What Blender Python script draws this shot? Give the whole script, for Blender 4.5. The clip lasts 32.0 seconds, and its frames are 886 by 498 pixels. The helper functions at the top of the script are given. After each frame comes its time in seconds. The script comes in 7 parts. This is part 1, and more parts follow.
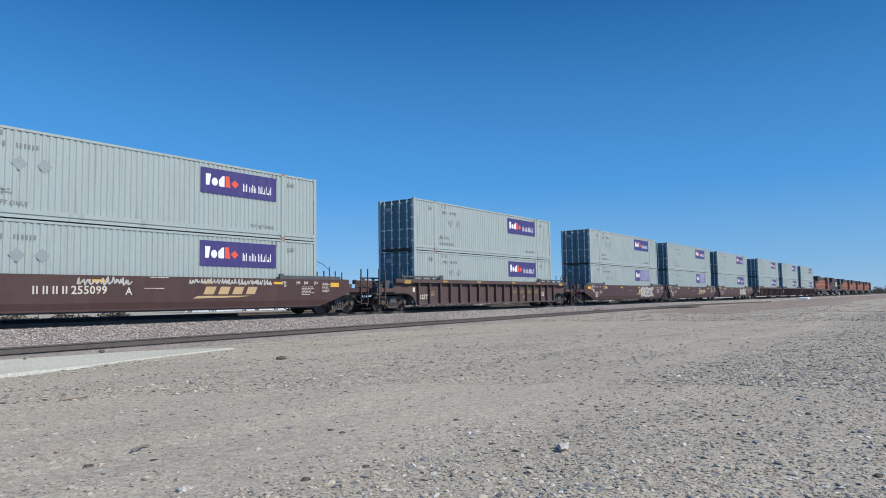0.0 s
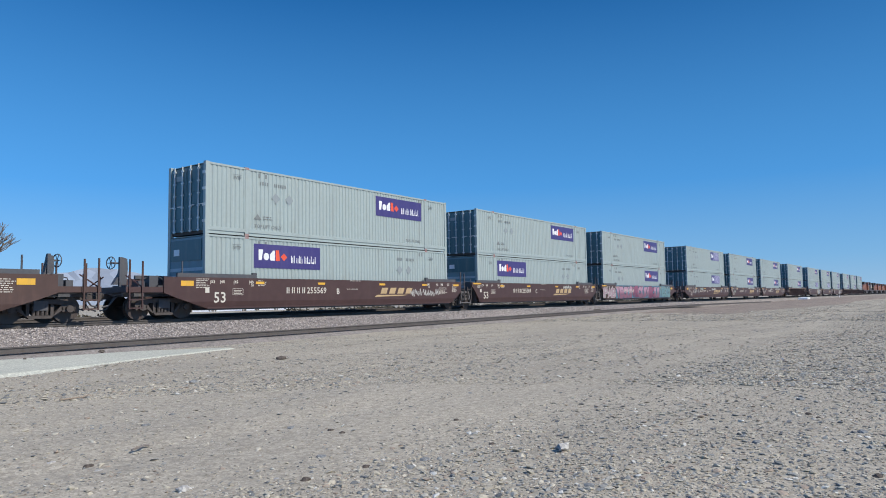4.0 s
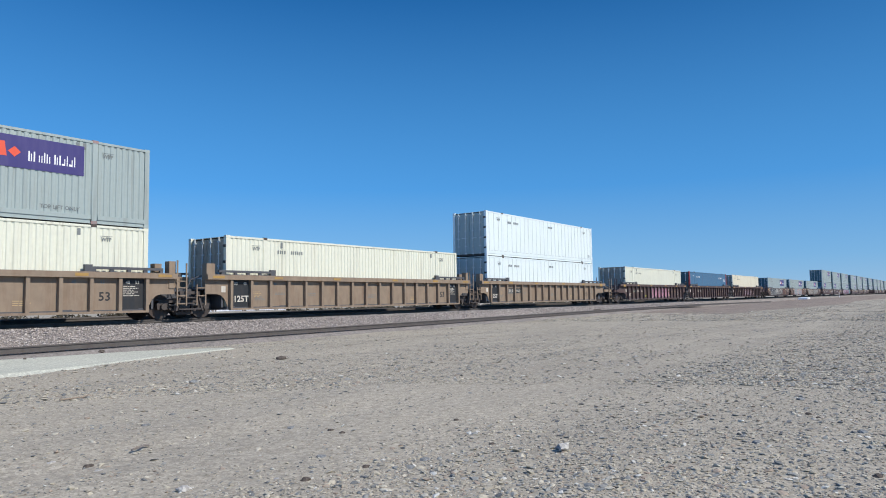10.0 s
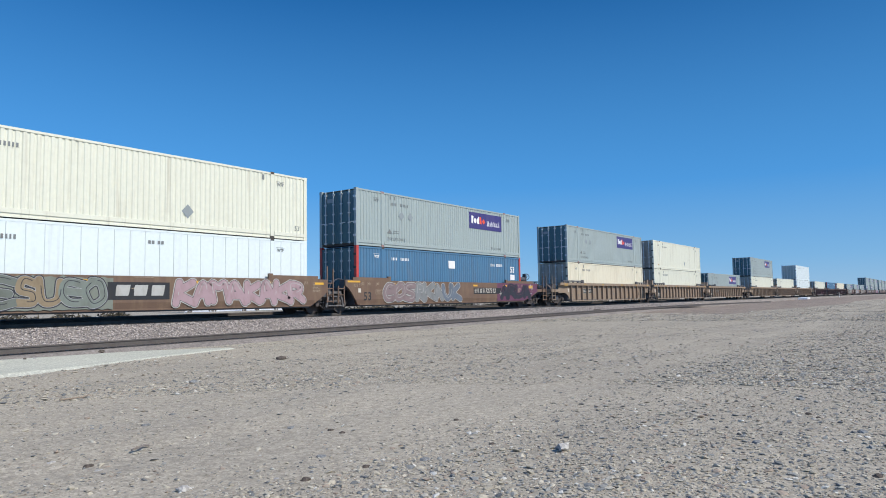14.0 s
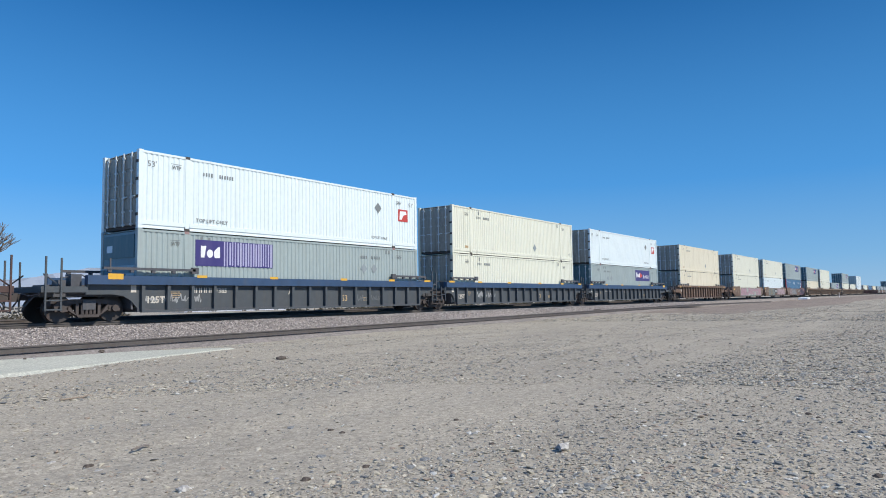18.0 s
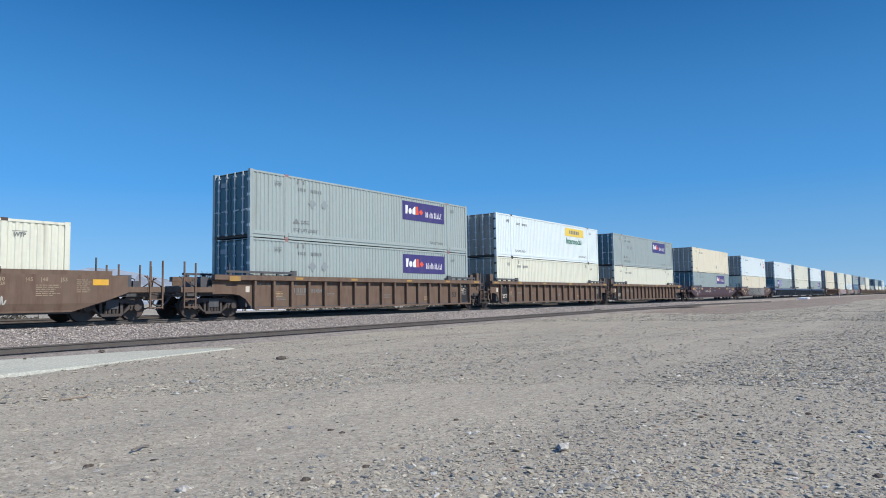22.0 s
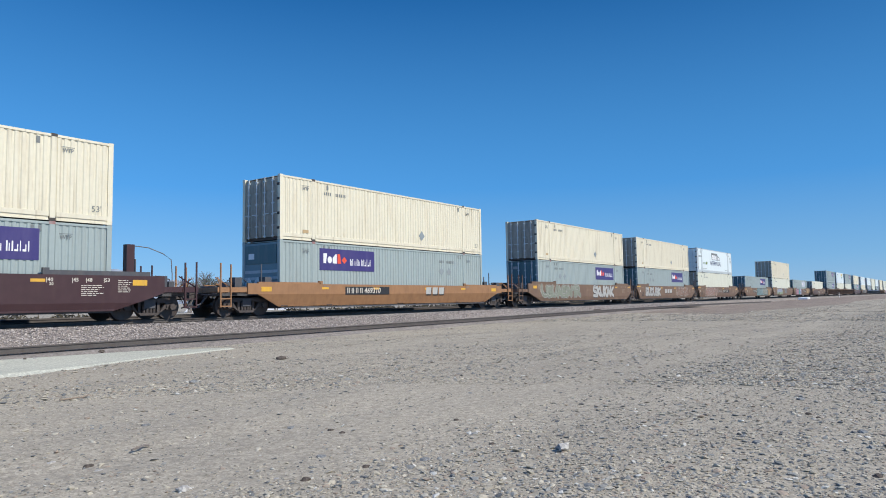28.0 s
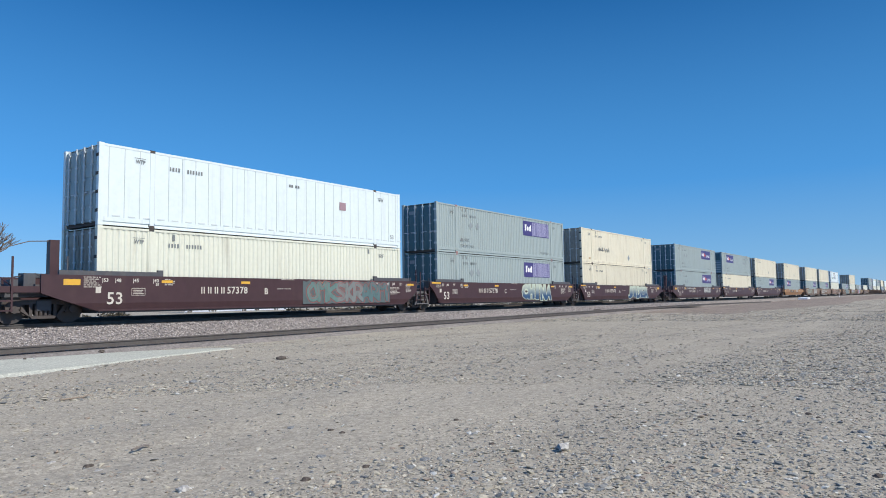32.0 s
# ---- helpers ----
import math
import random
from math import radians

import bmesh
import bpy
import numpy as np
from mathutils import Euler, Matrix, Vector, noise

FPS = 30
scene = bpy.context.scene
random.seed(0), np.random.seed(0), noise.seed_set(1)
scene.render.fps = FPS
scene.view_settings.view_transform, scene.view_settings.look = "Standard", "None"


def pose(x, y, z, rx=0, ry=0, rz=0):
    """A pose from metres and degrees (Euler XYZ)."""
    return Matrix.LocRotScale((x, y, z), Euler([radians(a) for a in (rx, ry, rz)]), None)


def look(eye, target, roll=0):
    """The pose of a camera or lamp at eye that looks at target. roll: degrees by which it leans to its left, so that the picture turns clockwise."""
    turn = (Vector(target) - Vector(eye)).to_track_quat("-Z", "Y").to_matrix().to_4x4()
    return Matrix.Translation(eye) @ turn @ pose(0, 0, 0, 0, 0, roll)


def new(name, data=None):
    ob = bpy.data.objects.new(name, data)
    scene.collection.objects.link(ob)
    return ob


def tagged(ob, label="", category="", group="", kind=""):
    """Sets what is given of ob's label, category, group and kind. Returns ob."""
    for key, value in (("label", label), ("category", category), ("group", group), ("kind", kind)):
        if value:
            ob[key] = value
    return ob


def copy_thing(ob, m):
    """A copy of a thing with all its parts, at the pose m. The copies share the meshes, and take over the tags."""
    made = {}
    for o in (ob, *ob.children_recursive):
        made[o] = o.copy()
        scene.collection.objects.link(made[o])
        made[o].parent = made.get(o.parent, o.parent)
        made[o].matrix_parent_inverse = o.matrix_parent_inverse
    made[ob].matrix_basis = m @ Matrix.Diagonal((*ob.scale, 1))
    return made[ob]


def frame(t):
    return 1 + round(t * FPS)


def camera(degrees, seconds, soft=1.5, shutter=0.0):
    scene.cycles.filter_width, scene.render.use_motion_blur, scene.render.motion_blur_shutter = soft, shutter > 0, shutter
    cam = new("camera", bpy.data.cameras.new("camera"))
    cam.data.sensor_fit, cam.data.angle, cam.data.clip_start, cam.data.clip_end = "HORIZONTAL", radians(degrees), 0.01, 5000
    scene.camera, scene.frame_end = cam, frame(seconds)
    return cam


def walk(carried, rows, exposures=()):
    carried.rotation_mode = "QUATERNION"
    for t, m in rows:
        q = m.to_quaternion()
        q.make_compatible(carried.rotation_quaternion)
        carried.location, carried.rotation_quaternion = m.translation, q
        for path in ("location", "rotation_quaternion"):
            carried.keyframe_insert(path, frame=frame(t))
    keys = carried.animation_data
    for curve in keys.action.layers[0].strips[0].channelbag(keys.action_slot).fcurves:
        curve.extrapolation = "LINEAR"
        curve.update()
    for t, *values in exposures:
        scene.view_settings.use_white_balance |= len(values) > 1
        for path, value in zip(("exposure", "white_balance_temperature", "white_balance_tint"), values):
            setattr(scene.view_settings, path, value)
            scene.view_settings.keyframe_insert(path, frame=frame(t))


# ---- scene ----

EYE = Vector((0.0, 0.0, 1.35))
cam = camera(66.24, 32.0, soft=0.95)
STAND = look(EYE, EYE + Vector((0.80350, 0.59070, 0.07396)), -0.906)
walk(cam, [(0.0, STAND), (32.0, STAND)], exposures=[(0.0, 0.0), (32.0, 0.0)])

# ---- sky and sun ----
SUN_DIR = Vector((0.13, -0.70, 0.70)).normalized()
world = bpy.data.worlds.new("desert_sky")
scene.world = world
world.use_nodes = True
wn = world.node_tree
sky = wn.nodes.new("ShaderNodeTexSky")
sky.sky_type = "NISHITA"
sky.sun_disc = False
sky.sun_elevation = math.asin(SUN_DIR.z)
sky.sun_rotation = math.atan2(SUN_DIR.x, SUN_DIR.y)
sky.altitude = 300
sky.air_density, sky.dust_density, sky.ozone_density = 1.0, 0.0, 4.0
co = wn.nodes.new("ShaderNodeTexCoord")
sep = wn.nodes.new("ShaderNodeSeparateXYZ")
height = wn.nodes.new("ShaderNodeValToRGB")
for k, (p, c) in enumerate(((0.0, (0.34, 0.60, 0.89)), (1.0, (0.010, 0.075, 0.28)), (0.05, (0.22, 0.525, 0.91)), (0.16, (0.080, 0.375, 0.87)), (0.42, (0.011, 0.142, 0.44)))):
    e = height.color_ramp.elements[k] if k < 2 else height.color_ramp.elements.new(p)
    e.position, e.color = p, (*c, 1)
gain = wn.nodes.new("ShaderNodeVectorMath")
gain.operation = "SCALE"
gain.inputs[3].default_value = 0.085
blend = wn.nodes.new("ShaderNodeMix")
blend.data_type = "RGBA"
blend.inputs[0].default_value = 0.9
wn.links.new(co.outputs["Generated"], sep.inputs[0])
wn.links.new(sep.outputs[2], height.inputs[0])
wn.links.new(sky.outputs[0], gain.inputs[0])
wn.links.new(gain.outputs[0], blend.inputs[6])
wn.links.new(height.outputs[0], blend.inputs[7])
side = wn.nodes.new("ShaderNodeMapRange")
side.inputs[1].default_value, side.inputs[2].default_value = -1.0, 1.0
side.inputs[3].default_value, side.inputs[4].default_value = 1.36, 0.86
wn.links.new(sep.outputs[0], side.inputs[0])
even = wn.nodes.new("ShaderNodeVectorMath")
even.operation = "SCALE"
wn.links.new(blend.outputs[2], even.inputs[0])
wn.links.new(side.outputs[0], even.inputs[3])
wn.links.new(even.outputs[0], wn.nodes["Background"].inputs[0])
wn.nodes["Background"].inputs[1].default_value = 1.0
sun = new("sun", bpy.data.lights.new("sun", "SUN"))
sun.data.energy, sun.data.angle, sun.data.color = 4.4, radians(0.53), (1.0, 0.95, 0.87)
sun.matrix_world = look((0, 0, 60), Vector((0, 0, 60)) - SUN_DIR)

# ---- the line ----
RAIL = 0.77          # top of the main line's rails
TRACK = 24.6         # centre of the main line
GONE = (0.0, 55.52, 111.18, 167.06, 222.95, 279.45, 335.64, 392.07, 448.78, 505.73, 562.85, 620.23, 677.7, 735.66, 794.0, 852.33, 910.9)
ROLLING = []         # things of the train, with their places in it


# ---- materials ----
def material(name, colour, rough=0.6, metal=0.0, dirt=(0.2, 0.16, 0.12), wear=0.35, grain=6.0, streak=0.25, bump=0.1, varied=0.0, runs=0.0):
    """Paint or stone with grime in upright streaks and a fine grain."""
    m = bpy.data.materials.new(name)
    m.use_nodes = True
    t = m.node_tree
    n, l = t.nodes, t.links
    b = n["Principled BSDF"]
    b.inputs["Metallic"].default_value = metal
    co = n.new("ShaderNodeTexCoord")
    info = n.new("ShaderNodeObjectInfo")
    shift = n.new("ShaderNodeVectorMath")
    shift.operation = "MULTIPLY_ADD"
    comb = n.new("ShaderNodeCombineXYZ")
    for k in range(3):
        l.new(info.outputs["Random"], comb.inputs[k])
    l.new(comb.outputs[0], shift.inputs[0])
    shift.inputs[1].default_value = (37, 19, 53)
    l.new(co.outputs["Object"], shift.inputs[2])
    mp = n.new("ShaderNodeMapping")
    mp.inputs["Scale"].default_value = (1.6, 1.6, streak)
    l.new(shift.outputs[0], mp.inputs[0])
    n1 = n.new("ShaderNodeTexNoise")
    n1.inputs["Scale"].default_value, n1.inputs["Detail"].default_value, n1.inputs["Roughness"].default_value = 2.2, 7, 0.65
    l.new(mp.outputs[0], n1.inputs["Vector"])
    n2 = n.new("ShaderNodeTexNoise")
    n2.inputs["Scale"].default_value, n2.inputs["Detail"].default_value = grain, 6
    l.new(shift.outputs[0], n2.inputs["Vector"])
    r1 = n.new("ShaderNodeMapRange")
    r1.inputs[1].default_value, r1.inputs[2].default_value = 0.48, 0.78
    r1.inputs[3].default_value, r1.inputs[4].default_value = 0.0, wear
    l.new(n1.outputs["Fac"], r1.inputs[0])
    mx = n.new("ShaderNodeMix")
    mx.data_type = "RGBA"
    mx.inputs[6].default_value, mx.inputs[7].default_value = (*colour, 1), (*dirt, 1)
    l.new(r1.outputs[0], mx.inputs[0])
    hs = n.new("ShaderNodeHueSaturation")
    r2 = n.new("ShaderNodeMapRange")
    r2.inputs[1].default_value, r2.inputs[2].default_value = 0.3, 0.7
    r2.inputs[3].default_value, r2.inputs[4].default_value = (0.9, 1.08) if bump > 0.03 else (0.965, 1.03)
    l.new(n2.outputs["Fac"], r2.inputs[0])
    if varied:
        ad = n.new("ShaderNodeMath")
        ad.operation = "MULTIPLY_ADD"
        ad.inputs[1].default_value = varied
        l.new(info.outputs["Random"], ad.inputs[0])
        l.new(r2.outputs[0], ad.inputs[2])
        l.new(ad.outputs[0], hs.inputs["Value"])
    else:
        l.new(r2.outputs[0], hs.inputs["Value"])
    tone = mx.outputs[2]
    if runs:
        mr = n.new("ShaderNodeMapping")
        mr.inputs["Scale"].default_value = (6.5, 1.0, 0.22)
        l.new(shift.outputs[0], mr.inputs[0])
        n3 = n.new("ShaderNodeTexNoise")
        n3.inputs["Scale"].default_value, n3.inputs["Detail"].default_value = 1.0, 4
        l.new(mr.outputs[0], n3.inputs["Vector"])
        r4 = n.new("ShaderNodeMapRange")
        r4.inputs[1].default_value, r4.inputs[2].default_value, r4.inputs[4].default_value = 0.58, 0.74, runs
        l.new(n3.outputs["Fac"], r4.inputs[0])
        m4 = n.new("ShaderNodeMix")
        m4.data_type = "RGBA"
        l.new(r4.outputs[0], m4.inputs[0])
        l.new(tone, m4.inputs[6])
        m4.inputs[7].default_value = (dirt[0] * 0.62, dirt[1] * 0.6, dirt[2] * 0.58, 1)
        tone = m4.outputs[2]
    l.new(tone, hs.inputs["Color"])
    l.new(hs.outputs[0], b.inputs["Base Color"])
    r3 = n.new("ShaderNodeMapRange")
    r3.inputs[3].default_value, r3.inputs[4].default_value = max(rough - 0.12, 0.05), min(rough + 0.2, 1)
    l.new(n1.outputs["Fac"], r3.inputs[0])
    l.new(r3.outputs[0], b.inputs["Roughness"])
    if bump:
        bp = n.new("ShaderNodeBump")
        bp.inputs["Strength"].default_value, bp.inputs["Distance"].default_value = bump, 0.02
        l.new(n2.outputs["Fac"], bp.inputs["Height"])
        l.new(bp.outputs[0], b.inputs["Normal"])
    return m


RUST = (0.16, 0.075, 0.04)
GREY_BOX = material("grey_container_paint", (0.35, 0.413, 0.403), 0.45, dirt=(0.28, 0.29, 0.26), wear=0.35, bump=0.03, runs=0.3)
CREAM_BOX = material("cream_container_paint", (0.73, 0.682, 0.53), 0.5, dirt=(0.50, 0.40, 0.26), wear=0.38, bump=0.03, varied=0.08, runs=0.5)
IVORY_BOX = material("ivory_container_paint", (0.73, 0.735, 0.61), 0.5, dirt=(0.52, 0.47, 0.36), wear=0.22, bump=0.03, runs=0.4)
WHITE_BOX = material("white_container_paint", (0.74, 0.82, 0.82), 0.4, dirt=(0.56, 0.56, 0.52), wear=0.09, bump=0.02, runs=0.18)
BLUE_BOX = material("blue_container_paint", (0.072, 0.185, 0.31), 0.5, dirt=(0.13, 0.16, 0.2), wear=0.6, bump=0.03, runs=0.35)
NAVY_DOOR = material("teal_door_paint", (0.048, 0.122, 0.145), 0.4, dirt=(0.16, 0.21, 0.215), wear=0.6, bump=0.03)
DUSTY_DOOR = material("dusty_door_paint", (0.36, 0.33, 0.27), 0.6, dirt=(0.13, 0.115, 0.10), wear=0.8, bump=0.05)
STEEL = material("galvanised_steel", (0.62, 0.66, 0.66), 0.45, 0.0, dirt=(0.2, 0.17, 0.14), wear=0.5)
GREY_FRAME = material("grey_frame_paint", (0.36, 0.40, 0.44), 0.45, wear=0.3)
PALE_FRAME = material("pale_frame_paint", (0.54, 0.60, 0.61), 0.45, wear=0.3, bump=0.03)
TEAL_END = material("teal_end_paint", (0.15, 0.25, 0.29), 0.45, wear=0.3, bump=0.03)
FRAME_BLUE = material("grey_blue_rib_paint", (0.40, 0.48, 0.52), 0.45, wear=0.3, bump=0.03)
RED = material("red_paint", (0.52, 0.06, 0.05), 0.5, wear=0.3)
DULL_RED = material("weathered_red_paint", (0.31, 0.17, 0.16), 0.6, dirt=(0.30, 0.31, 0.30), wear=1.0)
CASTING = material("dark_casting", (0.06, 0.055, 0.05), 0.7, dirt=RUST, wear=0.5)
PURPLE = material("purple_vinyl", (0.054, 0.044, 0.175), 0.4, dirt=(0.2, 0.18, 0.3), wear=0.2, bump=0)
WHITE = material("white_vinyl", (0.82, 0.82, 0.82), 0.4, wear=0.1, bump=0)
ORANGE = material("orange_vinyl", (0.78, 0.10, 0.05), 0.4, wear=0.1, bump=0)
DULL_YELLOW = material("dirty_yellow_reflector", (0.40, 0.24, 0.07), 0.6, dirt=(0.24, 0.17, 0.10), wear=0.9, bump=0)
SEAM = material("pale_seam_sealant", (0.60, 0.65, 0.65), 0.5, wear=0.3, bump=0)
LAVENDER = material("bleached_lilac_vinyl", (0.40, 0.39, 0.56), 0.5, dirt=(0.5, 0.5, 0.55), wear=0.6, bump=0)
YELLOW = material("yellow_reflector", (0.75, 0.42, 0.05), 0.4, wear=0.35, bump=0)
SIGN_YELLOW = material("yellow_banner", (0.82, 0.60, 0.10), 0.4, wear=0.15, bump=0)
SIGN_GREEN = material("light_green_mark", (0.16, 0.24, 0.05), 0.5, wear=0.1, bump=0)
GREEN = material("dark_green_lettering", (0.03, 0.17, 0.10), 0.5, wear=0.1, bump=0)
INK = material("dark_grey_lettering", (0.19, 0.21, 0.21), 0.6, wear=0.3, bump=0)
INK_BLUE = material("dark_blue_lettering", (0.03, 0.04, 0.14), 0.5, wear=0.1, bump=0)
OFF_WHITE = material("worn_white_stencil", (0.62, 0.58, 0.50), 0.6, dirt=(0.3, 0.2, 0.14), wear=0.5, bump=0)
BUFF = material("buff_stencil", (0.50, 0.36, 0.19), 0.6, dirt=(0.25, 0.13, 0.08), wear=0.4, bump=0)
TRIM = material("scuffed_grey_steel", (0.17, 0.16, 0.155), 0.5, dirt=(0.09, 0.075, 0.07), wear=0.6)
OLD_BUFF = material("faded_buff_stencil", (0.20, 0.14, 0.075), 0.6, dirt=(0.12, 0.07, 0.05), wear=0.8, bump=0)
FADED_MARK = material("faded_pale_stencil", (0.34, 0.27, 0.19), 0.6, dirt=(0.2, 0.12, 0.08), wear=0.7, bump=0)
EMBLEM = material("faded_red_stencil", (0.20, 0.075, 0.06), 0.6, dirt=(0.15, 0.07, 0.05), wear=0.5, bump=0)
BLACK_PLATE = material("black_panel_paint", (0.022, 0.025, 0.029), 0.6, dirt=(0.07, 0.055, 0.045), wear=0.5)
UNDER = material("greasy_black_steel", (0.080, 0.083, 0.093), 0.55, dirt=(0.14, 0.125, 0.115), wear=0.7, grain=10)
WHEEL = material("wheel_steel", (0.085, 0.075, 0.07), 0.5, 0.5, dirt=RUST, wear=0.5)
BOGIE = material("rusty_bogie_casting", (0.080, 0.066, 0.060), 0.7, dirt=(0.05, 0.042, 0.04), wear=0.9)
FLAT_GREY = material("pale_grey_label", (0.27, 0.31, 0.32), 0.5, wear=0.3, bump=0)

WELL_PAINT = {
    "maroon": material("red_brown_well_paint", (0.069, 0.036, 0.033), 0.5, dirt=(0.092, 0.056, 0.050), wear=0.55, grain=3),
    "old_brown": material("faded_brown_well_paint", (0.078, 0.044, 0.037), 0.65, dirt=(0.135, 0.082, 0.063), wear=0.6, grain=3),
    "dark_maroon": material("dark_maroon_well_paint", (0.060, 0.028, 0.031), 0.45, dirt=(0.085, 0.047, 0.043), wear=0.4, grain=3),
    "dark_brown": material("dark_brown_well_paint", (0.086, 0.055, 0.051), 0.65, dirt=(0.125, 0.088, 0.074), wear=0.6, grain=3),
    "tan": material("tan_well_paint", (0.275, 0.208, 0.148), 0.65, dirt=(0.18, 0.11, 0.07), wear=0.7, grain=3),
    "rust_tan": material("rusty_tan_well_paint", (0.158, 0.107, 0.076), 0.7, dirt=(0.10, 0.05, 0.035), wear=0.75, grain=3),
    "orange_brown": material("orange_brown_well_paint", (0.150, 0.094, 0.064), 0.6, dirt=(0.235, 0.165, 0.10), wear=0.75, grain=2, varied=0.22),
    "ochre": material("ochre_well_paint", (0.34, 0.18, 0.085), 0.5, dirt=(0.20, 0.11, 0.06), wear=0.5, grain=3),
    "slate": material("slate_grey_well_paint", (0.072, 0.083, 0.092), 0.6, dirt=(0.10, 0.095, 0.085), wear=0.6, grain=3),
    "navy": material("navy_chord_paint", (0.035, 0.075, 0.15), 0.5, dirt=(0.08, 0.09, 0.11), wear=0.4, grain=3),
}


# ---- mesh helpers ----
class Geo:
    """Gathers faces for one mesh."""

    def __init__(self):
        self.v, self.f = [], []

    def poly(self, pts):
        k = len(self.v)
        self.v += [tuple(p) for p in pts]
        self.f.append(tuple(range(k, k + len(pts))))
        return self

    def box(self, x0, x1, y0, y1, z0, z1):
        k = len(self.v)
        self.v += [(x, y, z) for x in (x0, x1) for y in (y0, y1) for z in (z0, z1)]
        self.f += [tuple(k + i for i in q) for q in ((0, 1, 3, 2), (4, 6, 7, 5), (0, 4, 5, 1), (2, 3, 7, 6), (0, 2, 6, 4), (1, 5, 7, 3))]
        return self

    def prism(self, outline, y0, y1):
        """An outline of (x, z), seen from -y and running counterclockwise, drawn out from y0 to y1."""
        k, n = len(self.v), len(outline)
        self.v += [(x, y0, z) for x, z in outline] + [(x, y1, z) for x, z in outline]
        self.f.append(tuple(range(k, k + n)))
        self.f.append(tuple(range(k + 2 * n - 1, k + n - 1, -1)))
        self.f += [(k + i, k + n + i, k + n + (i + 1) % n, k + (i + 1) % n) for i in range(n)]
        return self

    def tube(self, pts, r, n=6):
        pts = [Vector(p) for p in pts]
        k = len(self.v)
        for i, p in enumerate(pts):
            way = (pts[min(i + 1, len(pts) - 1)] - pts[max(i - 1, 0)]).normalized()
            a = way.orthogonal().normalized()
            b = way.cross(a)
            self.v += [tuple(p + r * (math.cos(2 * math.pi * j / n) * a + math.sin(2 * math.pi * j / n) * b)) for j in range(n)]
        for i in range(len(pts) - 1):
            for j in range(n):
                a, b = k + i * n + j, k + i * n + (j + 1) % n
                self.f.append((a, b, b + n, a + n))
        self.f.append(tuple(range(k + n - 1, k - 1, -1)))
        self.f.append(tuple(range(k + (len(pts) - 1) * n, k + len(pts) * n)))
        return self

    def ring(self, c, axis, r, thick, n=16):
        a = Vector(axis).orthogonal().normalized()
        b = Vector(axis).normalized().cross(a)
        c = Vector(c)
        pts = [c + r * (math.cos(2 * math.pi * j / n) * a + math.sin(2 * math.pi * j / n) * b) for j in range(n + 1)]
        return self.tube(pts, thick, 5)

    def mesh(self, name, mat, smooth=False):
        me = bpy.data.meshes.new(name)
        me.from_pydata(self.v, [], self.f)
        bm = bmesh.new()
        bm.from_mesh(me)
        bmesh.ops.recalc_face_normals(bm, faces=bm.faces)
        bm.to_mesh(me)
        bm.free()
        if mat:
            me.materials.append(mat)
        if smooth:
            me.polygons.foreach_set("use_smooth", [True] * len(me.polygons))
        return me


def part(name, geo, mat, parent, label="", smooth=False):
    me = geo.mesh(name, mat, smooth) if isinstance(geo, Geo) else geo
    ob = new(name, me)
    ob.parent = parent
    if name in ("number_mark", "data_block", "tagline_mark", "peeled_strips", "graffiti_scrawl", "maker_mark", "lettering", "size_number", "car_number", "stencil", "mark_bars", "banner_marks", "title_lettering", "green_lettering", "panel_seams") or "graffiti" in name:
        tagged(ob, kind="stuff")
    return tagged(ob, label) if label else ob


LETTERS = {}


def letters(body, size, bold=0.0, spacing=1.0, wide=1.0, slant=0.0, deep=0.002):
    """The flat outline of a word in the built-in font as points and faces, from x = 0."""
    key = (body, size, bold, spacing, wide, slant)
    if key not in LETTERS:
        cu = bpy.data.curves.new("word", "FONT")
        cu.body, cu.size, cu.offset, cu.space_character, cu.shear = body, size, bold, spacing, slant
        cu.resolution_u = 2
        tmp = bpy.data.objects.new("word", cu)
        me = bpy.data.meshes.new_from_object(tmp)
        LETTERS[key] = ([(v.co.x * wide, v.co.y) for v in me.vertices], [tuple(p.vertices) for p in me.polygons])
        bpy.data.objects.remove(tmp)
        bpy.data.meshes.remove(me)
        bpy.data.curves.remove(cu)
    return LETTERS[key]


def write(geo, body, x, y, z, size, bold=0.0, spacing=1.0, wide=1.0, slant=0.0, centre=False):
    """Adds a word that faces -y, its foot at x, z."""
    pts, faces = letters(body, size, bold, spacing, wide, slant)
    if not pts:
        return geo
    w = max(p[0] for p in pts)
    k = len(geo.v)
    ox = x - w / 2 if centre else x
    geo.v += [(ox + px, y, z + pz) for px, pz in pts]
    geo.f += [tuple(k + i for i in f) for f in faces]
    return geo


def bars(geo, x, y, z, widths, height, gap):
    """A row of plain upright bars in place of writing."""
    for w in widths:
        if w > 0:
            geo.box(x, x + w, y, y + 0.003, z, z + height)
        x += abs(w) + gap
    return geo


# ---- containers ----
LONG, HALF, TALL = 16.154, 1.30, 2.896
MESHES = {}


def shared(key, make):
    if key not in MESHES:
        MESHES[key] = make()
    return MESHES[key]


def corrugated(x0, x1, z0, z1, y, pitch=0.215, deep=0.026, out=-1):
    """A folded steel sheet that faces -y (out = -1) or +y."""
    g = Geo()
    xs, n = [], max(1, round((x1 - x0) / pitch))
    p = (x1 - x0) / n
    for i in range(n):
        a = x0 + i * p
        xs += [(a, 0), (a + 0.46 * p, 0), (a + 0.60 * p, deep), (a + 0.86 * p, deep)]
    xs.append((x1, 0))
    for (a, da), (b, db) in zip(xs, xs[1:]):
        g.poly([(a, y - out * da, z0), (b, y - out * db, z0), (b, y - out * db, z1), (a, y - out * da, z1)])
    return g


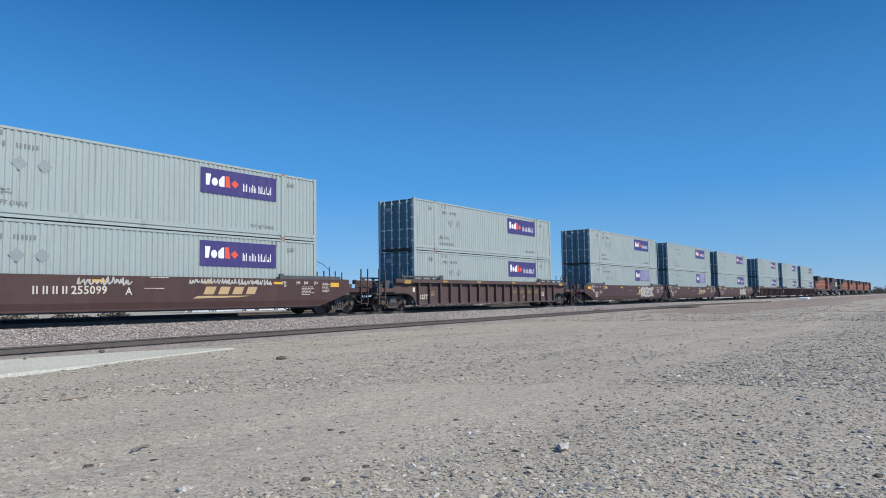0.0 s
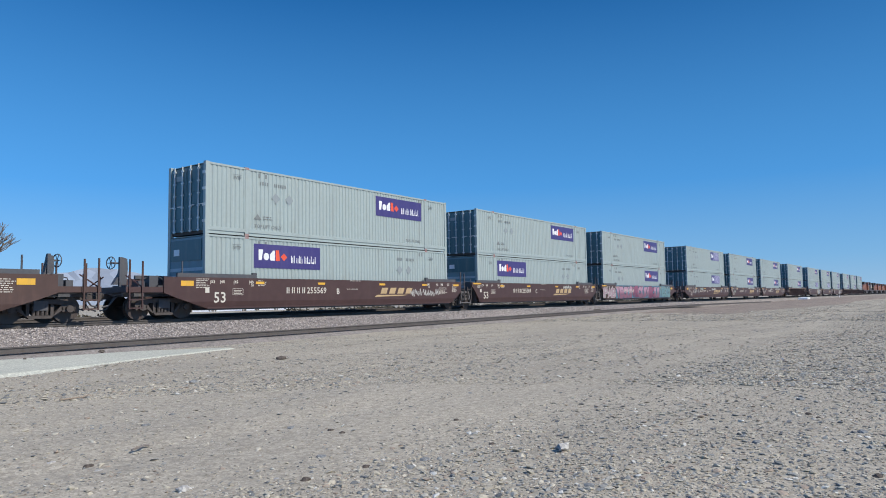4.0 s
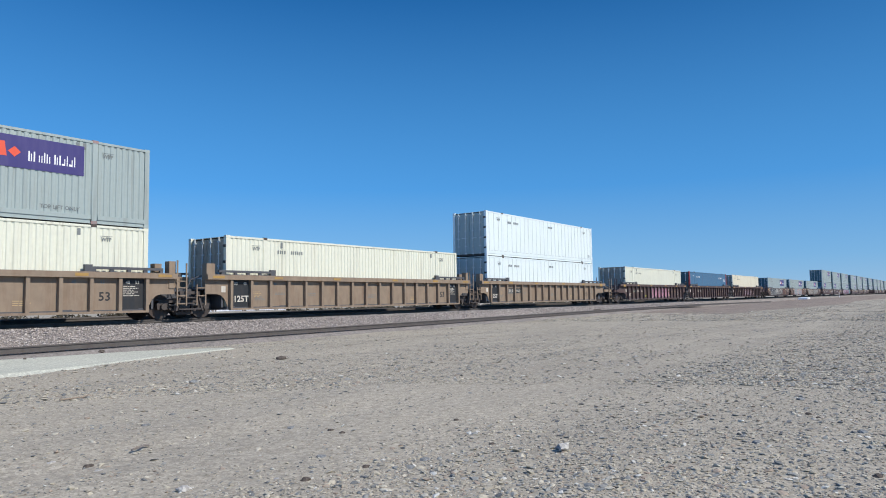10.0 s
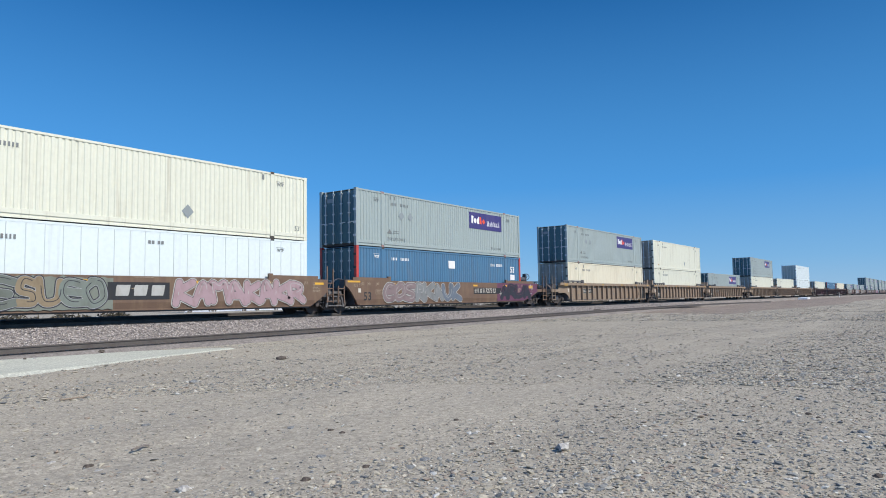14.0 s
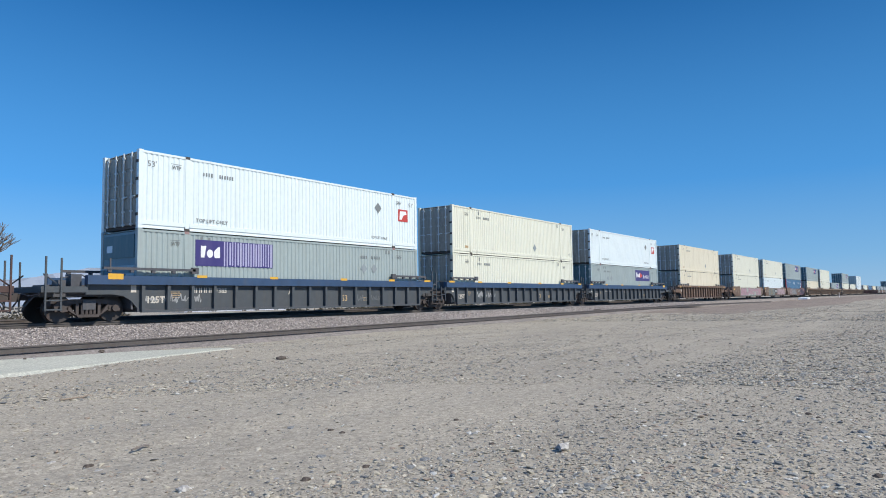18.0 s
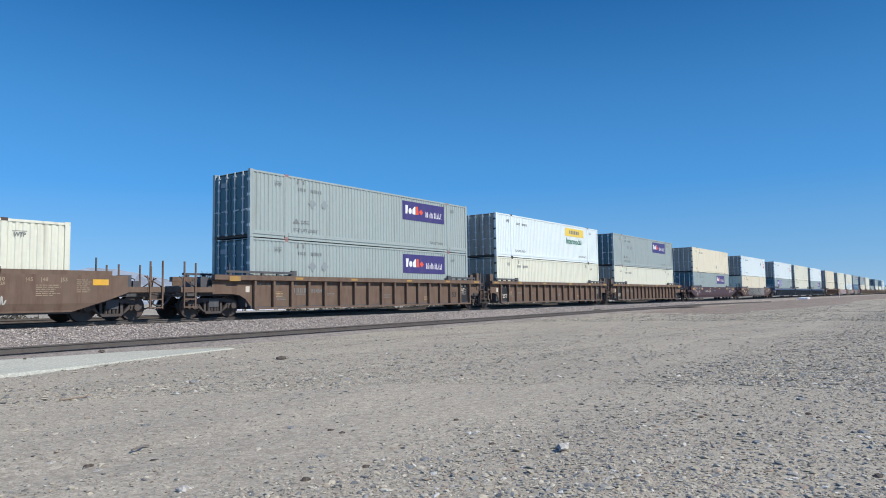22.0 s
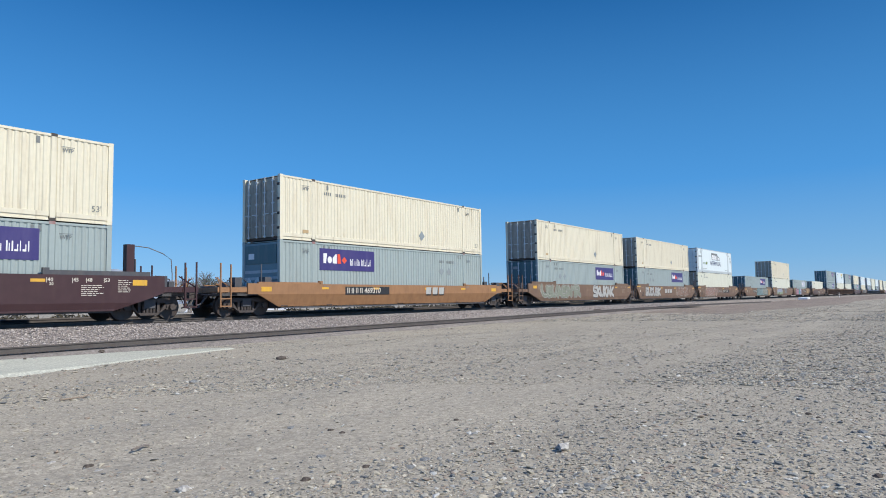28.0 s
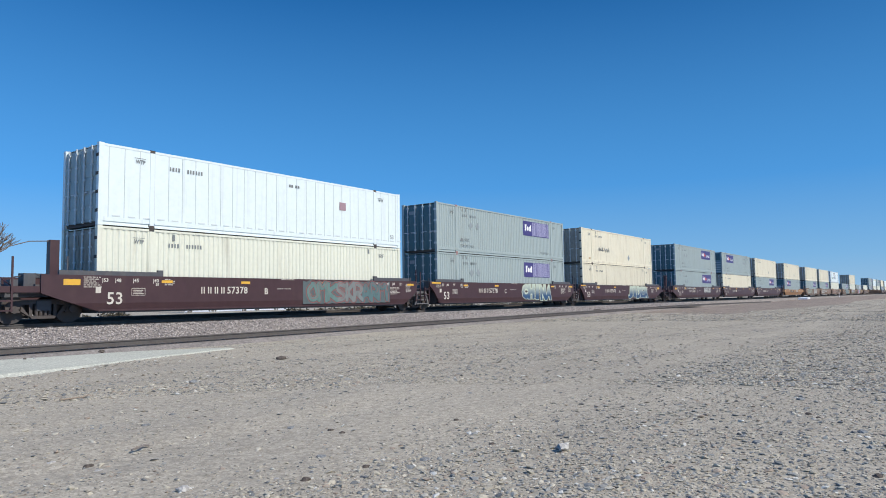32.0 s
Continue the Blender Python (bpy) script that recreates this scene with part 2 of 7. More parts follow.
def corrugated_end(x, side, z0, z1, pitch=0.22, deep=0.04):
    g = Geo()
    ys, n = [], 11
    w = 2 * HALF - 0.3
    p = w / n
    for i in range(n):
        a = -w / 2 + i * p
        ys += [(a, 0), (a + 0.45 * p, 0), (a + 0.6 * p, deep), (a + 0.85 * p, deep)]
    ys.append((w / 2, 0))
    for (a, da), (b, db) in zip(ys, ys[1:]):
        g.poly([(x - side * da, a, z0), (x - side * db, b, z0), (x - side * db, b, z1), (x - side * da, a, z1)])
    return g


def container(kind):
    """A 53-foot container, its foot at its own origin."""
    base = kind.split("-")[0]
    rev = "r" in kind.split("-")[1:]
    bleached = "w" in kind.split("-")[1:]
    peeled = bleached or "p" in kind.split("-")[1:]
    paint = {"fed": GREY_BOX, "cream": CREAM_BOX, "ivory": IVORY_BOX, "white": WHITE_BOX, "reefer": WHITE_BOX, "blue": BLUE_BOX, "yellow": WHITE_BOX, "prime": WHITE_BOX}[base]
    label = {"fed": "pale grey corrugated steel shipping container with a purple banner", "cream": "cream corrugated steel shipping container with rust stains",
             "ivory": "ivory white corrugated steel shipping container with stains",
             "white": "white corrugated shipping container with a small red panel", "reefer": "smooth white panelled shipping container on a well car",
             "blue": "blue corrugated shipping container with red corner posts", "yellow": "white corrugated shipping container with a yellow banner",
             "prime": "smooth white container in a grey steel frame"}[base]
    c = tagged(new("shipping_container"), label, "container", "containers on the train")
    hx, y = LONG / 2, -HALF
    post_mat = RED if base == "blue" else PALE_FRAME if base == "prime" else paint
    rail_mat = PALE_FRAME if base == "prime" else paint
    flat = base in ("reefer", "prime")
    inner = 6.096
    # walls
    for s in (-1, 1):
        def wall(s=s):
            if flat:
                g = Geo().box(-hx + 0.12, hx - 0.12, s * (HALF - 0.05), s * (HALF - 0.012), 0.17, TALL - 0.1)
                return g.mesh("side_wall", paint)
            return corrugated(-hx + 0.14, hx - 0.14, 0.16, TALL - 0.09, s * (HALF - 0.016), out=s).mesh("side_wall", paint)
        part("side_wall", shared((base, "wall", s), wall), None, c)
        part("top_rail", shared((base, "top", s), lambda: Geo().box(-hx + 0.1, hx - 0.1, s * (HALF - 0.07), s * HALF, TALL - 0.105, TALL - 0.024).mesh("top_rail", rail_mat)), None, c)

        def low():
            g = Geo()
            for a, b in ((-hx + 0.14, -inner - 0.12), (-inner + 0.12, inner - 0.12), (inner + 0.12, hx - 0.14)):
                g.box(a, b, s * (HALF - 0.07), s * HALF, 0.014, 0.06)
                g.box(a, b, s * (HALF - 0.06), s * (HALF - 0.03), 0.05, 0.15)
                g.box(a, b, s * (HALF - 0.07), s * HALF, 0.15, 0.30)
            return g.mesh("bottom_rail", rail_mat)
        part("bottom_rail", shared((base, "low", s), low), None, c)
        for e in (-1, 1):
            def post():
                g = Geo().box(e * (hx - 0.17), e * hx, s * (HALF - 0.16), s * (HALF + 0.001), 0.12, TALL - 0.12)
                if s > 0:
                    for z0, z1 in ((0, 0.12), (TALL - 0.12, TALL)):
                        g.box(*sorted((e * (hx - 0.178), e * (hx + 0.002))), HALF - 0.16, HALF + 0.003, z0, z1)
                return g.mesh("corner_post", post_mat)
            part("corner_post", shared((base, "post", s, e), post), None, c)
            for lo in (0, 1) if s < 0 else ():
                part("corner_casting", shared((base, "corner", s, e, lo), lambda: Geo().box(*sorted((e * (hx - 0.178), e * (hx + 0.002))), *sorted((s * (HALF - 0.16), s * (HALF + 0.003))), *((0, 0.12) if lo else (TALL - 0.12, TALL))).mesh("corner_casting", post_mat)), None, c)
            if s > 0:
                continue
            part("lift_post", shared((base, "lift", s, e), lambda: Geo().box(e * inner - 0.085, e * inner + 0.085, -HALF - 0.002, -HALF + 0.06, 0.10, TALL - 0.10).mesh("lift_post", rail_mat)), None, c)
            for lo in (0, 1):
                part("lift_casting", shared((base, "cast", s, e, lo), lambda: Geo().box(e * inner - 0.1, e * inner + 0.1, -HALF - 0.004, -HALF + 0.14, *((-0.002, 0.10) if lo else (TALL - 0.1, TALL + 0.002))).mesh("lift_casting", DULL_RED if base == "fed" else CASTING)), None, c)

    def roof():
        g = Geo().box(-hx + 0.1, hx - 0.1, -HALF + 0.06, HALF - 0.06, TALL - 0.06, TALL - 0.035)
        for i in range(24):
            x = -hx + 0.6 + i * 0.65
            g.box(x, x + 0.3, -HALF + 0.15, HALF - 0.15, TALL - 0.035, TALL - 0.026)
        return g.mesh("roof", paint)
    part("roof", shared((base, "roof"), roof), None, c)
    part("floor", shared((base, "floor"), lambda: Geo().box(-hx + 0.1, hx - 0.1, -HALF + 0.06, HALF - 0.06, 0.02, 0.15).mesh("floor", CASTING)), None, c)
    # ends: doors at one, a blind wall at the other
    door_end = 1 if rev or "e" in kind.split("-")[1:] else -1
    door_mat = {"fed": NAVY_DOOR, "blue": NAVY_DOOR, "cream": DUSTY_DOOR, "ivory": DUSTY_DOOR, "white": DUSTY_DOOR, "yellow": DUSTY_DOOR, "reefer": GREY_BOX, "prime": WHITE_BOX}[base]
    e = -door_end

    def blind():
        if base == "fed" and rev:
            return Geo().box(min(e * (hx - 0.06), e * (hx - 0.03)), max(e * (hx - 0.06), e * (hx - 0.03)), -HALF + 0.14, HALF - 0.14, 0.12, TALL - 0.1).mesh("end_wall", TEAL_END)
        return corrugated_end(e * (hx - 0.02), e, 0.12, TALL - 0.1).mesh("end_wall", paint)
    part("end_wall", shared((base, "blind", e), blind), None, c)
    if base == "fed" and rev:
        for i in range(5):
            z = 0.24 + i * 0.3
            part("end_rib", shared(("fed", "endrib", i), lambda: Geo().box(min(e * (hx - 0.03), e * (hx - 0.004)), max(e * (hx - 0.03), e * (hx - 0.004)), -HALF + 0.2, HALF - 0.2, z, z + 0.13).mesh("end_rib", FRAME_BLUE)), None, c)
    if base == "fed" and rev:
        x0, x1 = sorted((e * (hx - 0.03), e * (hx + 0.001)))
        eb = part("end_banner", shared(("fed", "endban", e), lambda: Geo().box(x0, x1, -1.05, 1.05, 1.85, 2.7).mesh("end_banner", NAVY_DOOR)), None, c, "dark teal end panel")
        xm, xn = sorted((e * (hx + 0.002), e * (hx + 0.006)))
        part("white_mark", shared(("fed", "endmark", e), lambda: Geo().box(xm, xn, 0.45, 0.85, 2.08, 2.34).mesh("white_mark", WHITE)), None, eb, "white block mark")
        for q, yq in enumerate((0.82, 0.22)):
            def plate():
                g = Geo()
                for xx in (xm, xn):
                    g.v += [(xx, yq, 0.72), (xx, yq + 0.26, 1.0), (xx, yq, 1.28), (xx, yq - 0.26, 1.0)]
                g.f += [(0, 1, 2, 3), (7, 6, 5, 4)] + [(k, k + 4, (k + 1) % 4 + 4, (k + 1) % 4) for k in range(4)]
                return g.mesh("hazard_plate", STEEL)
            part("hazard_plate", shared(("fed", "endplate", e, q), plate), None, c, "grey diamond placard holder")
    d = door_end
    for s in (-1, 1):
        def leaf():
            a, b = sorted((s * 0.012, s * (HALF - 0.15)))
            x0, x1 = sorted((d * (hx - 0.08), d * (hx - 0.035)))
            g = Geo().box(x0, x1, a, b, 0.14, TALL - 0.12)
            for i in range(5):
                z = 0.24 + i * 0.5
                x2, x3 = sorted((d * (hx - 0.035), d * (hx - 0.018)))
                g.box(x2, x3, a + 0.07, b - 0.07, z, z + 0.38)
            return g.mesh("door_leaf", door_mat)
        lf = part("door_leaf", shared((base, "leaf", s, d), leaf), None, c)
        for k in (0, 1):
            def rod():
                yy = s * (0.28 + 0.55 * k)
                g = Geo().tube([(d * (hx + 0.012), yy, 0.1), (d * (hx + 0.012), yy, TALL - 0.06)], 0.031, 6)
                for z in (0.14, 0.62, 1.12, 1.62, 2.12, 2.62):
                    g.box(*sorted((d * (hx - 0.02), d * (hx + 0.035))), yy - 0.075, yy + 0.075, z, z + 0.055)
                g.box(*sorted((d * (hx + 0.02), d * (hx + 0.05))), *sorted((yy, yy + s * 0.3)), 1.16, 1.20)
                return g.mesh("lock_rod", STEEL)
            part("lock_rod", shared((base, "rod", s, d, k), rod), None, lf, "bright steel locking rod")
        if base == "fed" and s > 0:
            part("door_mark", shared(("fed", "dmark", d), lambda: Geo().box(*sorted((d * (hx - 0.018), d * (hx - 0.014))), 0.36, 0.74, 2.26, 2.46).mesh("door_mark", FLAT_GREY)), None, lf, "worn pale block mark")
        for z in (0.45, 1.1, 1.75, 2.4) if s < 0 else ():
            part("hinge", shared((base, "hinge", s, d, z), lambda: Geo().box(*sorted((d * (hx - 0.02), d * (hx + 0.016))), *sorted((s * (HALF - 0.20), s * (HALF - 0.02))), z, z + 0.11).mesh("hinge", STEEL if base == "fed" else CASTING)), None, lf)
    # markings on the wall that faces the camera's side
    yo = y - (0.004 if flat else -0.007)
    m = -1 if rev else 1                      # which way the markings run along the wall
    if base == "fed":
        bx0, bx1 = (1.95, 5.72) if not rev else (-5.72, -1.95)
        ban = part("banner", shared(("fed", "ban", rev, bleached), lambda: Geo().box(bx0, bx1, yo, yo + 0.01, 1.60, 2.62).mesh("banner", SEAM if bleached else PURPLE)), None, c, "bleached white banner" if bleached else "purple banner")
        L = bx1 - bx0

        def mark_w():
            g = Geo()
            x, z, yy = bx0 + 0.24, 1.93, yo - 0.004
            g.prism([(x, z), (x + 0.16, z), (x + 0.24, z + 0.46), (x, z + 0.46)], yy, yy + 0.003)
            g.prism([(x + 0.41 + 0.145 * math.cos(k * math.pi / 6), z + 0.165 + 0.165 * math.sin(k * math.pi / 6)) for k in range(12)], yy, yy + 0.003)
            g.prism([(x + 0.60, z + 0.04), (x + 0.66, z), (x + 0.87, z), (x + 0.87, z + 0.44), (x + 0.78, z + 0.44), (x + 0.60, z + 0.26)], yy, yy + 0.003)
            return g.mesh("white_mark", WHITE)
        part("white_mark", shared(("fed", "mw", rev, bleached), mark_w), None, ban, "block mark")
        if not peeled:
            def mark_o():
                g = Geo()
                x, z, yy = bx0 + 1.16, 1.93, yo - 0.004
                g.prism([(x, z), (x + 0.24, z), (x + 0.17, z + 0.46), (x, z + 0.46)], yy, yy + 0.003)
                g.prism([(x + 0.27, z + 0.17), (x + 0.46, z), (x + 0.64, z + 0.17), (x + 0.46, z + 0.34)], yy, yy + 0.003)
                return g.mesh("orange_mark", ORANGE)
            part("orange_mark", shared(("fed", "mo", rev), mark_o), None, ban, "orange-red block mark")

            def mark_m():
                g = Geo()
                yy = yo - 0.004
                x, z = bx0 + 2.02, 1.86
                for w, h in ((0.03, .26), (0.02, .2), (0.03, .26), (0, 0), (0.02, .18), (0.02, .18), (0.024, .27), (0.024, .24), (0.02, .18), (0, 0), (0.03, .26), (0.02, .2), (0.03, .26), (0.07, .05), (0.02, .18), (0.02, .27), (0.06, .06), (0.02, .18), (0.024, .27)):
                    if w:
                        g.box(x, x + w * 1.5, yy, yy + 0.003, z, z + h * 1.25)
                    x += 0.079
                return g.mesh("tagline_mark", WHITE)
            part("tagline_mark", shared(("fed", "mm", rev), mark_m), None, ban, "row of thin white strokes")
        else:
            rnd = random.Random(4)
            x, q = bx0 + (0.3 if bleached else 1.3), 0
            while x < bx1 - 0.1:
                w = rnd.uniform(0.10, 0.15) if bleached else rnd.uniform(0.05, 0.085)
                lo, hi = 1.60 + rnd.uniform(0, 0.08), 2.62 - rnd.uniform(0, 0.05)
                part("peeled_strip", shared(("fed", "strip", rev, bleached, q), lambda: Geo().box(x, x + w, yo - 0.002, yo + 0.001, lo, hi).mesh("peeled_strip", LAVENDER)), None, ban)
                x += 0.26 if bleached else 0.13
                q += 1
        for k in (0, 1):
            cx = (-4.55 + 0.75 * k) * m

            def diamond():
                r = 0.24
                return Geo().prism([(cx, 1.75 - r), (cx + r, 1.75), (cx, 1.75 + r), (cx - r, 1.75)], yo, yo + 0.004).mesh("hazard_plate", FLAT_GREY)
            part("hazard_plate", shared(("fed", "dia", rev, k), diamond), None, c, "grey diamond placard holder")
    inkm = INK if base != "blue" else WHITE
    yt = y - (0.005 if flat else -0.008)

    def word(name, key, make, mat=None, label=""):
        part(name, shared((base, key, rev), lambda: make(Geo()).mesh(name, mat or inkm)), None, c, label)

    num_x = -5.4 if m > 0 else 3.6
    if base != "prime":
        word("number_mark", "num", lambda g: bars(g, num_x, yt, 2.24, (0.05, 0.07, 0.05, 0.07, -0.2, 0.06, 0.05, 0.07, 0.06, 0.05, 0.07), 0.15, 0.06), None, "row of stencilled marks")
    word("lettering", "wtp1", lambda g: write(g.box(-6.80, -6.36, yt, yt + 0.003, 2.52, 2.535), "WTP", -6.75, yt, 2.33, 0.2, 0.006, 1.0, 0.85))
    if base != "blue":
        word("lettering", "wtp2", lambda g: write(g.box(6.32, 6.76, yt, yt + 0.003, 2.50, 2.515), "WTP", 6.37, yt, 2.33, 0.19, 0.006, 1.0, 0.85))
    if base in ("fed", "white", "prime", "yellow"):
        word("lettering", "top1", lambda g: write(g, "TOP LIFT ONLY", -5.7, yt, 0.40, 0.2, 0.004, 1.05))
        word("lettering", "top2", lambda g: write(g, "TOP LIFT ONLY", 4.35, yt, 0.40, 0.18, 0.003))
    if base == "fed":
        word("data_block", "tri", lambda g: bars(bars(g.prism([(-5.75, 0.74), (-5.32, 0.74), (-5.53, 0.98)], yt, yt + 0.003), -5.22, yt, 0.86, (0.1, 0.16, 0.08), 0.05, 0.04), -5.22, yt, 0.76, (0.16, 0.06, 0.12, 0.05), 0.05, 0.03), None, "small triangular mark with lines of small writing")
        for q, x in enumerate((-5.5, -5.15, 5.45, 5.68)):
            word("small_plate", "pl%d" % q, lambda g: g.box(x, x + 0.1, yt, yt + 0.003, 2.55, 2.73))
    if base in ("cream", "ivory"):
        for q, x in enumerate((-5.25, 5.55)):
            word("small_plate", "pl%d" % q, lambda g: g.box(x, x + 0.11, yt, yt + 0.003, 2.5, 2.73))
        word("lettering", "53", lambda g: write(g, "53'", 7.35, yt, 0.42, 0.3))
        word("hazard_plate", "dia", lambda g: g.prism([(2.0, 0.5), (2.26, 0.78), (2.0, 1.06), (1.74, 0.78)], yt, yt + 0.003), FLAT_GREY)
        word("warning_label", "wl", lambda g: g.box(-6.75, -6.4, yt, yt + 0.003, 0.36, 0.5), BUFF)
    if base == "white":
        word("lettering", "53a", lambda g: write(g, "53'", -7.75, yt, 2.3, 0.32))
        word("lettering", "53b", lambda g: write(g, "53'", 7.4, yt, 2.3, 0.3))
        word("hazard_plate", "dia", lambda g: g.prism([(4.9, 1.72), (5.16, 2.0), (4.9, 2.28), (4.64, 2.0)], yt, yt + 0.003), INK)
    if base == "reefer":
        word("lettering", "53a", lambda g: write(g, "53", 7.25, yt, 0.45, 0.3))
        word("number_mark", "n2", lambda g: bars(g, 0.4, yt, 2.35, (0.1, 0.1, -0.05, 0.1, 0.1), 0.12, 0.04))
    if base == "prime":
        word("lettering", "53a", lambda g: write(g, "53FT", 7.0, yt, 1.95, 0.34, 0.006))
        word("lettering", "53b", lambda g: write(g, "XHC", 7.05, yt, 1.55, 0.34, 0.006))
        word("number_mark", "n2", lambda g: bars(g, -7.42, yt - 0.002, 1.82, (0.07, 0.07, 0.05, 0.07, -0.15, 0.07, 0.07, 0.07, 0.07, 0.07), 0.2, 0.06))
    if base == "blue":
        word("number_mark", "n2", lambda g: bars(g, 4.3, yt, 2.2, (0.07,) * 4 + (-0.1,) + (0.07,) * 6, 0.17, 0.06))
    if base == "blue":
        part("size_number", shared(("blue", "53"), lambda: write(Geo(), "53", 6.72, yt, 1.86, 0.56, 0.012).mesh("size_number", WHITE)), None, c, "white painted number")
        if "q" in kind.split("-")[1:]:
            part("paper_patch", shared(("blue", "patch"), lambda: Geo().box(-0.3, 0.35, yt, yt + 0.003, 1.95, 2.4).mesh("paper_patch", WHITE)), None, c, "white patch")
            part("paper_patch", shared(("blue", "patch2"), lambda: Geo().box(6.72, 7.28, yt, yt + 0.003, 1.36, 1.72).mesh("paper_patch", WHITE)), None, c, "white patch")
    if base == "white":
        p = part("red_panel", shared(("white", "red"), lambda: Geo().box(6.5, 7.3, yt, yt + 0.004, 1.45, 2.1).mesh("red_panel", RED)), None, c, "small dark red panel")
        part("panel_mark", shared(("white", "mark"), lambda: Geo().prism([(6.6, 1.55), (6.78, 1.55), (6.95, 1.8), (7.2, 1.85), (7.15, 2.02), (6.65, 2.0)], yt - 0.004, yt).mesh("panel_mark", WHITE)), None, p)
    if base == "yellow":
        p = part("yellow_banner", shared(("yel", "ban"), lambda: Geo().box(2.0, 5.3, yt, yt + 0.004, 2.0, 2.62).mesh("yellow_banner", SIGN_YELLOW)), None, c, "yellow banner")
        part("banner_marks", shared(("yel", "marks"), lambda: bars(Geo(), 2.75, yt - 0.004, 2.18, (0.16, 0.2, 0.2, 0.22, 0.22, 0.22), 0.28, 0.09).mesh("banner_marks", INK)), None, p)
        part("green_lettering", shared(("yel", "green"), lambda: write(Geo(), "Intermodal", 2.15, yt, 1.42, 0.62, 0.014).mesh("green_lettering", GREEN)), None, c, "dark green lettering")
    if base == "prime":
        tb = part("title_block", shared(("pri", "block"), lambda: Geo().prism([(-1.68, 1.66), (2.0, 1.66), (2.0, 2.06), (1.12, 2.2), (0.75, 2.52), (-1.85, 2.52), (-1.85, 2.2)], yt, yt + 0.003).mesh("title_block", INK)), None, c, "dark block mark")
        for q, (x, w, h) in enumerate(((-1.55, 0.38, 0.62), (-1.1, 0.38, 0.62), (-0.66, 0.14, 0.62), (-0.46, 0.5, 0.62), (0.1, 0.38, 0.62), (0.95, 0.12, 0.5), (1.15, 0.34, 0.36), (1.56, 0.32, 0.36))):
            part("title_bar", shared(("pri", "bar", q), lambda: Geo().box(x, x + w, yt - 0.004, yt - 0.001, 1.71, 1.71 + h * 0.88).mesh("title_bar", WHITE)), None, tb)
        part("title_lettering", shared(("pri", "title"), lambda: write(Geo(), "INTERMODAL", -2.5, yt, 0.98, 0.74, 0.0, 1.12).mesh("title_lettering", INK_BLUE)), None, c, "dark blue lettering")
        part("green_mark", shared(("pri", "eco"), lambda: write(Geo().prism([(-4.6, 1.0), (-3.9, 1.0), (-3.7, 1.3), (-4.4, 1.35)], yt, yt + 0.003), "eco", -5.5, yt, 1.03, 0.45, 0.01).mesh("green_mark", SIGN_GREEN)), None, c, "small green mark")
        part("end_bay", shared(("pri", "bay"), lambda: Geo().box(-7.88, -7.5, y - 0.003, y + 0.02, 0.32, TALL - 0.12).mesh("end_bay", GREY_FRAME)), None, c, "grey recessed bay for a cooling unit")
        part("bay_box", shared(("pri", "baybox"), lambda: Geo().box(-7.82, -7.58, y - 0.006, y - 0.003, 0.7, 1.55).box(-7.82, -7.58, y - 0.006, y - 0.003, 1.75, 2.5).mesh("bay_box", STEEL)), None, c, "pale steel cover plates")
        for x in (-inner, inner):
            part("frame_post", shared(("pri", "fp", x), lambda: Geo().prism([(x - 0.55, 0.31), (x + 0.55, 0.31), (x + 0.22, 0.7), (x + 0.22, 2.4), (x + 0.55, 2.79), (x - 0.55, 2.79), (x - 0.22, 2.4), (x - 0.22, 0.7)], y - 0.005, y + 0.03).mesh("frame_post", PALE_FRAME)), None, c, "grey steel frame post")
    if base == "reefer":
        def seams():
            g = Geo()
            for i in range(28):
                x = -hx + 0.35 + i * 0.572
                g.box(x, x + 0.018, y - 0.002, y + 0.02, 0.3, TALL - 0.12)
                g.box(x + 0.15, x + 0.42, y - 0.004, y + 0.02, 0.33, 0.37)
            return g.mesh("panel_seams", SEAM)
        part("panel_seams", shared(("ree", "seams"), seams), None, c)
    return c


CONTAINERS = {}


def load(kind, x, z):
    if kind not in CONTAINERS:
        ob = CONTAINERS[kind] = container(kind)
    else:
        ob = copy_thing(CONTAINERS[kind], Matrix())
    ROLLING.append((ob, x, z))
    return ob


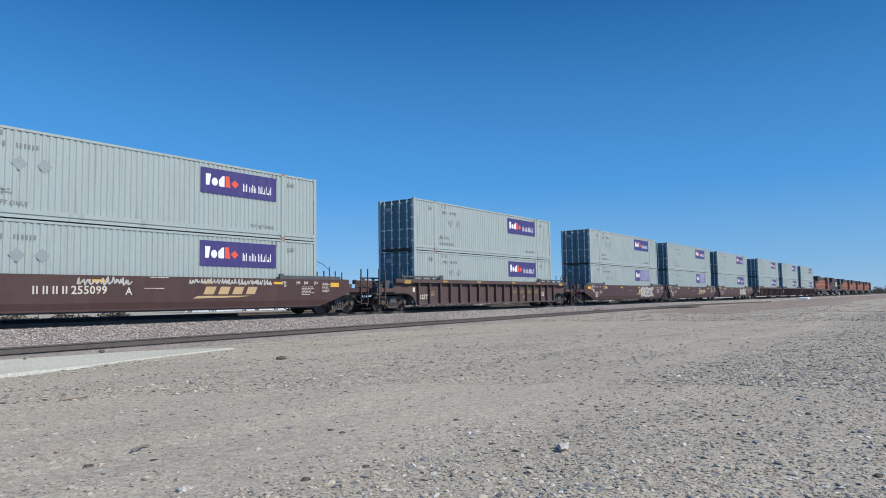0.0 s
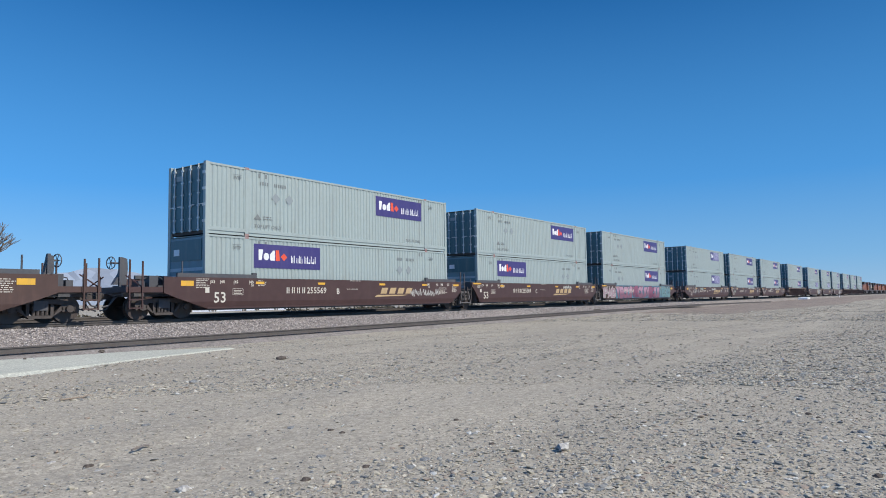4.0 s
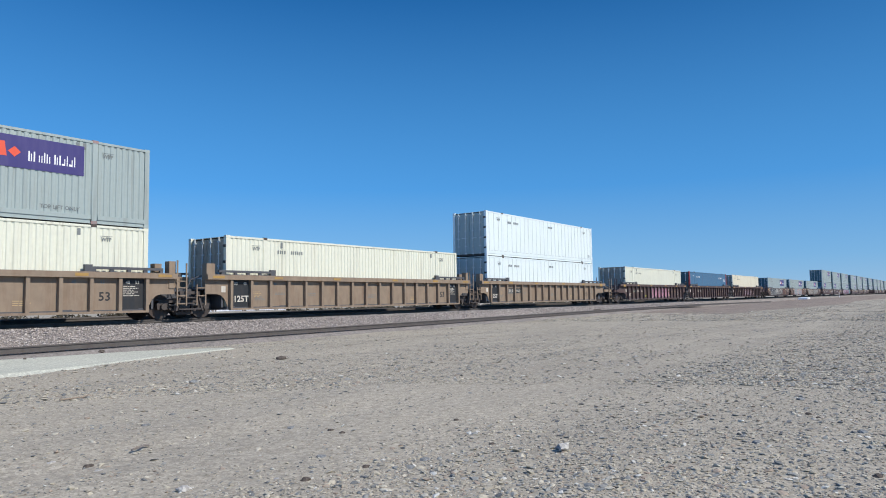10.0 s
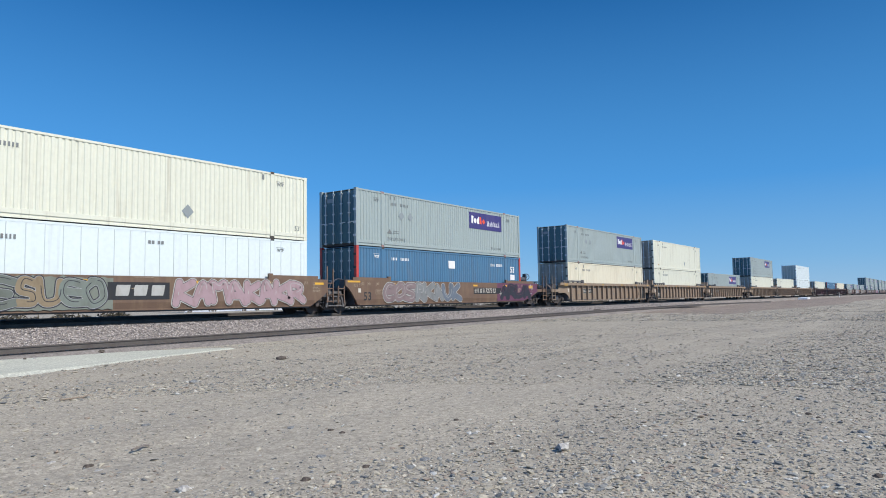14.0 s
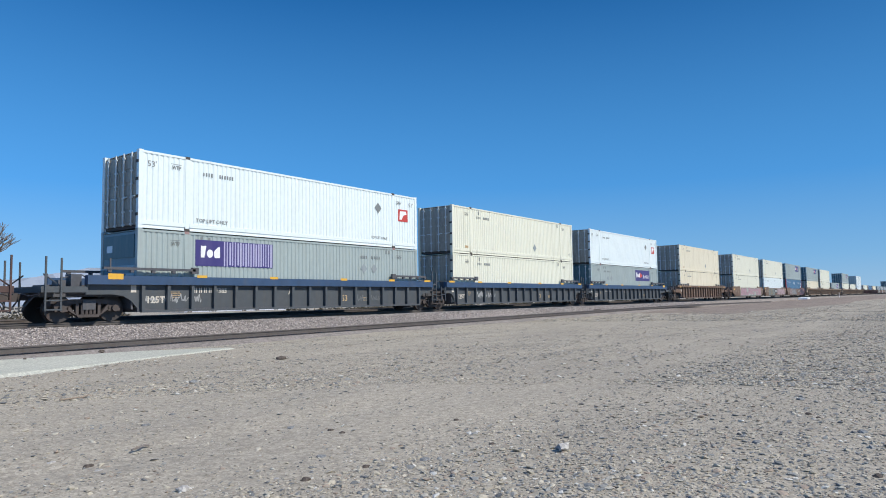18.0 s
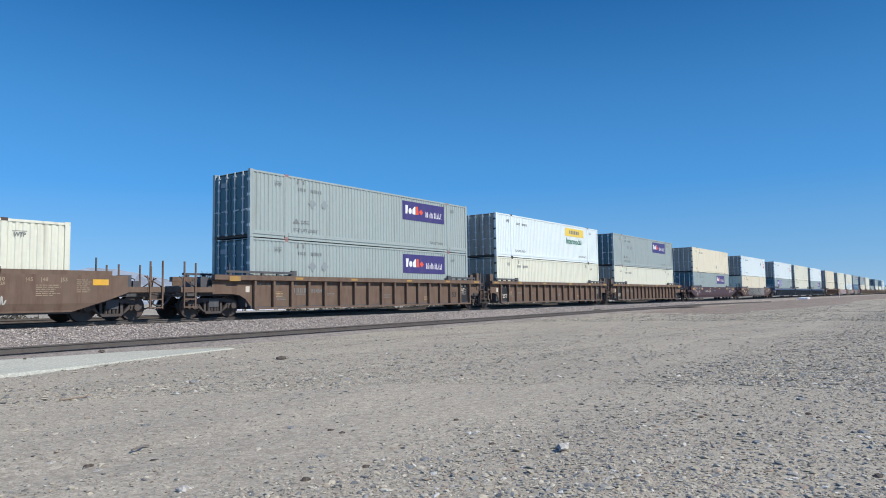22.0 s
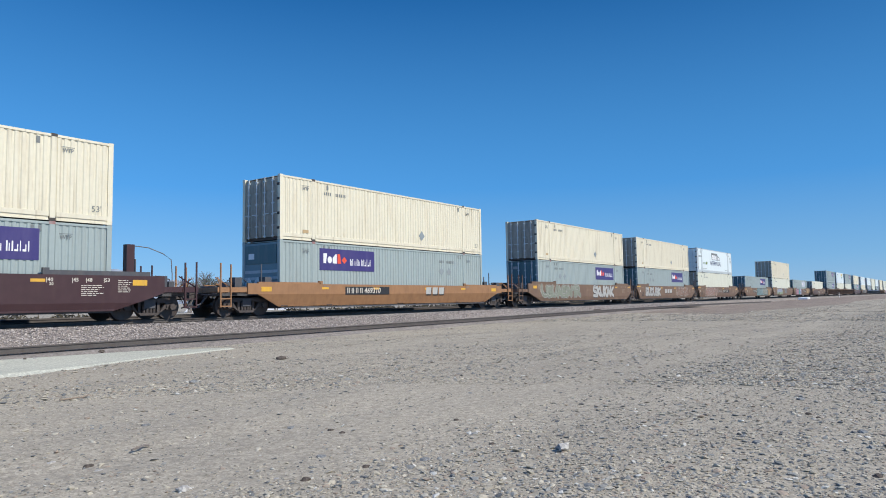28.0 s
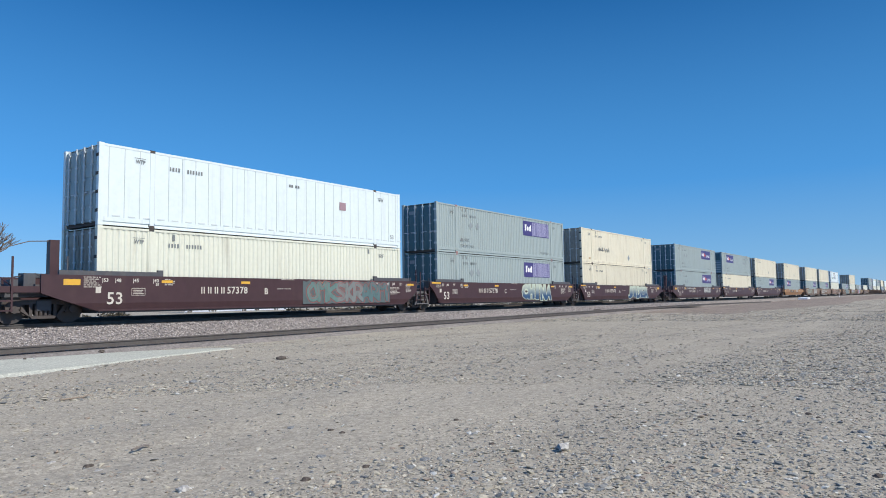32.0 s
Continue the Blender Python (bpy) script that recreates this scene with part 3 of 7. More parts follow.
# ---- well cars ----
def bogie(parent, x):
    """A two-axle truck under a car."""
    bg = part("bogie", shared(("bogie", x), lambda: Geo().box(x - 0.22, x + 0.22, -1.1, 1.1, 0.42, 0.74).box(x - 0.95, x + 0.95, -0.12, 0.12, 0.5, 0.6).mesh("bogie", UNDER)), None, parent)
    for s in (-1, 1):
        def frame_side():
            y0, y1 = s * 0.98 - 0.07, s * 0.98 + 0.07
            g = Geo().prism([(x - 1.1, 0.60), (x - 0.62, 0.60), (x - 0.3, 0.64), (x + 0.3, 0.64), (x + 0.62, 0.60), (x + 1.1, 0.60), (x + 0.98, 0.70), (x + 0.5, 0.78), (x - 0.5, 0.78), (x - 0.98, 0.70)], y0, y1)
            g.prism([(x - 0.34, 0.16), (x + 0.34, 0.16), (x + 0.42, 0.26), (x - 0.42, 0.26)], y0 - 0.02, y1 + 0.02)
            for k in (-1, 1):
                arm = [(x + k * 0.30, 0.16), (x + k * 0.72, 0.44), (x + k * 0.66, 0.60), (x + k * 0.42, 0.27)]
                g.prism(arm if k > 0 else arm[::-1], y0, y1)
                post = [(x + k * 0.32, 0.26), (x + k * 0.42, 0.26), (x + k * 0.42, 0.64), (x + k * 0.32, 0.64)]
                g.prism(post if k > 0 else post[::-1], y0 + 0.01, y1 - 0.01)
                g.prism([(x + k * 0.89 - 0.2, 0.36), (x + k * 0.89 + 0.2, 0.36), (x + k * 0.89 + 0.24, 0.60), (x + k * 0.89 - 0.24, 0.60)], y0, y1)
                g.tube([(x + k * 0.89, s * 1.04, 0.46), (x + k * 0.89, s * 1.17, 0.46)], 0.12, 10)
            for k in (-0.2, -0.07, 0.07, 0.2):
                g.tube([(x + k, s * 1.03, 0.26), (x + k, s * 1.03, 0.58)], 0.055, 7)
            return g.mesh("side_frame", BOGIE)
        part("side_frame", shared(("bside", x, s), frame_side), None, bg, "rusty cast side frame")
    for k in (-0.89, 0.89):
        def axle():
            g = Geo().tube([(x + k, -0.9, 0.46), (x + k, 0.9, 0.46)], 0.07, 8)
            for s in (-1, 1):
                g.tube([(x + k, s * 0.69, 0.46), (x + k, s * 0.82, 0.46)], 0.455, 24)
                g.tube([(x + k, s * 0.66, 0.46), (x + k, s * 0.69, 0.46)], 0.485, 24)
            return g.mesh("wheelset", WHEEL)
        part("wheelset", shared(("axle", x, k), axle), None, bg, "dark steel wheelset")
    return bg


SIDE = 1.55


def smooth_side(front, rear, top, paint, s):
    g = Geo()
    if s:
        a = -9.95 if rear == "C" else -9.1
        b = 9.95 if front == "C" else 9.1
        left = [(a, 0.98), (a + 0.55, 0.78), (-8.15, 0.38)] if rear == "C" else [(a, 1.32), (a + 0.2, 1.2), (a + 0.42, 0.98), (a + 0.85, 0.42), (a + 0.9, 0.38)]
        right = [(8.15, 0.38), (b - 0.55, 0.78), (b, 0.98)] if front == "C" else [(b - 0.95, 0.38), (b - 0.4, 0.72), (b, 1.0)]
        out = left + right + [(b, top), (a, top)]
        y0, y1 = sorted((s * SIDE, s * (SIDE - 0.10)))
        if top < 1.5:
            g.prism([(a, 0.92), (b, 0.92), (b, top), (a, top)], y0, y1)
            for t0, t1 in ((0.0, 0.0), (0.05, 0.0)):
                g.poly([(-8.2, s * (SIDE - 0.17 - t0), 0.38), (8.2, s * (SIDE - 0.17 - t0), 0.38), (b - 0.5, s * (SIDE - t0), 0.92), (a + 0.5, s * (SIDE - t0), 0.92)])
            return g.box(-8.1, 8.1, *sorted((s * (SIDE - 0.15), s * (SIDE - 0.30))), 0.36, 0.42).mesh("well_side", paint)
        fold, tuck = 0.64, 0.05

        def split(pts):
            """The points of an edge with one more where it passes the fold."""
            line = []
            for (xa, za), (xb, zb) in zip(pts, pts[1:]):
                line.append((xa, za))
                if (za - fold) * (zb - fold) < 0:
                    line.append((xa + (xb - xa) * (fold - za) / (zb - za), fold))
            return line + [pts[-1]]
        left, right = split(left), split(right)
        upper = [q for q in left if q[1] >= fold] + [q for q in right if q[1] >= fold] + [(b, top), (a, top)]
        g.prism(upper, y0, y1)
        lower = [q for q in left if q[1] <= fold] + [q for q in right if q[1] <= fold]
        for back in (0.0, 0.10):
            g.poly([(x, s * (SIDE - back - tuck * (fold - z) / (fold - 0.38)), z) for x, z in lower])
        y0, y1 = sorted((s * (SIDE - 0.03), s * (SIDE - 0.2)))
        g.box(-8.1, 8.1, y0, y1, 0.36, 0.42)
    return g.mesh("well_side", paint)


def ribbed_side(front, rear, top, paint, chord_low, s):
    g = Geo()
    if s:
        a = -9.95 if rear == "C" else -9.1
        b = 9.95 if front == "C" else 9.1
        y0, y1 = sorted((s * (SIDE - 0.19), s * (SIDE - 0.16)))
        g.prism([(a, 0.93)] + [(a + f * (-8.0 - a), z) for f, z in ((0.5, 0.93), (0.68, 0.87), (0.82, 0.72), (0.93, 0.48))] + [(-8.0, 0.3), (8.0, 0.3)] + [(b - f * (b - 8.0), z) for f, z in ((0.93, 0.48), (0.82, 0.72), (0.68, 0.87), (0.5, 0.93))] + [(b, 0.93), (b, chord_low + 0.02), (a, chord_low + 0.02)], y0, y1)
        y0, y1 = sorted((s * (SIDE - 0.14), s * (SIDE + 0.0)))
        g.box(-8.0, 8.0, y0, y1, 0.28, 0.36)
    return g.mesh("well_side", paint)


def well_car(style, colour, front, rear, top=1.58, chord="", marks=(), extras=()):
    """One platform of a well car, its origin on the rail under its middle."""
    paint = WELL_PAINT[colour]
    words = {"maroon": "red-brown", "old_brown": "faded brown", "dark_maroon": "dark maroon", "dark_brown": "dark brown", "tan": "tan", "rust_tan": "rusty tan", "orange_brown": "weathered orange-brown", "ochre": "ochre", "slate": "slate grey"}[colour]
    car = tagged(new("well_car"), f"{words} steel container well car with {'ribbed' if style == 'ribbed' else 'smooth'} sides on the track", "rail car", "well cars of the train")
    chord_mat = WELL_PAINT[chord] if chord else paint
    low = 1.27 if chord == "navy" else 1.50
    body, _ = [part("well_side", shared(("side", style, front, rear, top, colour, low, s), lambda: smooth_side(front, rear, top, paint, s) if style == "smooth" else ribbed_side(front, rear, top, paint, low, s)), None, car) for s in (-1, 1)]
    a = -9.95 if rear == "C" else -9.1
    b = 9.95 if front == "C" else 9.1
    part("well_floor", shared(("floor", 0), lambda: Geo().box(-8.1, 8.1, -1.4, 1.4, 0.30, 0.40).box(-8.1, -7.7, -1.4, 1.4, 0.40, 0.432).box(7.7, 8.1, -1.4, 1.4, 0.40, 0.432).box(-0.3, 0.3, -1.4, 1.4, 0.40, 0.432).box(-5.4, -5, -1.4, 1.4, 0.40, 0.432).box(5, 5.4, -1.4, 1.4, 0.40, 0.432).mesh("well_floor", UNDER)), None, car)
    part("bulkhead", shared(("bulk", -1), lambda: Geo().box(-8.3, -8.22, -1.32, 1.32, 0.4, 1.25).mesh("bulkhead", UNDER)), None, car)
    part("bulkhead", shared(("bulk", 1), lambda: Geo().box(8.22, 8.3, -1.32, 1.32, 0.4, 1.25).mesh("bulkhead", UNDER)), None, car)
    if style == "ribbed":
        for s in (-1, 1):
            y0, y1 = sorted((s * (SIDE - 0.20), s * (SIDE + 0.03)))
            part("top_chord", shared(("chord", front, rear, s, chord or colour), lambda: Geo().box(a, b, y0, y1, low, top if chord == "navy" else 1.70).mesh("top_chord", chord_mat)), None, car)
        n = 17
        for i in range(n):
            x = -7.95 + i * 15.9 / (n - 1)
            part("rib", shared(("rib", i, colour, low), lambda: Geo().prism([(x - 0.06, 0.36), (x + 0.06, 0.36), (x + 0.06, low), (x - 0.06, low)], -SIDE + 0.01, -SIDE + 0.16).mesh("rib", paint)), None, body)
    # raised guides over both ends
    guide_mat = UNDER if colour in ("maroon", "dark_maroon", "old_brown") else paint
    h = top + 0.15 if top > 1.45 else top + 0.07
    for s in (-1, 1):
        for e, far in ((-1, a), (1, b)):
            def guide():
                x0, x1 = sorted((e * 5.85, far - e * 0.55))
                y0, y1 = sorted((s * (SIDE - 0.13), s * (SIDE - 0.02)))
                if style == "ribbed":
                    g = Geo().box(x0, x1, y0, y1, 1.79, 1.88)
                    for k in range(5):
                        xk = x0 + (x1 - x0) * (k + 0.2) / 4.4
                        g.box(xk, xk + 0.13, y0 + 0.01, y1 - 0.01, 1.701, 1.79)
                    return g.box(*sorted((e * 5.72, e * 5.98)), y0, y1 + 0.02, 1.701, 1.94).mesh("end_guide", UNDER)
                g = Geo().box(x0, x1, y0, y1, top + 0.001, h)
                xa, xb = sorted((e * 5.75, e * 5.95))
                return g.box(xa, xb, y0, y1, top + 0.001, h + 0.07).mesh("end_guide", chord_mat if chord else guide_mat)
            part("end_guide", shared(("guide", e, s, far, top, chord or colour, style), guide), None, car, "raised end guide rail")
    # reflectors and stencils on the camera's side
    yy = -SIDE - 0.006 if style == "smooth" else -SIDE - 0.036
    zr = top - 0.24 if style == "smooth" else 1.55
    faded = style == "ribbed" and colour != "slate"
    for x in (-9.0 if rear == "C" else -8.6, -5.6, -2.1, 2.1, 5.6, 9.0 if front == "C" else 8.6):
        part("reflector", shared(("refl", x, zr, yy, faded), lambda: Geo().box(-8.95, -8.08, yy, yy + 0.004, zr + 0.13, zr + 0.215).mesh("reflector", YELLOW) if x == -8.6 and style == "smooth" else Geo().box(x - (0.27 if abs(x) > 8 else 0.22), x + (0.27 if abs(x) > 8 else 0.22), yy, yy + 0.004, zr - (0.1 if abs(x) > 8.8 else 0), zr + 0.1).mesh("reflector", DULL_YELLOW if faded else YELLOW)), None, car, "yellow reflector strip")
    # ends
    for e, kind in ((1, front), (-1, rear)):
        if kind == "C":
            def deck():
                x0, x1 = sorted((e * 8.25, e * 11.2))
                g = Geo().box(x0, x1, -0.9, 0.9, 0.86, 1.02)
                x0, x1 = sorted((e * 10.75, e * 11.35))
                g.box(x0, x1, -1.5, 1.5, 1.02, 1.12)
                g.box(*sorted((e * 9.2, e * 10.8)), -0.5, 0.5, 1.0, 1.28)
                return g.mesh("end_platform", UNDER)
            dk = part("end_platform", shared(("deck", e), deck), None, car)

            def coupler():
                g = Geo().box(*sorted((e * 11.0, e * 11.62)), -0.1, 0.1, 0.76, 0.96)
                return g.box(*sorted((e * 11.5, e * 11.745)), -0.17, 0.17, 0.72, 1.0).mesh("coupler", BOGIE)
            part("end_sill", shared(("sill", e, colour), lambda: Geo().box(*sorted((e * 10.72, e * 11.38)), -1.52, 1.52, 1.0, 1.2).box(*sorted((e * 9.9, e * 10.72)), -1.5, -1.38, 1.0, 1.2).mesh("end_sill", paint)), None, dk)
            part("coupler", shared(("coupler", e), coupler), None, dk, "rusty knuckle coupler")

            def steps():
                g = Geo()
                for z in (0.42, 0.72):
                    g.box(*sorted((e * 10.75, e * 11.29)), -1.58, -1.46, z, z + 0.045)
                for x, z in ((10.76, 2.12), (11.24, 2.16)):
                    g.box(*sorted((e * x, e * (x + 0.055))), -1.575, -1.53, 0.40, z)
                    g.tube([(e * (x + 0.02), -1.5, 1.2), (e * (x + 0.3 - 0.6 * (x > 11)), -0.9, 1.62)], 0.026, 5)
                return g.mesh("step_ladder", paint)
            part("step_ladder", shared(("steps", e, colour), steps), None, dk)

            def handrail():
                g = Geo()
                for x, z in ((10.76, 2.12), (11.24, 2.16)):
                    g.box(*sorted((e * x, e * (x + 0.055))), 1.53, 1.575, 0.40, z)
                    g.tube([(e * (x + 0.02), 1.5, 1.2), (e * (x + 0.3 - 0.6 * (x > 11)), 0.9, 1.62)], 0.026, 5)
                return g.mesh("handrail", paint)
            part("handrail", shared(("hand", e, colour), handrail), None, dk, "upright grab posts")
            bogie(car, e * 9.65)

            def hoses():
                g = Geo()
                for y, dip in ((-0.45, 0.42), (-0.6, 0.55), (0.4, 0.45)):
                    g.tube([(e * 10.9, y, 1.02), (e * 11.25, y - 0.03, 0.85), (e * 11.5, y, dip), (e * 11.74, y, dip - 0.06)], 0.03, 6)
                g.tube([(e * 9.3, -0.95, 1.3), (e * 9.9, -1.0, 1.62), (e * 10.5, -0.95, 1.5), (e * 10.7, -0.9, 1.12)], 0.022, 5)
                return g.tube([(e * 11.4, -1.45, 0.95), (e * 11.45, -0.9, 0.9), (e * 11.5, -0.1, 1.0)], 0.016, 5).mesh("brake_hoses", UNDER)
            part("brake_hoses", shared(("hoses", e), hoses), None, dk, "black drooping brake hoses")

            def rigging():
                g = Geo().box(*sorted((e * 9.95, e * 10.3)), -1.15, -0.75, 1.12, 1.62).box(*sorted((e * 10.42, e * 10.66)), -1.05, -0.6, 1.12, 1.42)
                g.box(*sorted((e * 8.45, e * 8.8)), -1.2, -0.8, 1.1, 1.66).tube([(e * 8.9, -1.3, 0.95), (e * 10.6, -1.3, 1.0)], 0.03, 6)
                return g.tube([(e * 9.0, -1.2, 1.0), (e * 9.0, -1.2, 2.2)], 0.03, 6).mesh("brake_rigging", UNDER)
            part("brake_rigging", shared(("rigging", e), rigging), None, dk)

            geared = "tank" in extras or colour == "old_brown"          # brake gear over the front end, else over the rear
            if (e > 0) == geared and ("tank" in extras or colour in ("old_brown", "maroon")):
                bx, bz = (10.05, 0.0) if geared else (11.0, -0.02)

                def stand():
                    g = Geo().box(*sorted((e * bx, e * (bx + 0.1))), -0.55, -0.45, 1.05, 2.32 + bz)
                    return g.prism([(e * bx + 0.1 * k, z) for k, z in ((-3, 1.3), (2, 1.3), (2.5, 1.9), (2.2, 2.25), (0.5, 2.3), (-0.5, 1.7))], -0.48, -0.3).mesh("brake_stand", UNDER)
                st = part("brake_stand", shared(("stand", e, geared), stand), None, dk)

                def wheel():
                    wx, wz = e * (bx + 0.36), 2.1 + bz
                    g = Geo().ring((wx, -0.42, wz), (1, 0.25, 0), 0.22, 0.02, 16)
                    for k in range(3):
                        q = k * math.pi / 3
                        g.tube([(wx, -0.42 + 0.22 * math.cos(q), wz + 0.22 * math.sin(q)), (wx, -0.42 - 0.22 * math.cos(q), wz - 0.22 * math.sin(q))], 0.013, 5)
                    return g.tube([(e * (bx + 0.1), -0.42, wz), (wx + e * 0.03, -0.42, wz)], 0.035, 8).mesh("brake_wheel", UNDER)
                part("brake_wheel", shared(("wheel", e, geared), wheel), None, st, "spoked hand brake wheel")
            if "tank" in extras and e > 0:
                def tank():
                    g = Geo().tube([(9.08, -0.55, 1.9), (9.12, -0.55, 1.9), (9.78, -0.55, 1.9), (9.82, -0.55, 1.9)], 0.16, 14)
                    return g.box(9.25, 9.33, -0.7, -0.4, 1.28, 1.78).box(9.6, 9.68, -0.7, -0.4, 1.28, 1.78).mesh("air_tank", UNDER)
                part("air_tank", shared(("tank", e), tank), None, dk, "dark cylindrical air tank")
            if "arch" in extras and e > 0:
                part("hose_arch", shared(("arch2", e), lambda: Geo().tube([(e * 9.2, 0.9, 2.68), (e * 9.9, 0.9, 2.68), (e * 10.6, 0.9, 2.46), (e * 11.05, 0.9, 2.16), (e * 11.12, 0.9, 1.1)], 0.018, 6).mesh("hose_arch", TRIM)), None, dk, "thin arched pipe")
            if "mast" in extras:
                def mast():
                    return Geo().box(*sorted((e * 9.0, e * 9.3)), -0.62, -0.36, 1.02, 2.78).mesh("mast_box", paint)
                ms = part("mast_box", shared(("mast", e, colour), mast), None, dk)
                part("hose_arch", shared(("arch", e), lambda: Geo().tube([(e * 9.3, -0.5, 2.74), (e * 9.9, -0.5, 2.70), (e * 10.5, -0.5, 2.5), (e * 10.85, -0.5, 2.28), (e * 10.9, -0.5, 1.7), (e * 10.9, -0.5, 1.1)], 0.018, 6).mesh("hose_arch", TRIM)), None, ms, "thin arched pipe")
        else:
            def neck():
                g = Geo().box(*sorted((e * 8.25, e * 9.72)), -0.55, 0.55, 0.78, 1.15)
                return g.box(*sorted((e * 8.25, e * 9.1)), -1.25, 1.25, 1.1, 1.2).mesh("articulation", UNDER)
            nk = part("articulation", shared(("neck", e), neck), None, car)

            def rungs():
                g = Geo()
                for z in (0.55, 0.85, 1.15, 1.4) if e > 0 else (0.85, 1.15):
                    g.box(*sorted((e * 9.1, e * 9.56)), -1.5, -1.44, z, z + 0.04)
                for x, z in ((9.12, 2.2), (9.5, 2.1)):
                    z = z if e > 0 else 1.3
                    g.box(*sorted((e * x, e * (x + 0.05))), -1.52, -1.475, 0.5, z)
                return g.mesh("step_ladder", BOGIE if colour in ("maroon", "old_brown", "dark_brown") else paint)
            part("step_ladder", shared(("rungs", e, style, colour), rungs), None, nk)

            def joint_gear():
                g = Geo().box(*sorted((e * 8.4, e * 8.75)), -1.25, -0.8, 1.2, 1.62).tube([(e * 8.9, -1.3, 1.2), (e * 8.9, -1.3, 1.78)], 0.03, 6)
                g.tube([(e * 8.6, -0.9, 1.62), (e * 9.0, -0.95, 1.66), (e * 9.4, -0.9, 1.5), (e * 9.6, -0.9, 1.1)], 0.024, 5)
                return g.tube([(e * 8.6, -1.0, 0.75), (e * 9.2, -1.05, 0.5), (e * 9.72, -1.0, 0.6)], 0.028, 5).mesh("joint_gear", UNDER)
            part("joint_gear", shared(("jgear", e), joint_gear), None, nk)
            if e > 0:
                bogie(car, 9.725)

                def hanger():
                    """Steps slung from the shared truck: two splayed straps with three treads."""
                    g = Geo()
                    for k in (-1, 1):
                        strap = [(9.725 + k * 0.52, 0.30), (9.725 + k * 0.60, 0.30), (9.725 + k * 0.40, 0.98), (9.725 + k * 0.32, 0.98)]
                        g.prism(strap if k > 0 else strap[::-1], -1.44, -1.36)
                    for z, w in ((0.34, 0.46), (0.56, 0.36), (0.78, 0.31)):
                        g.box(9.725 - w, 9.725 + w, -1.46, -1.28, z, z + 0.05)
                    return g.box(9.725 - 0.42, 9.725 + 0.42, -1.42, -1.1, 0.93, 1.04).mesh("step_hanger", BOGIE if colour in ("tan", "rust_tan", "slate") else TRIM)
                part("step_hanger", shared(("hanger", colour), hanger), None, nk, "dusty grey steps hung at the truck")
            if style == "ribbed" and colour in ("tan", "rust_tan"):
                for q, (a0, a1, y0, z1) in enumerate(((8.35, 8.62, -1.3, 2.06), (8.86, 9.12, -1.42, 2.16)) if e > 0 else ((8.62, 9.0, -1.35, 2.14),)):
                    part("mast_box", shared(("tmast", colour, e, q), lambda: Geo().box(*sorted((e * a0, e * a1)), y0, y0 + 0.3, 1.15, z1).mesh("mast_box", paint)), None, nk)
    return car


# ---- stencils and graffiti on the cars ----
SPRAY = {}


def spray(*colour):
    if colour not in SPRAY:
        SPRAY[colour] = material("spray_paint", colour, 0.5, dirt=(colour[0] * 0.6, colour[1] * 0.55, colour[2] * 0.5), wear=0.7, bump=0, streak=0.8)
    return SPRAY[colour]


def fade(top, low, z0, z1):
    """Spray paint that passes from one colour to another between two heights."""
    m = material("faded_spray_paint", top, 0.5, dirt=low, wear=0.3, bump=0, streak=0.8)
    n, l = m.node_tree.nodes, m.node_tree.links
    b = n["Principled BSDF"]
    co, sep, mr, mx = n.new("ShaderNodeTexCoord"), n.new("ShaderNodeSeparateXYZ"), n.new("ShaderNodeMapRange"), n.new("ShaderNodeMix")
    mx.data_type = "RGBA"
    l.new(co.outputs["Object"], sep.inputs[0])
    l.new(sep.outputs[2], mr.inputs[0])
    mr.inputs[1].default_value, mr.inputs[2].default_value = z0, z1
    l.new(mr.outputs[0], mx.inputs[0])
    mx.inputs[6].default_value = (*low, 1)
    l.new(b.inputs["Base Color"].links[0].from_socket, mx.inputs[7])
    l.new(mx.outputs[2], b.inputs["Base Color"])
    return m


def ribbon(g, pts, half, y):
    """A flat stroke with round ends along points (x, z), each piece a hair in front of the one before."""
    pts = [Vector(q) for q in pts]
    n = len(pts)
    sides = []
    for i, q in enumerate(pts):
        way = (pts[min(i + 1, n - 1)] - pts[max(i - 1, 0)])
        way = way.normalized() if way.length > 1e-6 else Vector((1, 0))
        o = Vector((-way.y, way.x)) * half
        sides.append((q - o, q + o))
    for i in range(n - 1):
        yy = y - 0.00006 * i
        (a, b), (c, d) = sides[i], sides[i + 1]
        g.poly([(a.x, yy, a.y), (c.x, yy, c.y), (d.x, yy, d.y), (b.x, yy, b.y)])
    for q, yy in ((pts[0], y + 0.0002), (pts[-1], y + 0.0002)):
        g.poly([(q.x + half * math.cos(k * math.pi / 5), yy, q.y + half * math.sin(k * math.pi / 5)) for k in range(10)])


def curve(pts, steps=5):
    """A smooth line through points (x, z)."""
    pts = [Vector(q) for q in pts]
    ext = [2 * pts[0] - pts[1]] + pts + [2 * pts[-1] - pts[-2]]
    out = []
    for a, b, c, d in zip(ext, ext[1:], ext[2:], ext[3:]):
        for k in range(steps):
            u = k / steps
            out.append(0.5 * ((2 * b) + (c - a) * u + (2 * a - 5 * b + 4 * c - d) * u * u + (3 * b - a - 3 * c + d) * u ** 3))
    return out + [pts[-1]]


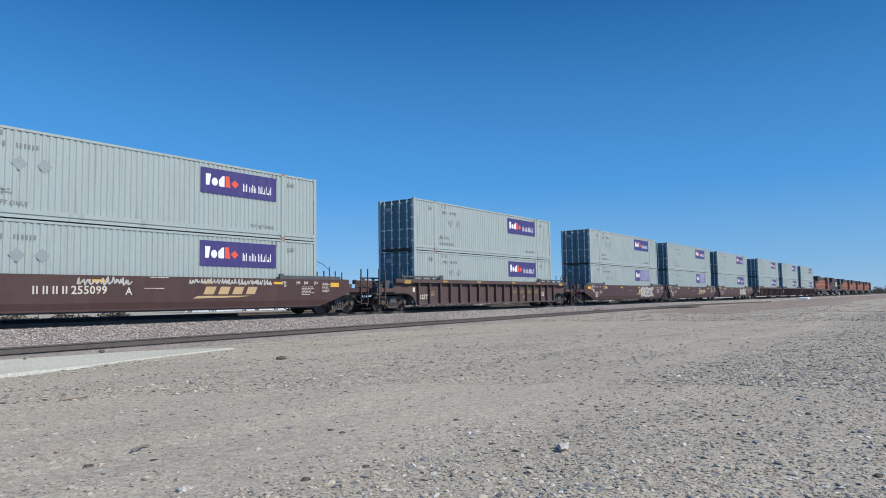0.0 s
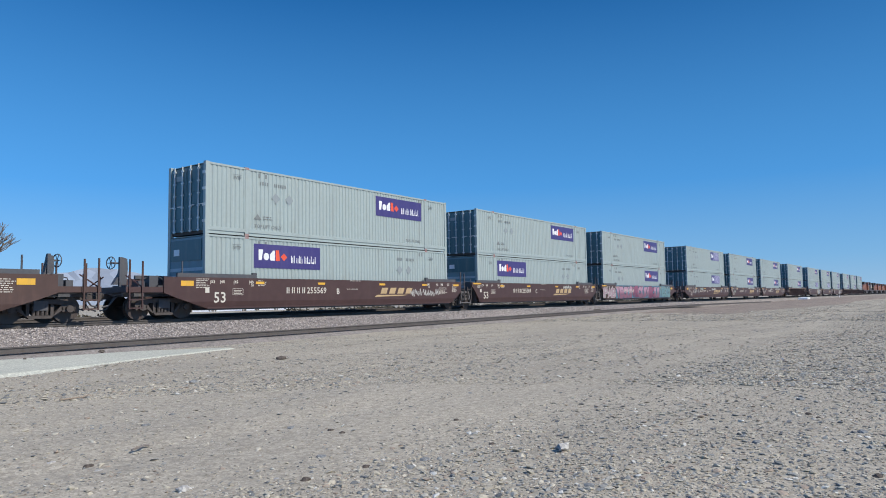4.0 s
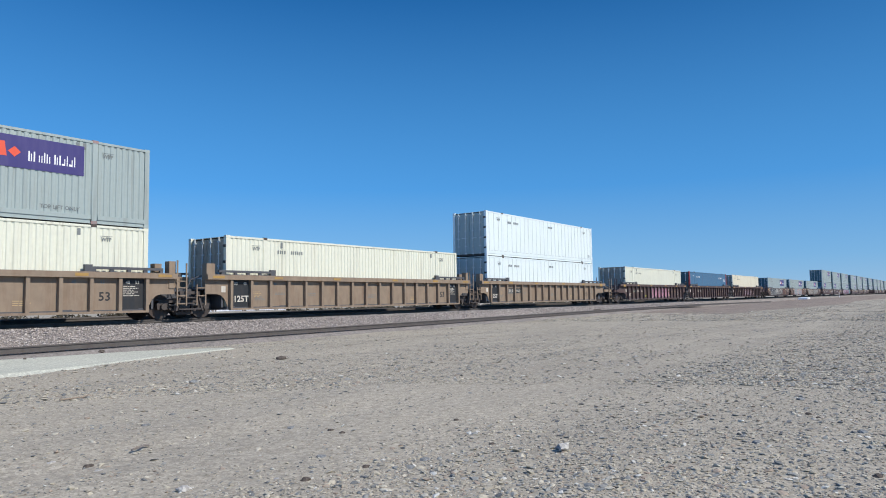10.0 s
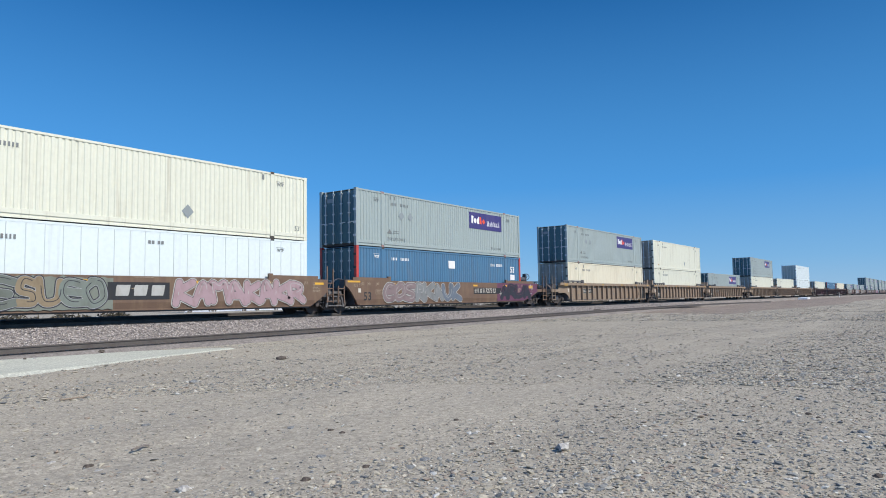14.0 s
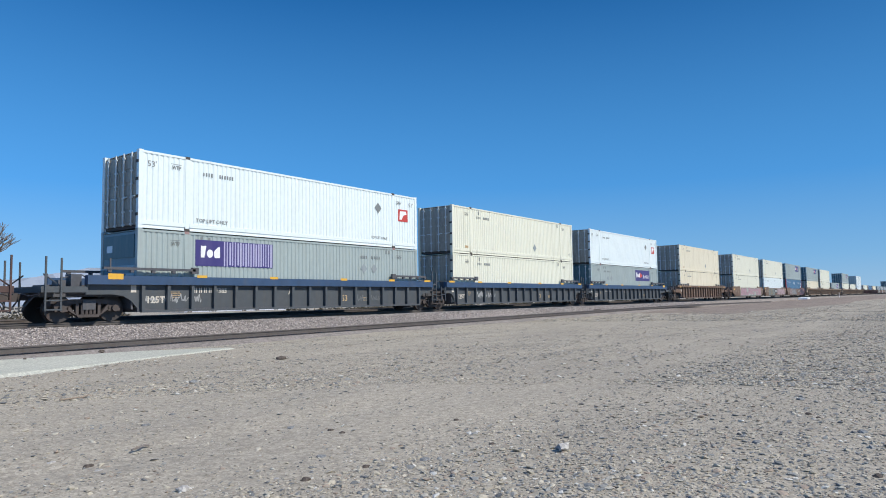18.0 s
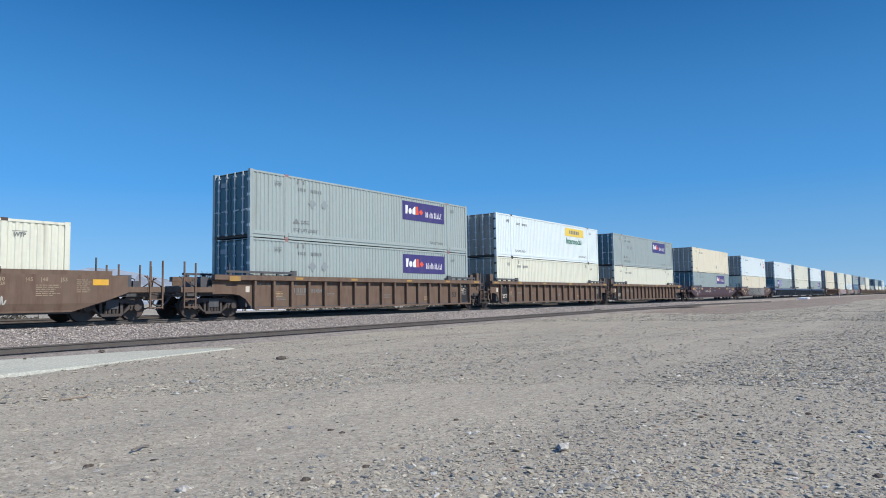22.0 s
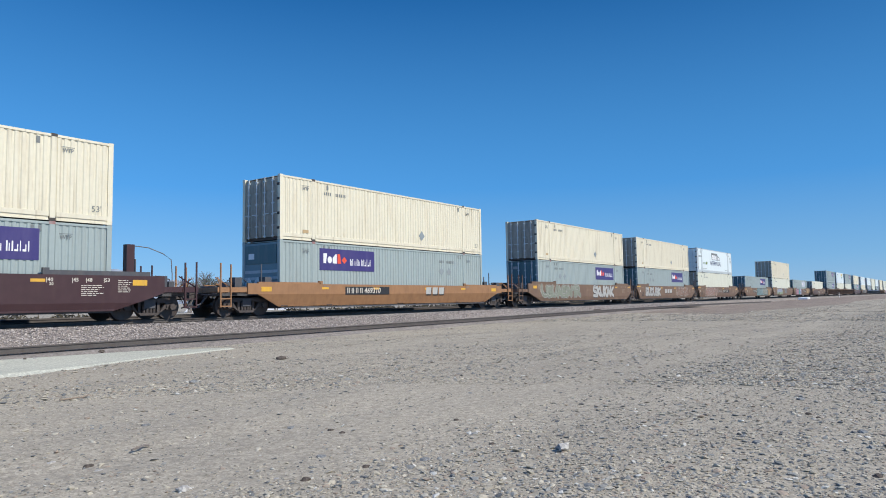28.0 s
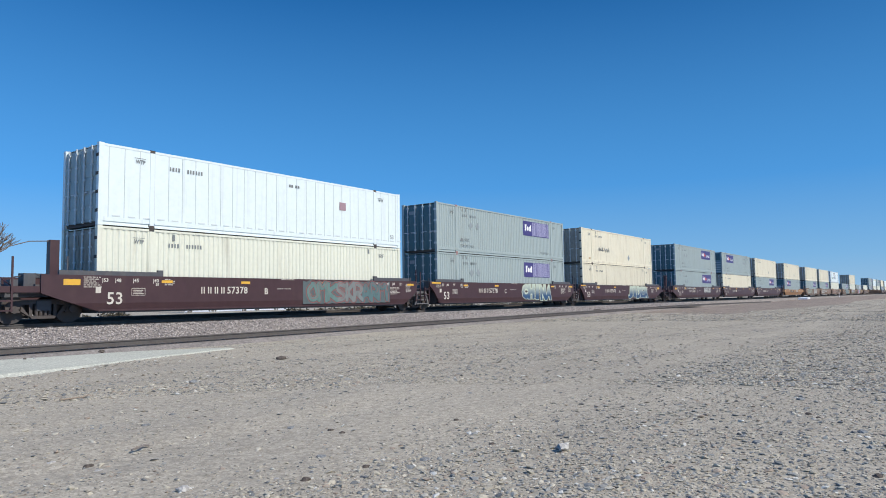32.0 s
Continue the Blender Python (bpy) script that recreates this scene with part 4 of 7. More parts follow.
STROKES = (
    (((0.1, 0.1), (0.15, 0.9), (0.5, 0.75), (0.85, 0.95), (0.9, 0.1)),),
    (((0.85, 0.9), (0.3, 0.95), (0.15, 0.6), (0.8, 0.45), (0.75, 0.1), (0.1, 0.1)),),
    (((0.5, 0.95), (0.1, 0.6), (0.3, 0.08), (0.85, 0.3), (0.75, 0.85), (0.4, 0.95)),),
    (((0.15, 0.05), (0.2, 0.95)), ((0.9, 0.95), (0.3, 0.5), (0.95, 0.05))),
    (((0.9, 0.85), (0.3, 0.95), (0.1, 0.5), (0.35, 0.08), (0.95, 0.15)), ((0.25, 0.52), (0.75, 0.5))),
    (((0.1, 0.95), (0.2, 0.3), (0.5, 0.08), (0.8, 0.3), (0.9, 0.95)),),
    (((0.15, 0.05), (0.45, 0.95), (0.9, 0.05)), ((0.3, 0.35), (0.75, 0.4))),
    (((0.15, 0.05), (0.15, 0.95), (0.8, 0.85), (0.75, 0.5), (0.25, 0.45)), ((0.4, 0.45), (0.95, 0.05))),
)


def wild(car, count, x0, x1, z0, z1, fills, line, seed=1, cloud=None, bold=0.05, rim=0.07, depth=SIDE, name="graffiti"):
    """Sprayed fat interlocking strokes that cannot be read, with an outline and thin shine lines."""
    rnd = random.Random(seed)
    count = round(count * 1.5)
    w, h = (x1 - x0) / count, z1 - z0
    half = min(0.13 * h, 0.16 * w) + 0.25 * bold
    layers, last = {}, -1
    for i in range(count):
        kind = rnd.choice([k for k in range(len(STROKES)) if k != last])
        last = kind
        lean, wide = rnd.uniform(-0.2, 0.2), rnd.uniform(0.95, 1.25)
        for q, stroke in enumerate(STROKES[kind]):
            pts = []
            for a, b in stroke:
                a, b = a + rnd.uniform(-0.07, 0.07), min(max(b + rnd.uniform(-0.06, 0.06), 0), 1)
                x = x0 + (i + 0.5) * w + ((a - 0.5) * wide + (b - 0.5) * lean) * w
                pts.append((x, z0 + half * 1.15 + b * (h - half * 2.3)))
            line_pts = curve(pts, 6)
            mat = fills[i * len(fills) // count]
            ribbon(layers.setdefault("outline", (Geo(), line))[0], line_pts, half + 0.05, -depth - 0.005 - 0.0006 * ((2 * i + q) % 3))
            ribbon(layers.setdefault("edge", (Geo(), NIGHT if line is not NIGHT else SILVER))[0], line_pts, half + 0.016, -depth - 0.0075 - 0.0006 * ((2 * i + q) % 3))
            ribbon(layers.setdefault("fill " + mat.name, (Geo(), mat))[0], line_pts, half, -depth - 0.010 - 0.0006 * ((2 * i + q) % 3))
            if q == 0:
                ribbon(layers.setdefault("shine", (Geo(), line))[0], [v + Vector((0.3 * half, 0.35 * half)) for v in line_pts[2:-3]], 0.012, -depth - 0.0135)
    if depth < SIDE:
        g = Geo()
        for i in range(17):
            x = -7.95 + i * 15.9 / 16
            if x0 < x < x1:
                a = z0 + rnd.uniform(0.05, 0.3)
                b = min(a + rnd.uniform(0.35, 0.7), z1)
                g.box(x - 0.058, x + 0.058, -SIDE + 0.005, -SIDE + 0.009, a, b)
        tagged(part(name + "_ribs", g, fills[0], car, "sprayed paint across the ribs"), kind="stuff")
    if cloud:
        patch(car, x0, x1, z0, z1, cloud, seed, depth, name)
    for layer, (g, mat) in sorted(layers.items()):
        part(name + "_" + layer.split()[0], g, mat, car, "sprayed strokes")


def sparkle(car, x, z, r, mat):
    """A small sprayed star of crossed strokes."""
    g = Geo()
    for k in range(4):
        a, q = k * math.pi / 4, r * (1 if k % 2 == 0 else 0.6)
        ribbon(g, [(x - q * math.cos(a), z - q * math.sin(a)), (x + q * math.cos(a), z + q * math.sin(a))], 0.010, -SIDE - 0.015 - 0.001 * k)
    part("graffiti_sparkle", g, mat, car, "small white sprayed star")


def patch(car, x0, x1, z0, z1, mat, seed, depth, name):
    m = 26
    low = [(x0 - 0.3 + (x1 - x0 + 0.6) * i / m, z0 - 0.02 + 0.05 * abs(math.sin(i * 1.7 + seed))) for i in range(m + 1)]
    top = [(x, z1 + 0.02 - 0.10 * abs(math.sin(i * 1.3 + seed))) for i, (x, _) in enumerate(low)][::-1]
    part(name + "_cloud", Geo().prism(low + top, -depth - 0.004, -depth + 0.004), mat, car, "sprayed background patch")


def tags(car, text, x0, x1, z0, z1, fills, line, seed=1, cloud=None, bold=0.05, rim=0.07, depth=SIDE, name="graffiti"):
    """A sprayed word in fat uneven letters with an outline, on the side that faces -y."""
    rnd = random.Random(seed)
    n = len(text)
    w = (x1 - x0) / n
    layers = {}
    for i, ch in enumerate(text):
        lean, lift, grow = rnd.uniform(-0.12, 0.12), rnd.uniform(-0.06, 0.04), rnd.uniform(0.92, 1.06)
        for layer, b, mat in (("outline", rim, line), ("fill", bold, fills[i * len(fills) // n])):
            pts, faces = letters(ch, 1.0, b)
            px, pz = [p[0] for p in pts], [p[1] for p in pts]
            cx, cz, sx, sz = (min(px) + max(px)) / 2, (min(pz) + max(pz)) / 2, max(px) - min(px), max(pz) - min(pz)
            kx = w * (1.06 if layer == "fill" else 1.2) / sx * (0.55 if ch in "I1" else 1)
            kz = (z1 - z0) * grow / sz * (0.93 if layer == "fill" else 1.0)
            g = layers.setdefault((layer, mat.name), (Geo(), mat))[0]
            k = len(g.v)
            y = -depth - (0.007 if layer == "outline" else 0.010) - 0.0004 * (i % 2)
            g.v += [(x0 + (i + 0.5) * w + (a - cx) * kx + (c - cz) * kz * lean, y, min((z0 + z1) / 2 + lift + (c - cz) * kz, z1)) for a, c in pts]
            g.f += [tuple(k + q for q in f) for f in faces]
    if cloud:
        patch(car, x0, x1, z0, z1, cloud, seed, depth, name)
    for (layer, _), (g, mat) in sorted(layers.items()):
        part(name + "_" + layer, g, mat, car, "sprayed letters")


def scrawl(car, x0, x1, z0, z1, mat, seed, thick=0.022, depth=SIDE, name="graffiti_scrawl"):
    """A thin sprayed signature of running loops."""
    rnd = random.Random(seed)
    g, x, h = Geo(), x0, z1 - z0
    step = 0.34 * h + 0.05
    q = 0
    while x < x1 - step:
        pts, n = [], rnd.randint(3, 6)
        for i in range(n):
            if x > x1 - step:
                break
            up, down = z0 + h * rnd.uniform(0.6, 1.0), z0 + h * rnd.uniform(0.0, 0.3)
            pts += [(x, down + 0.3 * h * rnd.random()), (x + 0.25 * step, up), (x + step * rnd.uniform(0.3, 0.6), down), (x + step * rnd.uniform(0.7, 1.1), z0 + h * rnd.uniform(0.3, 0.8))]
            x += step * rnd.uniform(0.9, 1.2)
        if len(pts) > 2:
            ribbon(g, curve(pts, 4), thick * 0.85, -depth - 0.006 - 0.0012 * (q % 4))
        q += 1
        x += 0.4 * step
    part(name, g, mat, car, "thin sprayed scrawl")


def stencil(car, key, body, x, z, size, mat, depth=SIDE, bold=0.004, slant=0.0, name="stencil"):
    part(name, shared(("stencil", key, body, x, z, size, mat.name, depth), lambda: write(Geo(), body, x, -depth - 0.005, z, size, bold, 1.05, 1.0, slant).mesh(name, mat)), None, car)


def data_marks(car, x, z, mat, depth=SIDE, rows=5, wide=0.7):
    """A block of writing too small to read, as thin bars."""
    def make():
        g, rnd = Geo(), random.Random(int(x * 10))
        for r in range(rows):
            a, end = x, x + wide * rnd.uniform(0.6, 1)
            while a < end:
                w = min(rnd.uniform(0.05, 0.2), end - a)
                g.box(a, a + w, -depth - 0.005, -depth - 0.002, z - r * 0.066, z - r * 0.066 + 0.026)
                a += w + 0.03
        return g.mesh("data_block", mat)
    part("data_block", shared(("data", x, z, mat.name, depth, rows, wide), make), None, car, "block of small stencilled lines")


SLAB_X = 2.2          # first slanted mark on the brown ribbed cars


def car_marks(car, style, colour, number, unit, black=False, number_x=-4.1, brand=True, front="J", rear="J"):
    rear_end = -8.35
    depth = SIDE if style == "smooth" else SIDE - 0.16
    pale = OFF_WHITE
    dark = colour in ("orange_brown", "tan", "rust_tan", "ochre")
    small = FADED_MARK if dark else pale
    n53 = BLACK_PLATE if dark else BUFF if colour == "old_brown" else pale
    if colour not in ("ochre", "slate"):
        x53, z53 = (-7.85, 0.60) if style == "smooth" else (6.25, 0.72)
        stencil(car, "53", "53", x53, z53, 0.58 if style == "smooth" else 0.42, n53, depth, 0.008, name="size_number")
    if number:
        if black:
            part("number_plate_patch", Geo().box(number_x - 0.75, number_x + 2.45, -depth - 0.005, -depth, 0.88, 1.26), BLACK_PLATE, car, "black painted patch")
        d2 = depth + (0.004 if black else 0 if brand else 0.009)
        if style == "smooth":
            part("mark_bars", bars(Geo(), number_x - 0.62, -d2 - 0.005, 0.95, (0.05, 0.05, -0.035) * 4, 0.26, 0.055), pale, car)
            stencil(car, "num", number, number_x + 0.55, 0.95, 0.385, pale, d2, 0.006, 0.2 if black else 0, name="car_number")
        else:
            part("mark_bars", bars(Geo(), -5.82, -d2 - 0.005, 0.98, (0.045, 0.045, -0.02) * 4, 0.2, 0.035), INK if colour == "rust_tan" else pale, car)
            stencil(car, "num", number, -4.87, 0.98, 0.255, INK if colour == "rust_tan" else pale, d2, 0.005, name="car_number")
    if unit:
        stencil(car, "unit", unit, -1.15, 0.92, 0.36, pale if not dark else INK, depth, 0.006, name="unit_letter")
    if colour == "ochre":
        data_marks(car, -5.7, 1.3, INK, depth, 2, 0.42)
        data_marks(car, 5.9, 1.3, INK, depth, 2, 0.5)
    elif style == "smooth":
        for x, b in ((-7.95, "53"), (-7.5, "48"), (-6.86, "45"), (-6.1, "40"), (5.9, "40"), (6.7, "45"), (7.15, "48"), (7.75, "53")):
            stencil(car, "len", "|" + b, x - 0.06, 1.36, 0.17, small, depth)
        for x in (-6.06, 5.94):
            stencil(car, "len", "20", x, 1.24, 0.13, small, depth)
        data_marks(car, -5.7, 1.46, small, depth, 4, 0.42)
        data_marks(car, -0.45, 1.13, small, depth, 1, 1.1)
        data_marks(car, -0.25, 1.53, small, depth, 1, 0.75)
        data_marks(car, 6.95, 1.22, small, depth, 6, 0.82)
        data_marks(car, 8.2, 1.4, small, depth, 7, 0.55)
        def outlined():
            y = -SIDE - 0.004
            g = Geo()
            for a, b, c, d in ((-6.96, -6.45, 0.89, 0.905), (-6.96, -6.45, 1.135, 1.15), (-6.96, -6.945, 0.905, 1.135), (-6.465, -6.45, 0.905, 1.135)):
                g.box(a, b, y, y + 0.002, c, d)
            for k in range(3):
                g.box(-6.9, -6.9 + (0.4, 0.33, 0.37)[k], y, y + 0.002, 0.94 + 0.06 * k, 0.965 + 0.06 * k)
            return g.mesh("data_panel", small)
        part("data_panel", shared(("panel", small.name), outlined), None, car, "outlined panel of small marks")
        if rear == "J":
            stencil(car, "ton", "125 T", -8.55, 1.27, 0.2, small, depth)
        else:
            data_marks(car, -8.62, 1.5, small, depth, 6, 0.62)
        part("label_plate", shared(("slabel",), lambda: Geo().box(-8.22, -8.04, -SIDE - 0.005, -SIDE - 0.001, 0.98, 1.18).mesh("label_plate", OFF_WHITE)), None, car, "small buff label plate")
        if colour == "old_brown":
            def emblem():
                g, y = Geo(), -SIDE - 0.004
                for r, h in ((0.47, 0.03), (0.34, 0.02)):
                    ribbon(g, [(3.88 + r * math.cos(k * math.pi / 14), 1.04 + r * math.sin(k * math.pi / 14)) for k in range(29)], h, y)
                g.box(3.80, 3.96, y, y + 0.002, 0.72, 1.36)
                return g.box(3.56, 3.79, y, y + 0.002, 0.98, 1.1).box(3.97, 4.2, y, y + 0.002, 0.98, 1.1).mesh("round_emblem", EMBLEM)
            part("round_emblem", shared(("emblem",), emblem), None, car, "faint round rust-red emblem")
            data_marks(car, 4.7, 1.2, BUFF, depth, 10, 0.75)
            part("faded_label", shared(("flabel",), lambda: Geo().box(4.36, 4.68, -SIDE - 0.004, -SIDE, 1.02, 1.14).mesh("faded_label", EMBLEM)), None, car, "small faded pink label")
    else:
        part("label_plate", shared(("lplate", rear_end), lambda: Geo().box(rear_end, rear_end + 0.2, -depth - 0.004, -depth, 1.0, 1.25).mesh("label_plate", OFF_WHITE)), None, car, "small white label plate")
        if not dark or rear == "J":
            stencil(car, "ton", "125T", -7.78, 0.62, 0.34, pale, depth + 0.004, 0.011)
        if colour == "slate":
            stencil(car, "sz", "53", 2.12, 0.58, 0.40, BUFF, depth, 0.006, name="size_number")
        data_marks(car, -6.9, 1.0, BUFF, depth, 4, 0.55)
        data_marks(car, 3.6, 0.72, BUFF, depth, 3, 0.55)
        if dark:
            for x, b in ((-7.74, "53"), (-7.3, "48"), (7.2, "48"), (7.55, "53")):
                stencil(car, "len", b, x, 1.3, 0.16, pale if (rear if x < 0 else front) == "J" else INK, depth + 0.004)
            if number and colour == "tan":
                part("number_plate_patch", shared(("rpatch",), lambda: Geo().box(-5.9, -3.95, -depth - 0.003, -depth, 0.92, 1.24).mesh("number_plate_patch", BLACK_PLATE)), None, car, "black painted patch")
            for x, b in ((-6.72, "45"), (-5.72, "40"), (5.35, "40"), (6.3, "45")):
                stencil(car, "len", b, x, 1.3, 0.16, INK, depth)
            for x, z, r in ((-6.7, 0.8, 3), (-5.65, 0.95, 2), (-3.75, 0.92, 2), (0.25, 0.85, 3)):
                data_marks(car, x, z, INK, depth, r, 0.55)
            for q, (a, b, end) in enumerate(((-7.88, -6.98, rear), (7.02, 7.88, front))):
                if end == "C":
                    continue
                part("black_panel", shared(("blkp", q), lambda: Geo().box(a, b, -depth - 0.003, -depth, 0.36, 1.50).mesh("black_panel", BLACK_PLATE)), None, car, "black painted panel with white stencils")
            data_marks(car, 7.12, 1.2, pale if front == "J" else INK, depth + 0.003, 6, 0.6)
    if colour == "dark_brown":
        def slabs():
            g = Geo()
            for i in range(4):
                x = SLAB_X + i * 0.994
                g.prism([(x, 0.90), (x + 0.46, 0.90), (x + 0.58, 1.10), (x + 0.12, 1.10)], -depth - 0.0065, -depth - 0.001)
            return g.mesh("maker_mark", OLD_BUFF)
        part("maker_mark", shared(("slabs",), slabs), None, car, "faded buff slanted block marks")
    if colour == "maroon" and brand:
        def swoosh():
            g, y = Geo(), -SIDE - 0.006
            for i in range(4):
                x = 1.95 + i * 0.66
                g.prism([(x, 0.92), (x + 0.46, 0.92), (x + 0.60, 1.22), (x + 0.14, 1.22)], y, y + 0.004)
            return g.prism([(1.5, 0.76), (3.6, 0.80), (4.2, 0.86), (1.72, 0.86)], y, y + 0.004).mesh("maker_mark", BUFF)
        part("maker_mark", shared(("swoosh",), swoosh), None, car, "buff slanted block mark with a stripe under it")


def block_mark(car, x, step):
    """Three white slab shapes over a dark drop shade."""
    dark, pale = Geo(), Geo()
    for i in range(3):
        a, w = x + i * step, step * 0.86
        for g, d, y in ((dark, 0.05, -SIDE - 0.005), (pale, 0.0, -SIDE - 0.009)):
            pts = [(0.06, 0), (0.86, 0), (0.92, 0.1), (1.0, 0.38), (0.14, 0.38), (0.08, 0.28)]
            g.prism([(a + d + u * w, 0.88 - d + v) for u, v in pts], y, y + 0.003)
    part("maker_mark", pale, CHALK, part("mark_shade", dark, BLACK_PLATE, car, "dark drop shade of a block mark"), "white block mark")


def add_unit(x, car, upper, lower):
    ROLLING.append((car, x, 0.0))
    low = load(lower, x, 0.435) if lower else None
    high = load(upper, x, 3.34) if upper else None
    return low, high


# ---- ground, ballast and rails ----
def mix_ground(name, tones, scale, bump, grit=60.0, rough=0.9, coarse=0.0):
    """Earth or stone in three tones, in patches and grit."""
    m = bpy.data.materials.new(name)
    m.use_nodes = True
    n, l = m.node_tree.nodes, m.node_tree.links
    b = n["Principled BSDF"]
    b.inputs["Roughness"].default_value = rough
    b.inputs["Specular IOR Level"].default_value = 0.12
    co = n.new("ShaderNodeTexCoord")
    mp = n.new("ShaderNodeMapping")
    mp.inputs["Scale"].default_value = (0.35, 1.0, 1.0)
    l.new(co.outputs["Object"], mp.inputs[0])
    a = n.new("ShaderNodeTexNoise")
    a.inputs["Scale"].default_value, a.inputs["Detail"].default_value, a.inputs["Roughness"].default_value = scale, 8, 0.6
    l.new(mp.outputs[0], a.inputs["Vector"])
    g = n.new("ShaderNodeTexVoronoi")
    g.inputs["Scale"].default_value = grit
    l.new(co.outputs["Object"], g.inputs["Vector"])
    f = n.new("ShaderNodeTexNoise")
    f.inputs["Scale"].default_value, f.inputs["Detail"].default_value = grit * 0.35, 8
    l.new(co.outputs["Object"], f.inputs["Vector"])
    ramp = n.new("ShaderNodeValToRGB")
    ramp.color_ramp.elements[0].position, ramp.color_ramp.elements[1].position = 0.36, 0.62
    ramp.color_ramp.elements[0].color, ramp.color_ramp.elements[1].color = (*tones[0], 1), (*tones[1], 1)
    l.new(a.outputs["Fac"], ramp.inputs[0])
    grain = n.new("ShaderNodeMix")
    grain.data_type = "RGBA"
    grain.blend_type = "MULTIPLY"
    sp = n.new("ShaderNodeMapRange")
    sp.inputs[3].default_value, sp.inputs[4].default_value = 0.62, 1.3
    l.new(g.outputs["Color"], sp.inputs[0])
    grain.inputs[0].default_value = 0.75
    l.new(ramp.outputs[0], grain.inputs[6])
    l.new(sp.outputs[0], grain.inputs[7])
    g2 = n.new("ShaderNodeMix")
    g2.data_type = "RGBA"
    r = n.new("ShaderNodeMapRange")
    r.inputs[1].default_value, r.inputs[2].default_value = 0.52, 0.66
    l.new(f.outputs["Fac"], r.inputs[0])
    sc = n.new("ShaderNodeMath")
    sc.operation = "MULTIPLY"
    sc.inputs[1].default_value = 0.55
    l.new(r.outputs[0], sc.inputs[0])
    l.new(sc.outputs[0], g2.inputs[0])
    l.new(grain.outputs[2], g2.inputs[6])
    g2.inputs[7].default_value = (*tones[2], 1)
    tone = g2.outputs[2]
    if coarse:
        w = n.new("ShaderNodeTexNoise")
        w.inputs["Scale"].default_value, w.inputs["Detail"].default_value, w.inputs["Roughness"].default_value = coarse, 5, 0.75
        l.new(co.outputs["Object"], w.inputs["Vector"])
        q = n.new("ShaderNodeMapRange")
        q.inputs[1].default_value, q.inputs[2].default_value = 0.34, 0.66
        q.inputs[3].default_value, q.inputs[4].default_value = 0.78, 1.16
        l.new(w.outputs["Fac"], q.inputs[0])
        sx = n.new("ShaderNodeMix")
        sx.data_type, sx.blend_type = "RGBA", "MULTIPLY"
        sx.inputs[0].default_value = 1.0
        l.new(tone, sx.inputs[6])
        l.new(q.outputs[0], sx.inputs[7])
        tone = sx.outputs[2]
    l.new(tone, b.inputs["Base Color"])
    ad = n.new("ShaderNodeMath")
    ad.operation = "MULTIPLY_ADD"
    ad.inputs[1].default_value = 0.25 if grit > 40 else 1.0
    l.new(g.outputs["Distance"], ad.inputs[0])
    l.new(f.outputs["Fac"], ad.inputs[2])
    bp = n.new("ShaderNodeBump")
    bp.inputs["Strength"].default_value, bp.inputs["Distance"].default_value = bump, 0.02
    l.new(ad.outputs[0], bp.inputs["Height"])
    l.new(bp.outputs[0], b.inputs["Normal"])
    return m


def stone_mat(name, stops):
    m = bpy.data.materials.new(name)
    m.use_nodes = True
    n, l = m.node_tree.nodes, m.node_tree.links
    b = n["Principled BSDF"]
    b.inputs["Roughness"].default_value = 0.85
    geo = n.new("ShaderNodeNewGeometry")
    ramp = n.new("ShaderNodeValToRGB")
    ramp.color_ramp.interpolation = "CONSTANT"
    els = ramp.color_ramp.elements
    for i, (p, c) in enumerate(stops):
        e = els[i] if i < 2 else els.new(p)
        e.position, e.color = p, (*c, 1)
    l.new(geo.outputs["Random Per Island"], ramp.inputs[0])
    no = n.new("ShaderNodeTexNoise")
    no.inputs["Scale"].default_value = 70
    co = n.new("ShaderNodeTexCoord")
    l.new(co.outputs["Object"], no.inputs["Vector"])
    mr = n.new("ShaderNodeMapRange")
    mr.inputs[3].default_value, mr.inputs[4].default_value = 0.7, 1.3
    l.new(no.outputs["Fac"], mr.inputs[0])
    hs = n.new("ShaderNodeHueSaturation")
    l.new(ramp.outputs[0], hs.inputs["Color"])
    l.new(mr.outputs[0], hs.inputs["Value"])
    l.new(hs.outputs[0], b.inputs["Base Color"])
    return m


DIRT = mix_ground("sandy_gravel_ground", ((0.385, 0.347, 0.281), (0.455, 0.407, 0.324), (0.285, 0.259, 0.216)), 0.55, 0.5, 45, coarse=9.0)
BALLAST = mix_ground("ballast_stone", ((0.235, 0.21, 0.19), (0.30, 0.268, 0.243), (0.14, 0.125, 0.115)), 1.2, 1.0, 18)
SLAB = mix_ground("pale_concrete", ((0.485, 0.49, 0.415), (0.55, 0.55, 0.465), (0.41, 0.385, 0.33)), 0.9, 0.12, 30)
PEBBLES = stone_mat("mixed_pebbles", [(0, (0.36, 0.325, 0.255)), (0.24, (0.45, 0.405, 0.315)), (0.46, (0.27, 0.27, 0.25)), (0.60, (0.51, 0.465, 0.375)), (0.72, (0.16, 0.165, 0.16)), (0.83, (0.36, 0.29, 0.225)), (0.92, (0.21, 0.215, 0.21)), (0.97, (0.62, 0.60, 0.54))])
CRUSHED = stone_mat("crushed_ballast", [(0, (0.325, 0.285, 0.262)), (0.3, (0.405, 0.36, 0.325)), (0.55, (0.265, 0.235, 0.222)), (0.72, (0.465, 0.415, 0.375)), (0.88, (0.20, 0.18, 0.172)), (0.96, (0.54, 0.48, 0.43))])
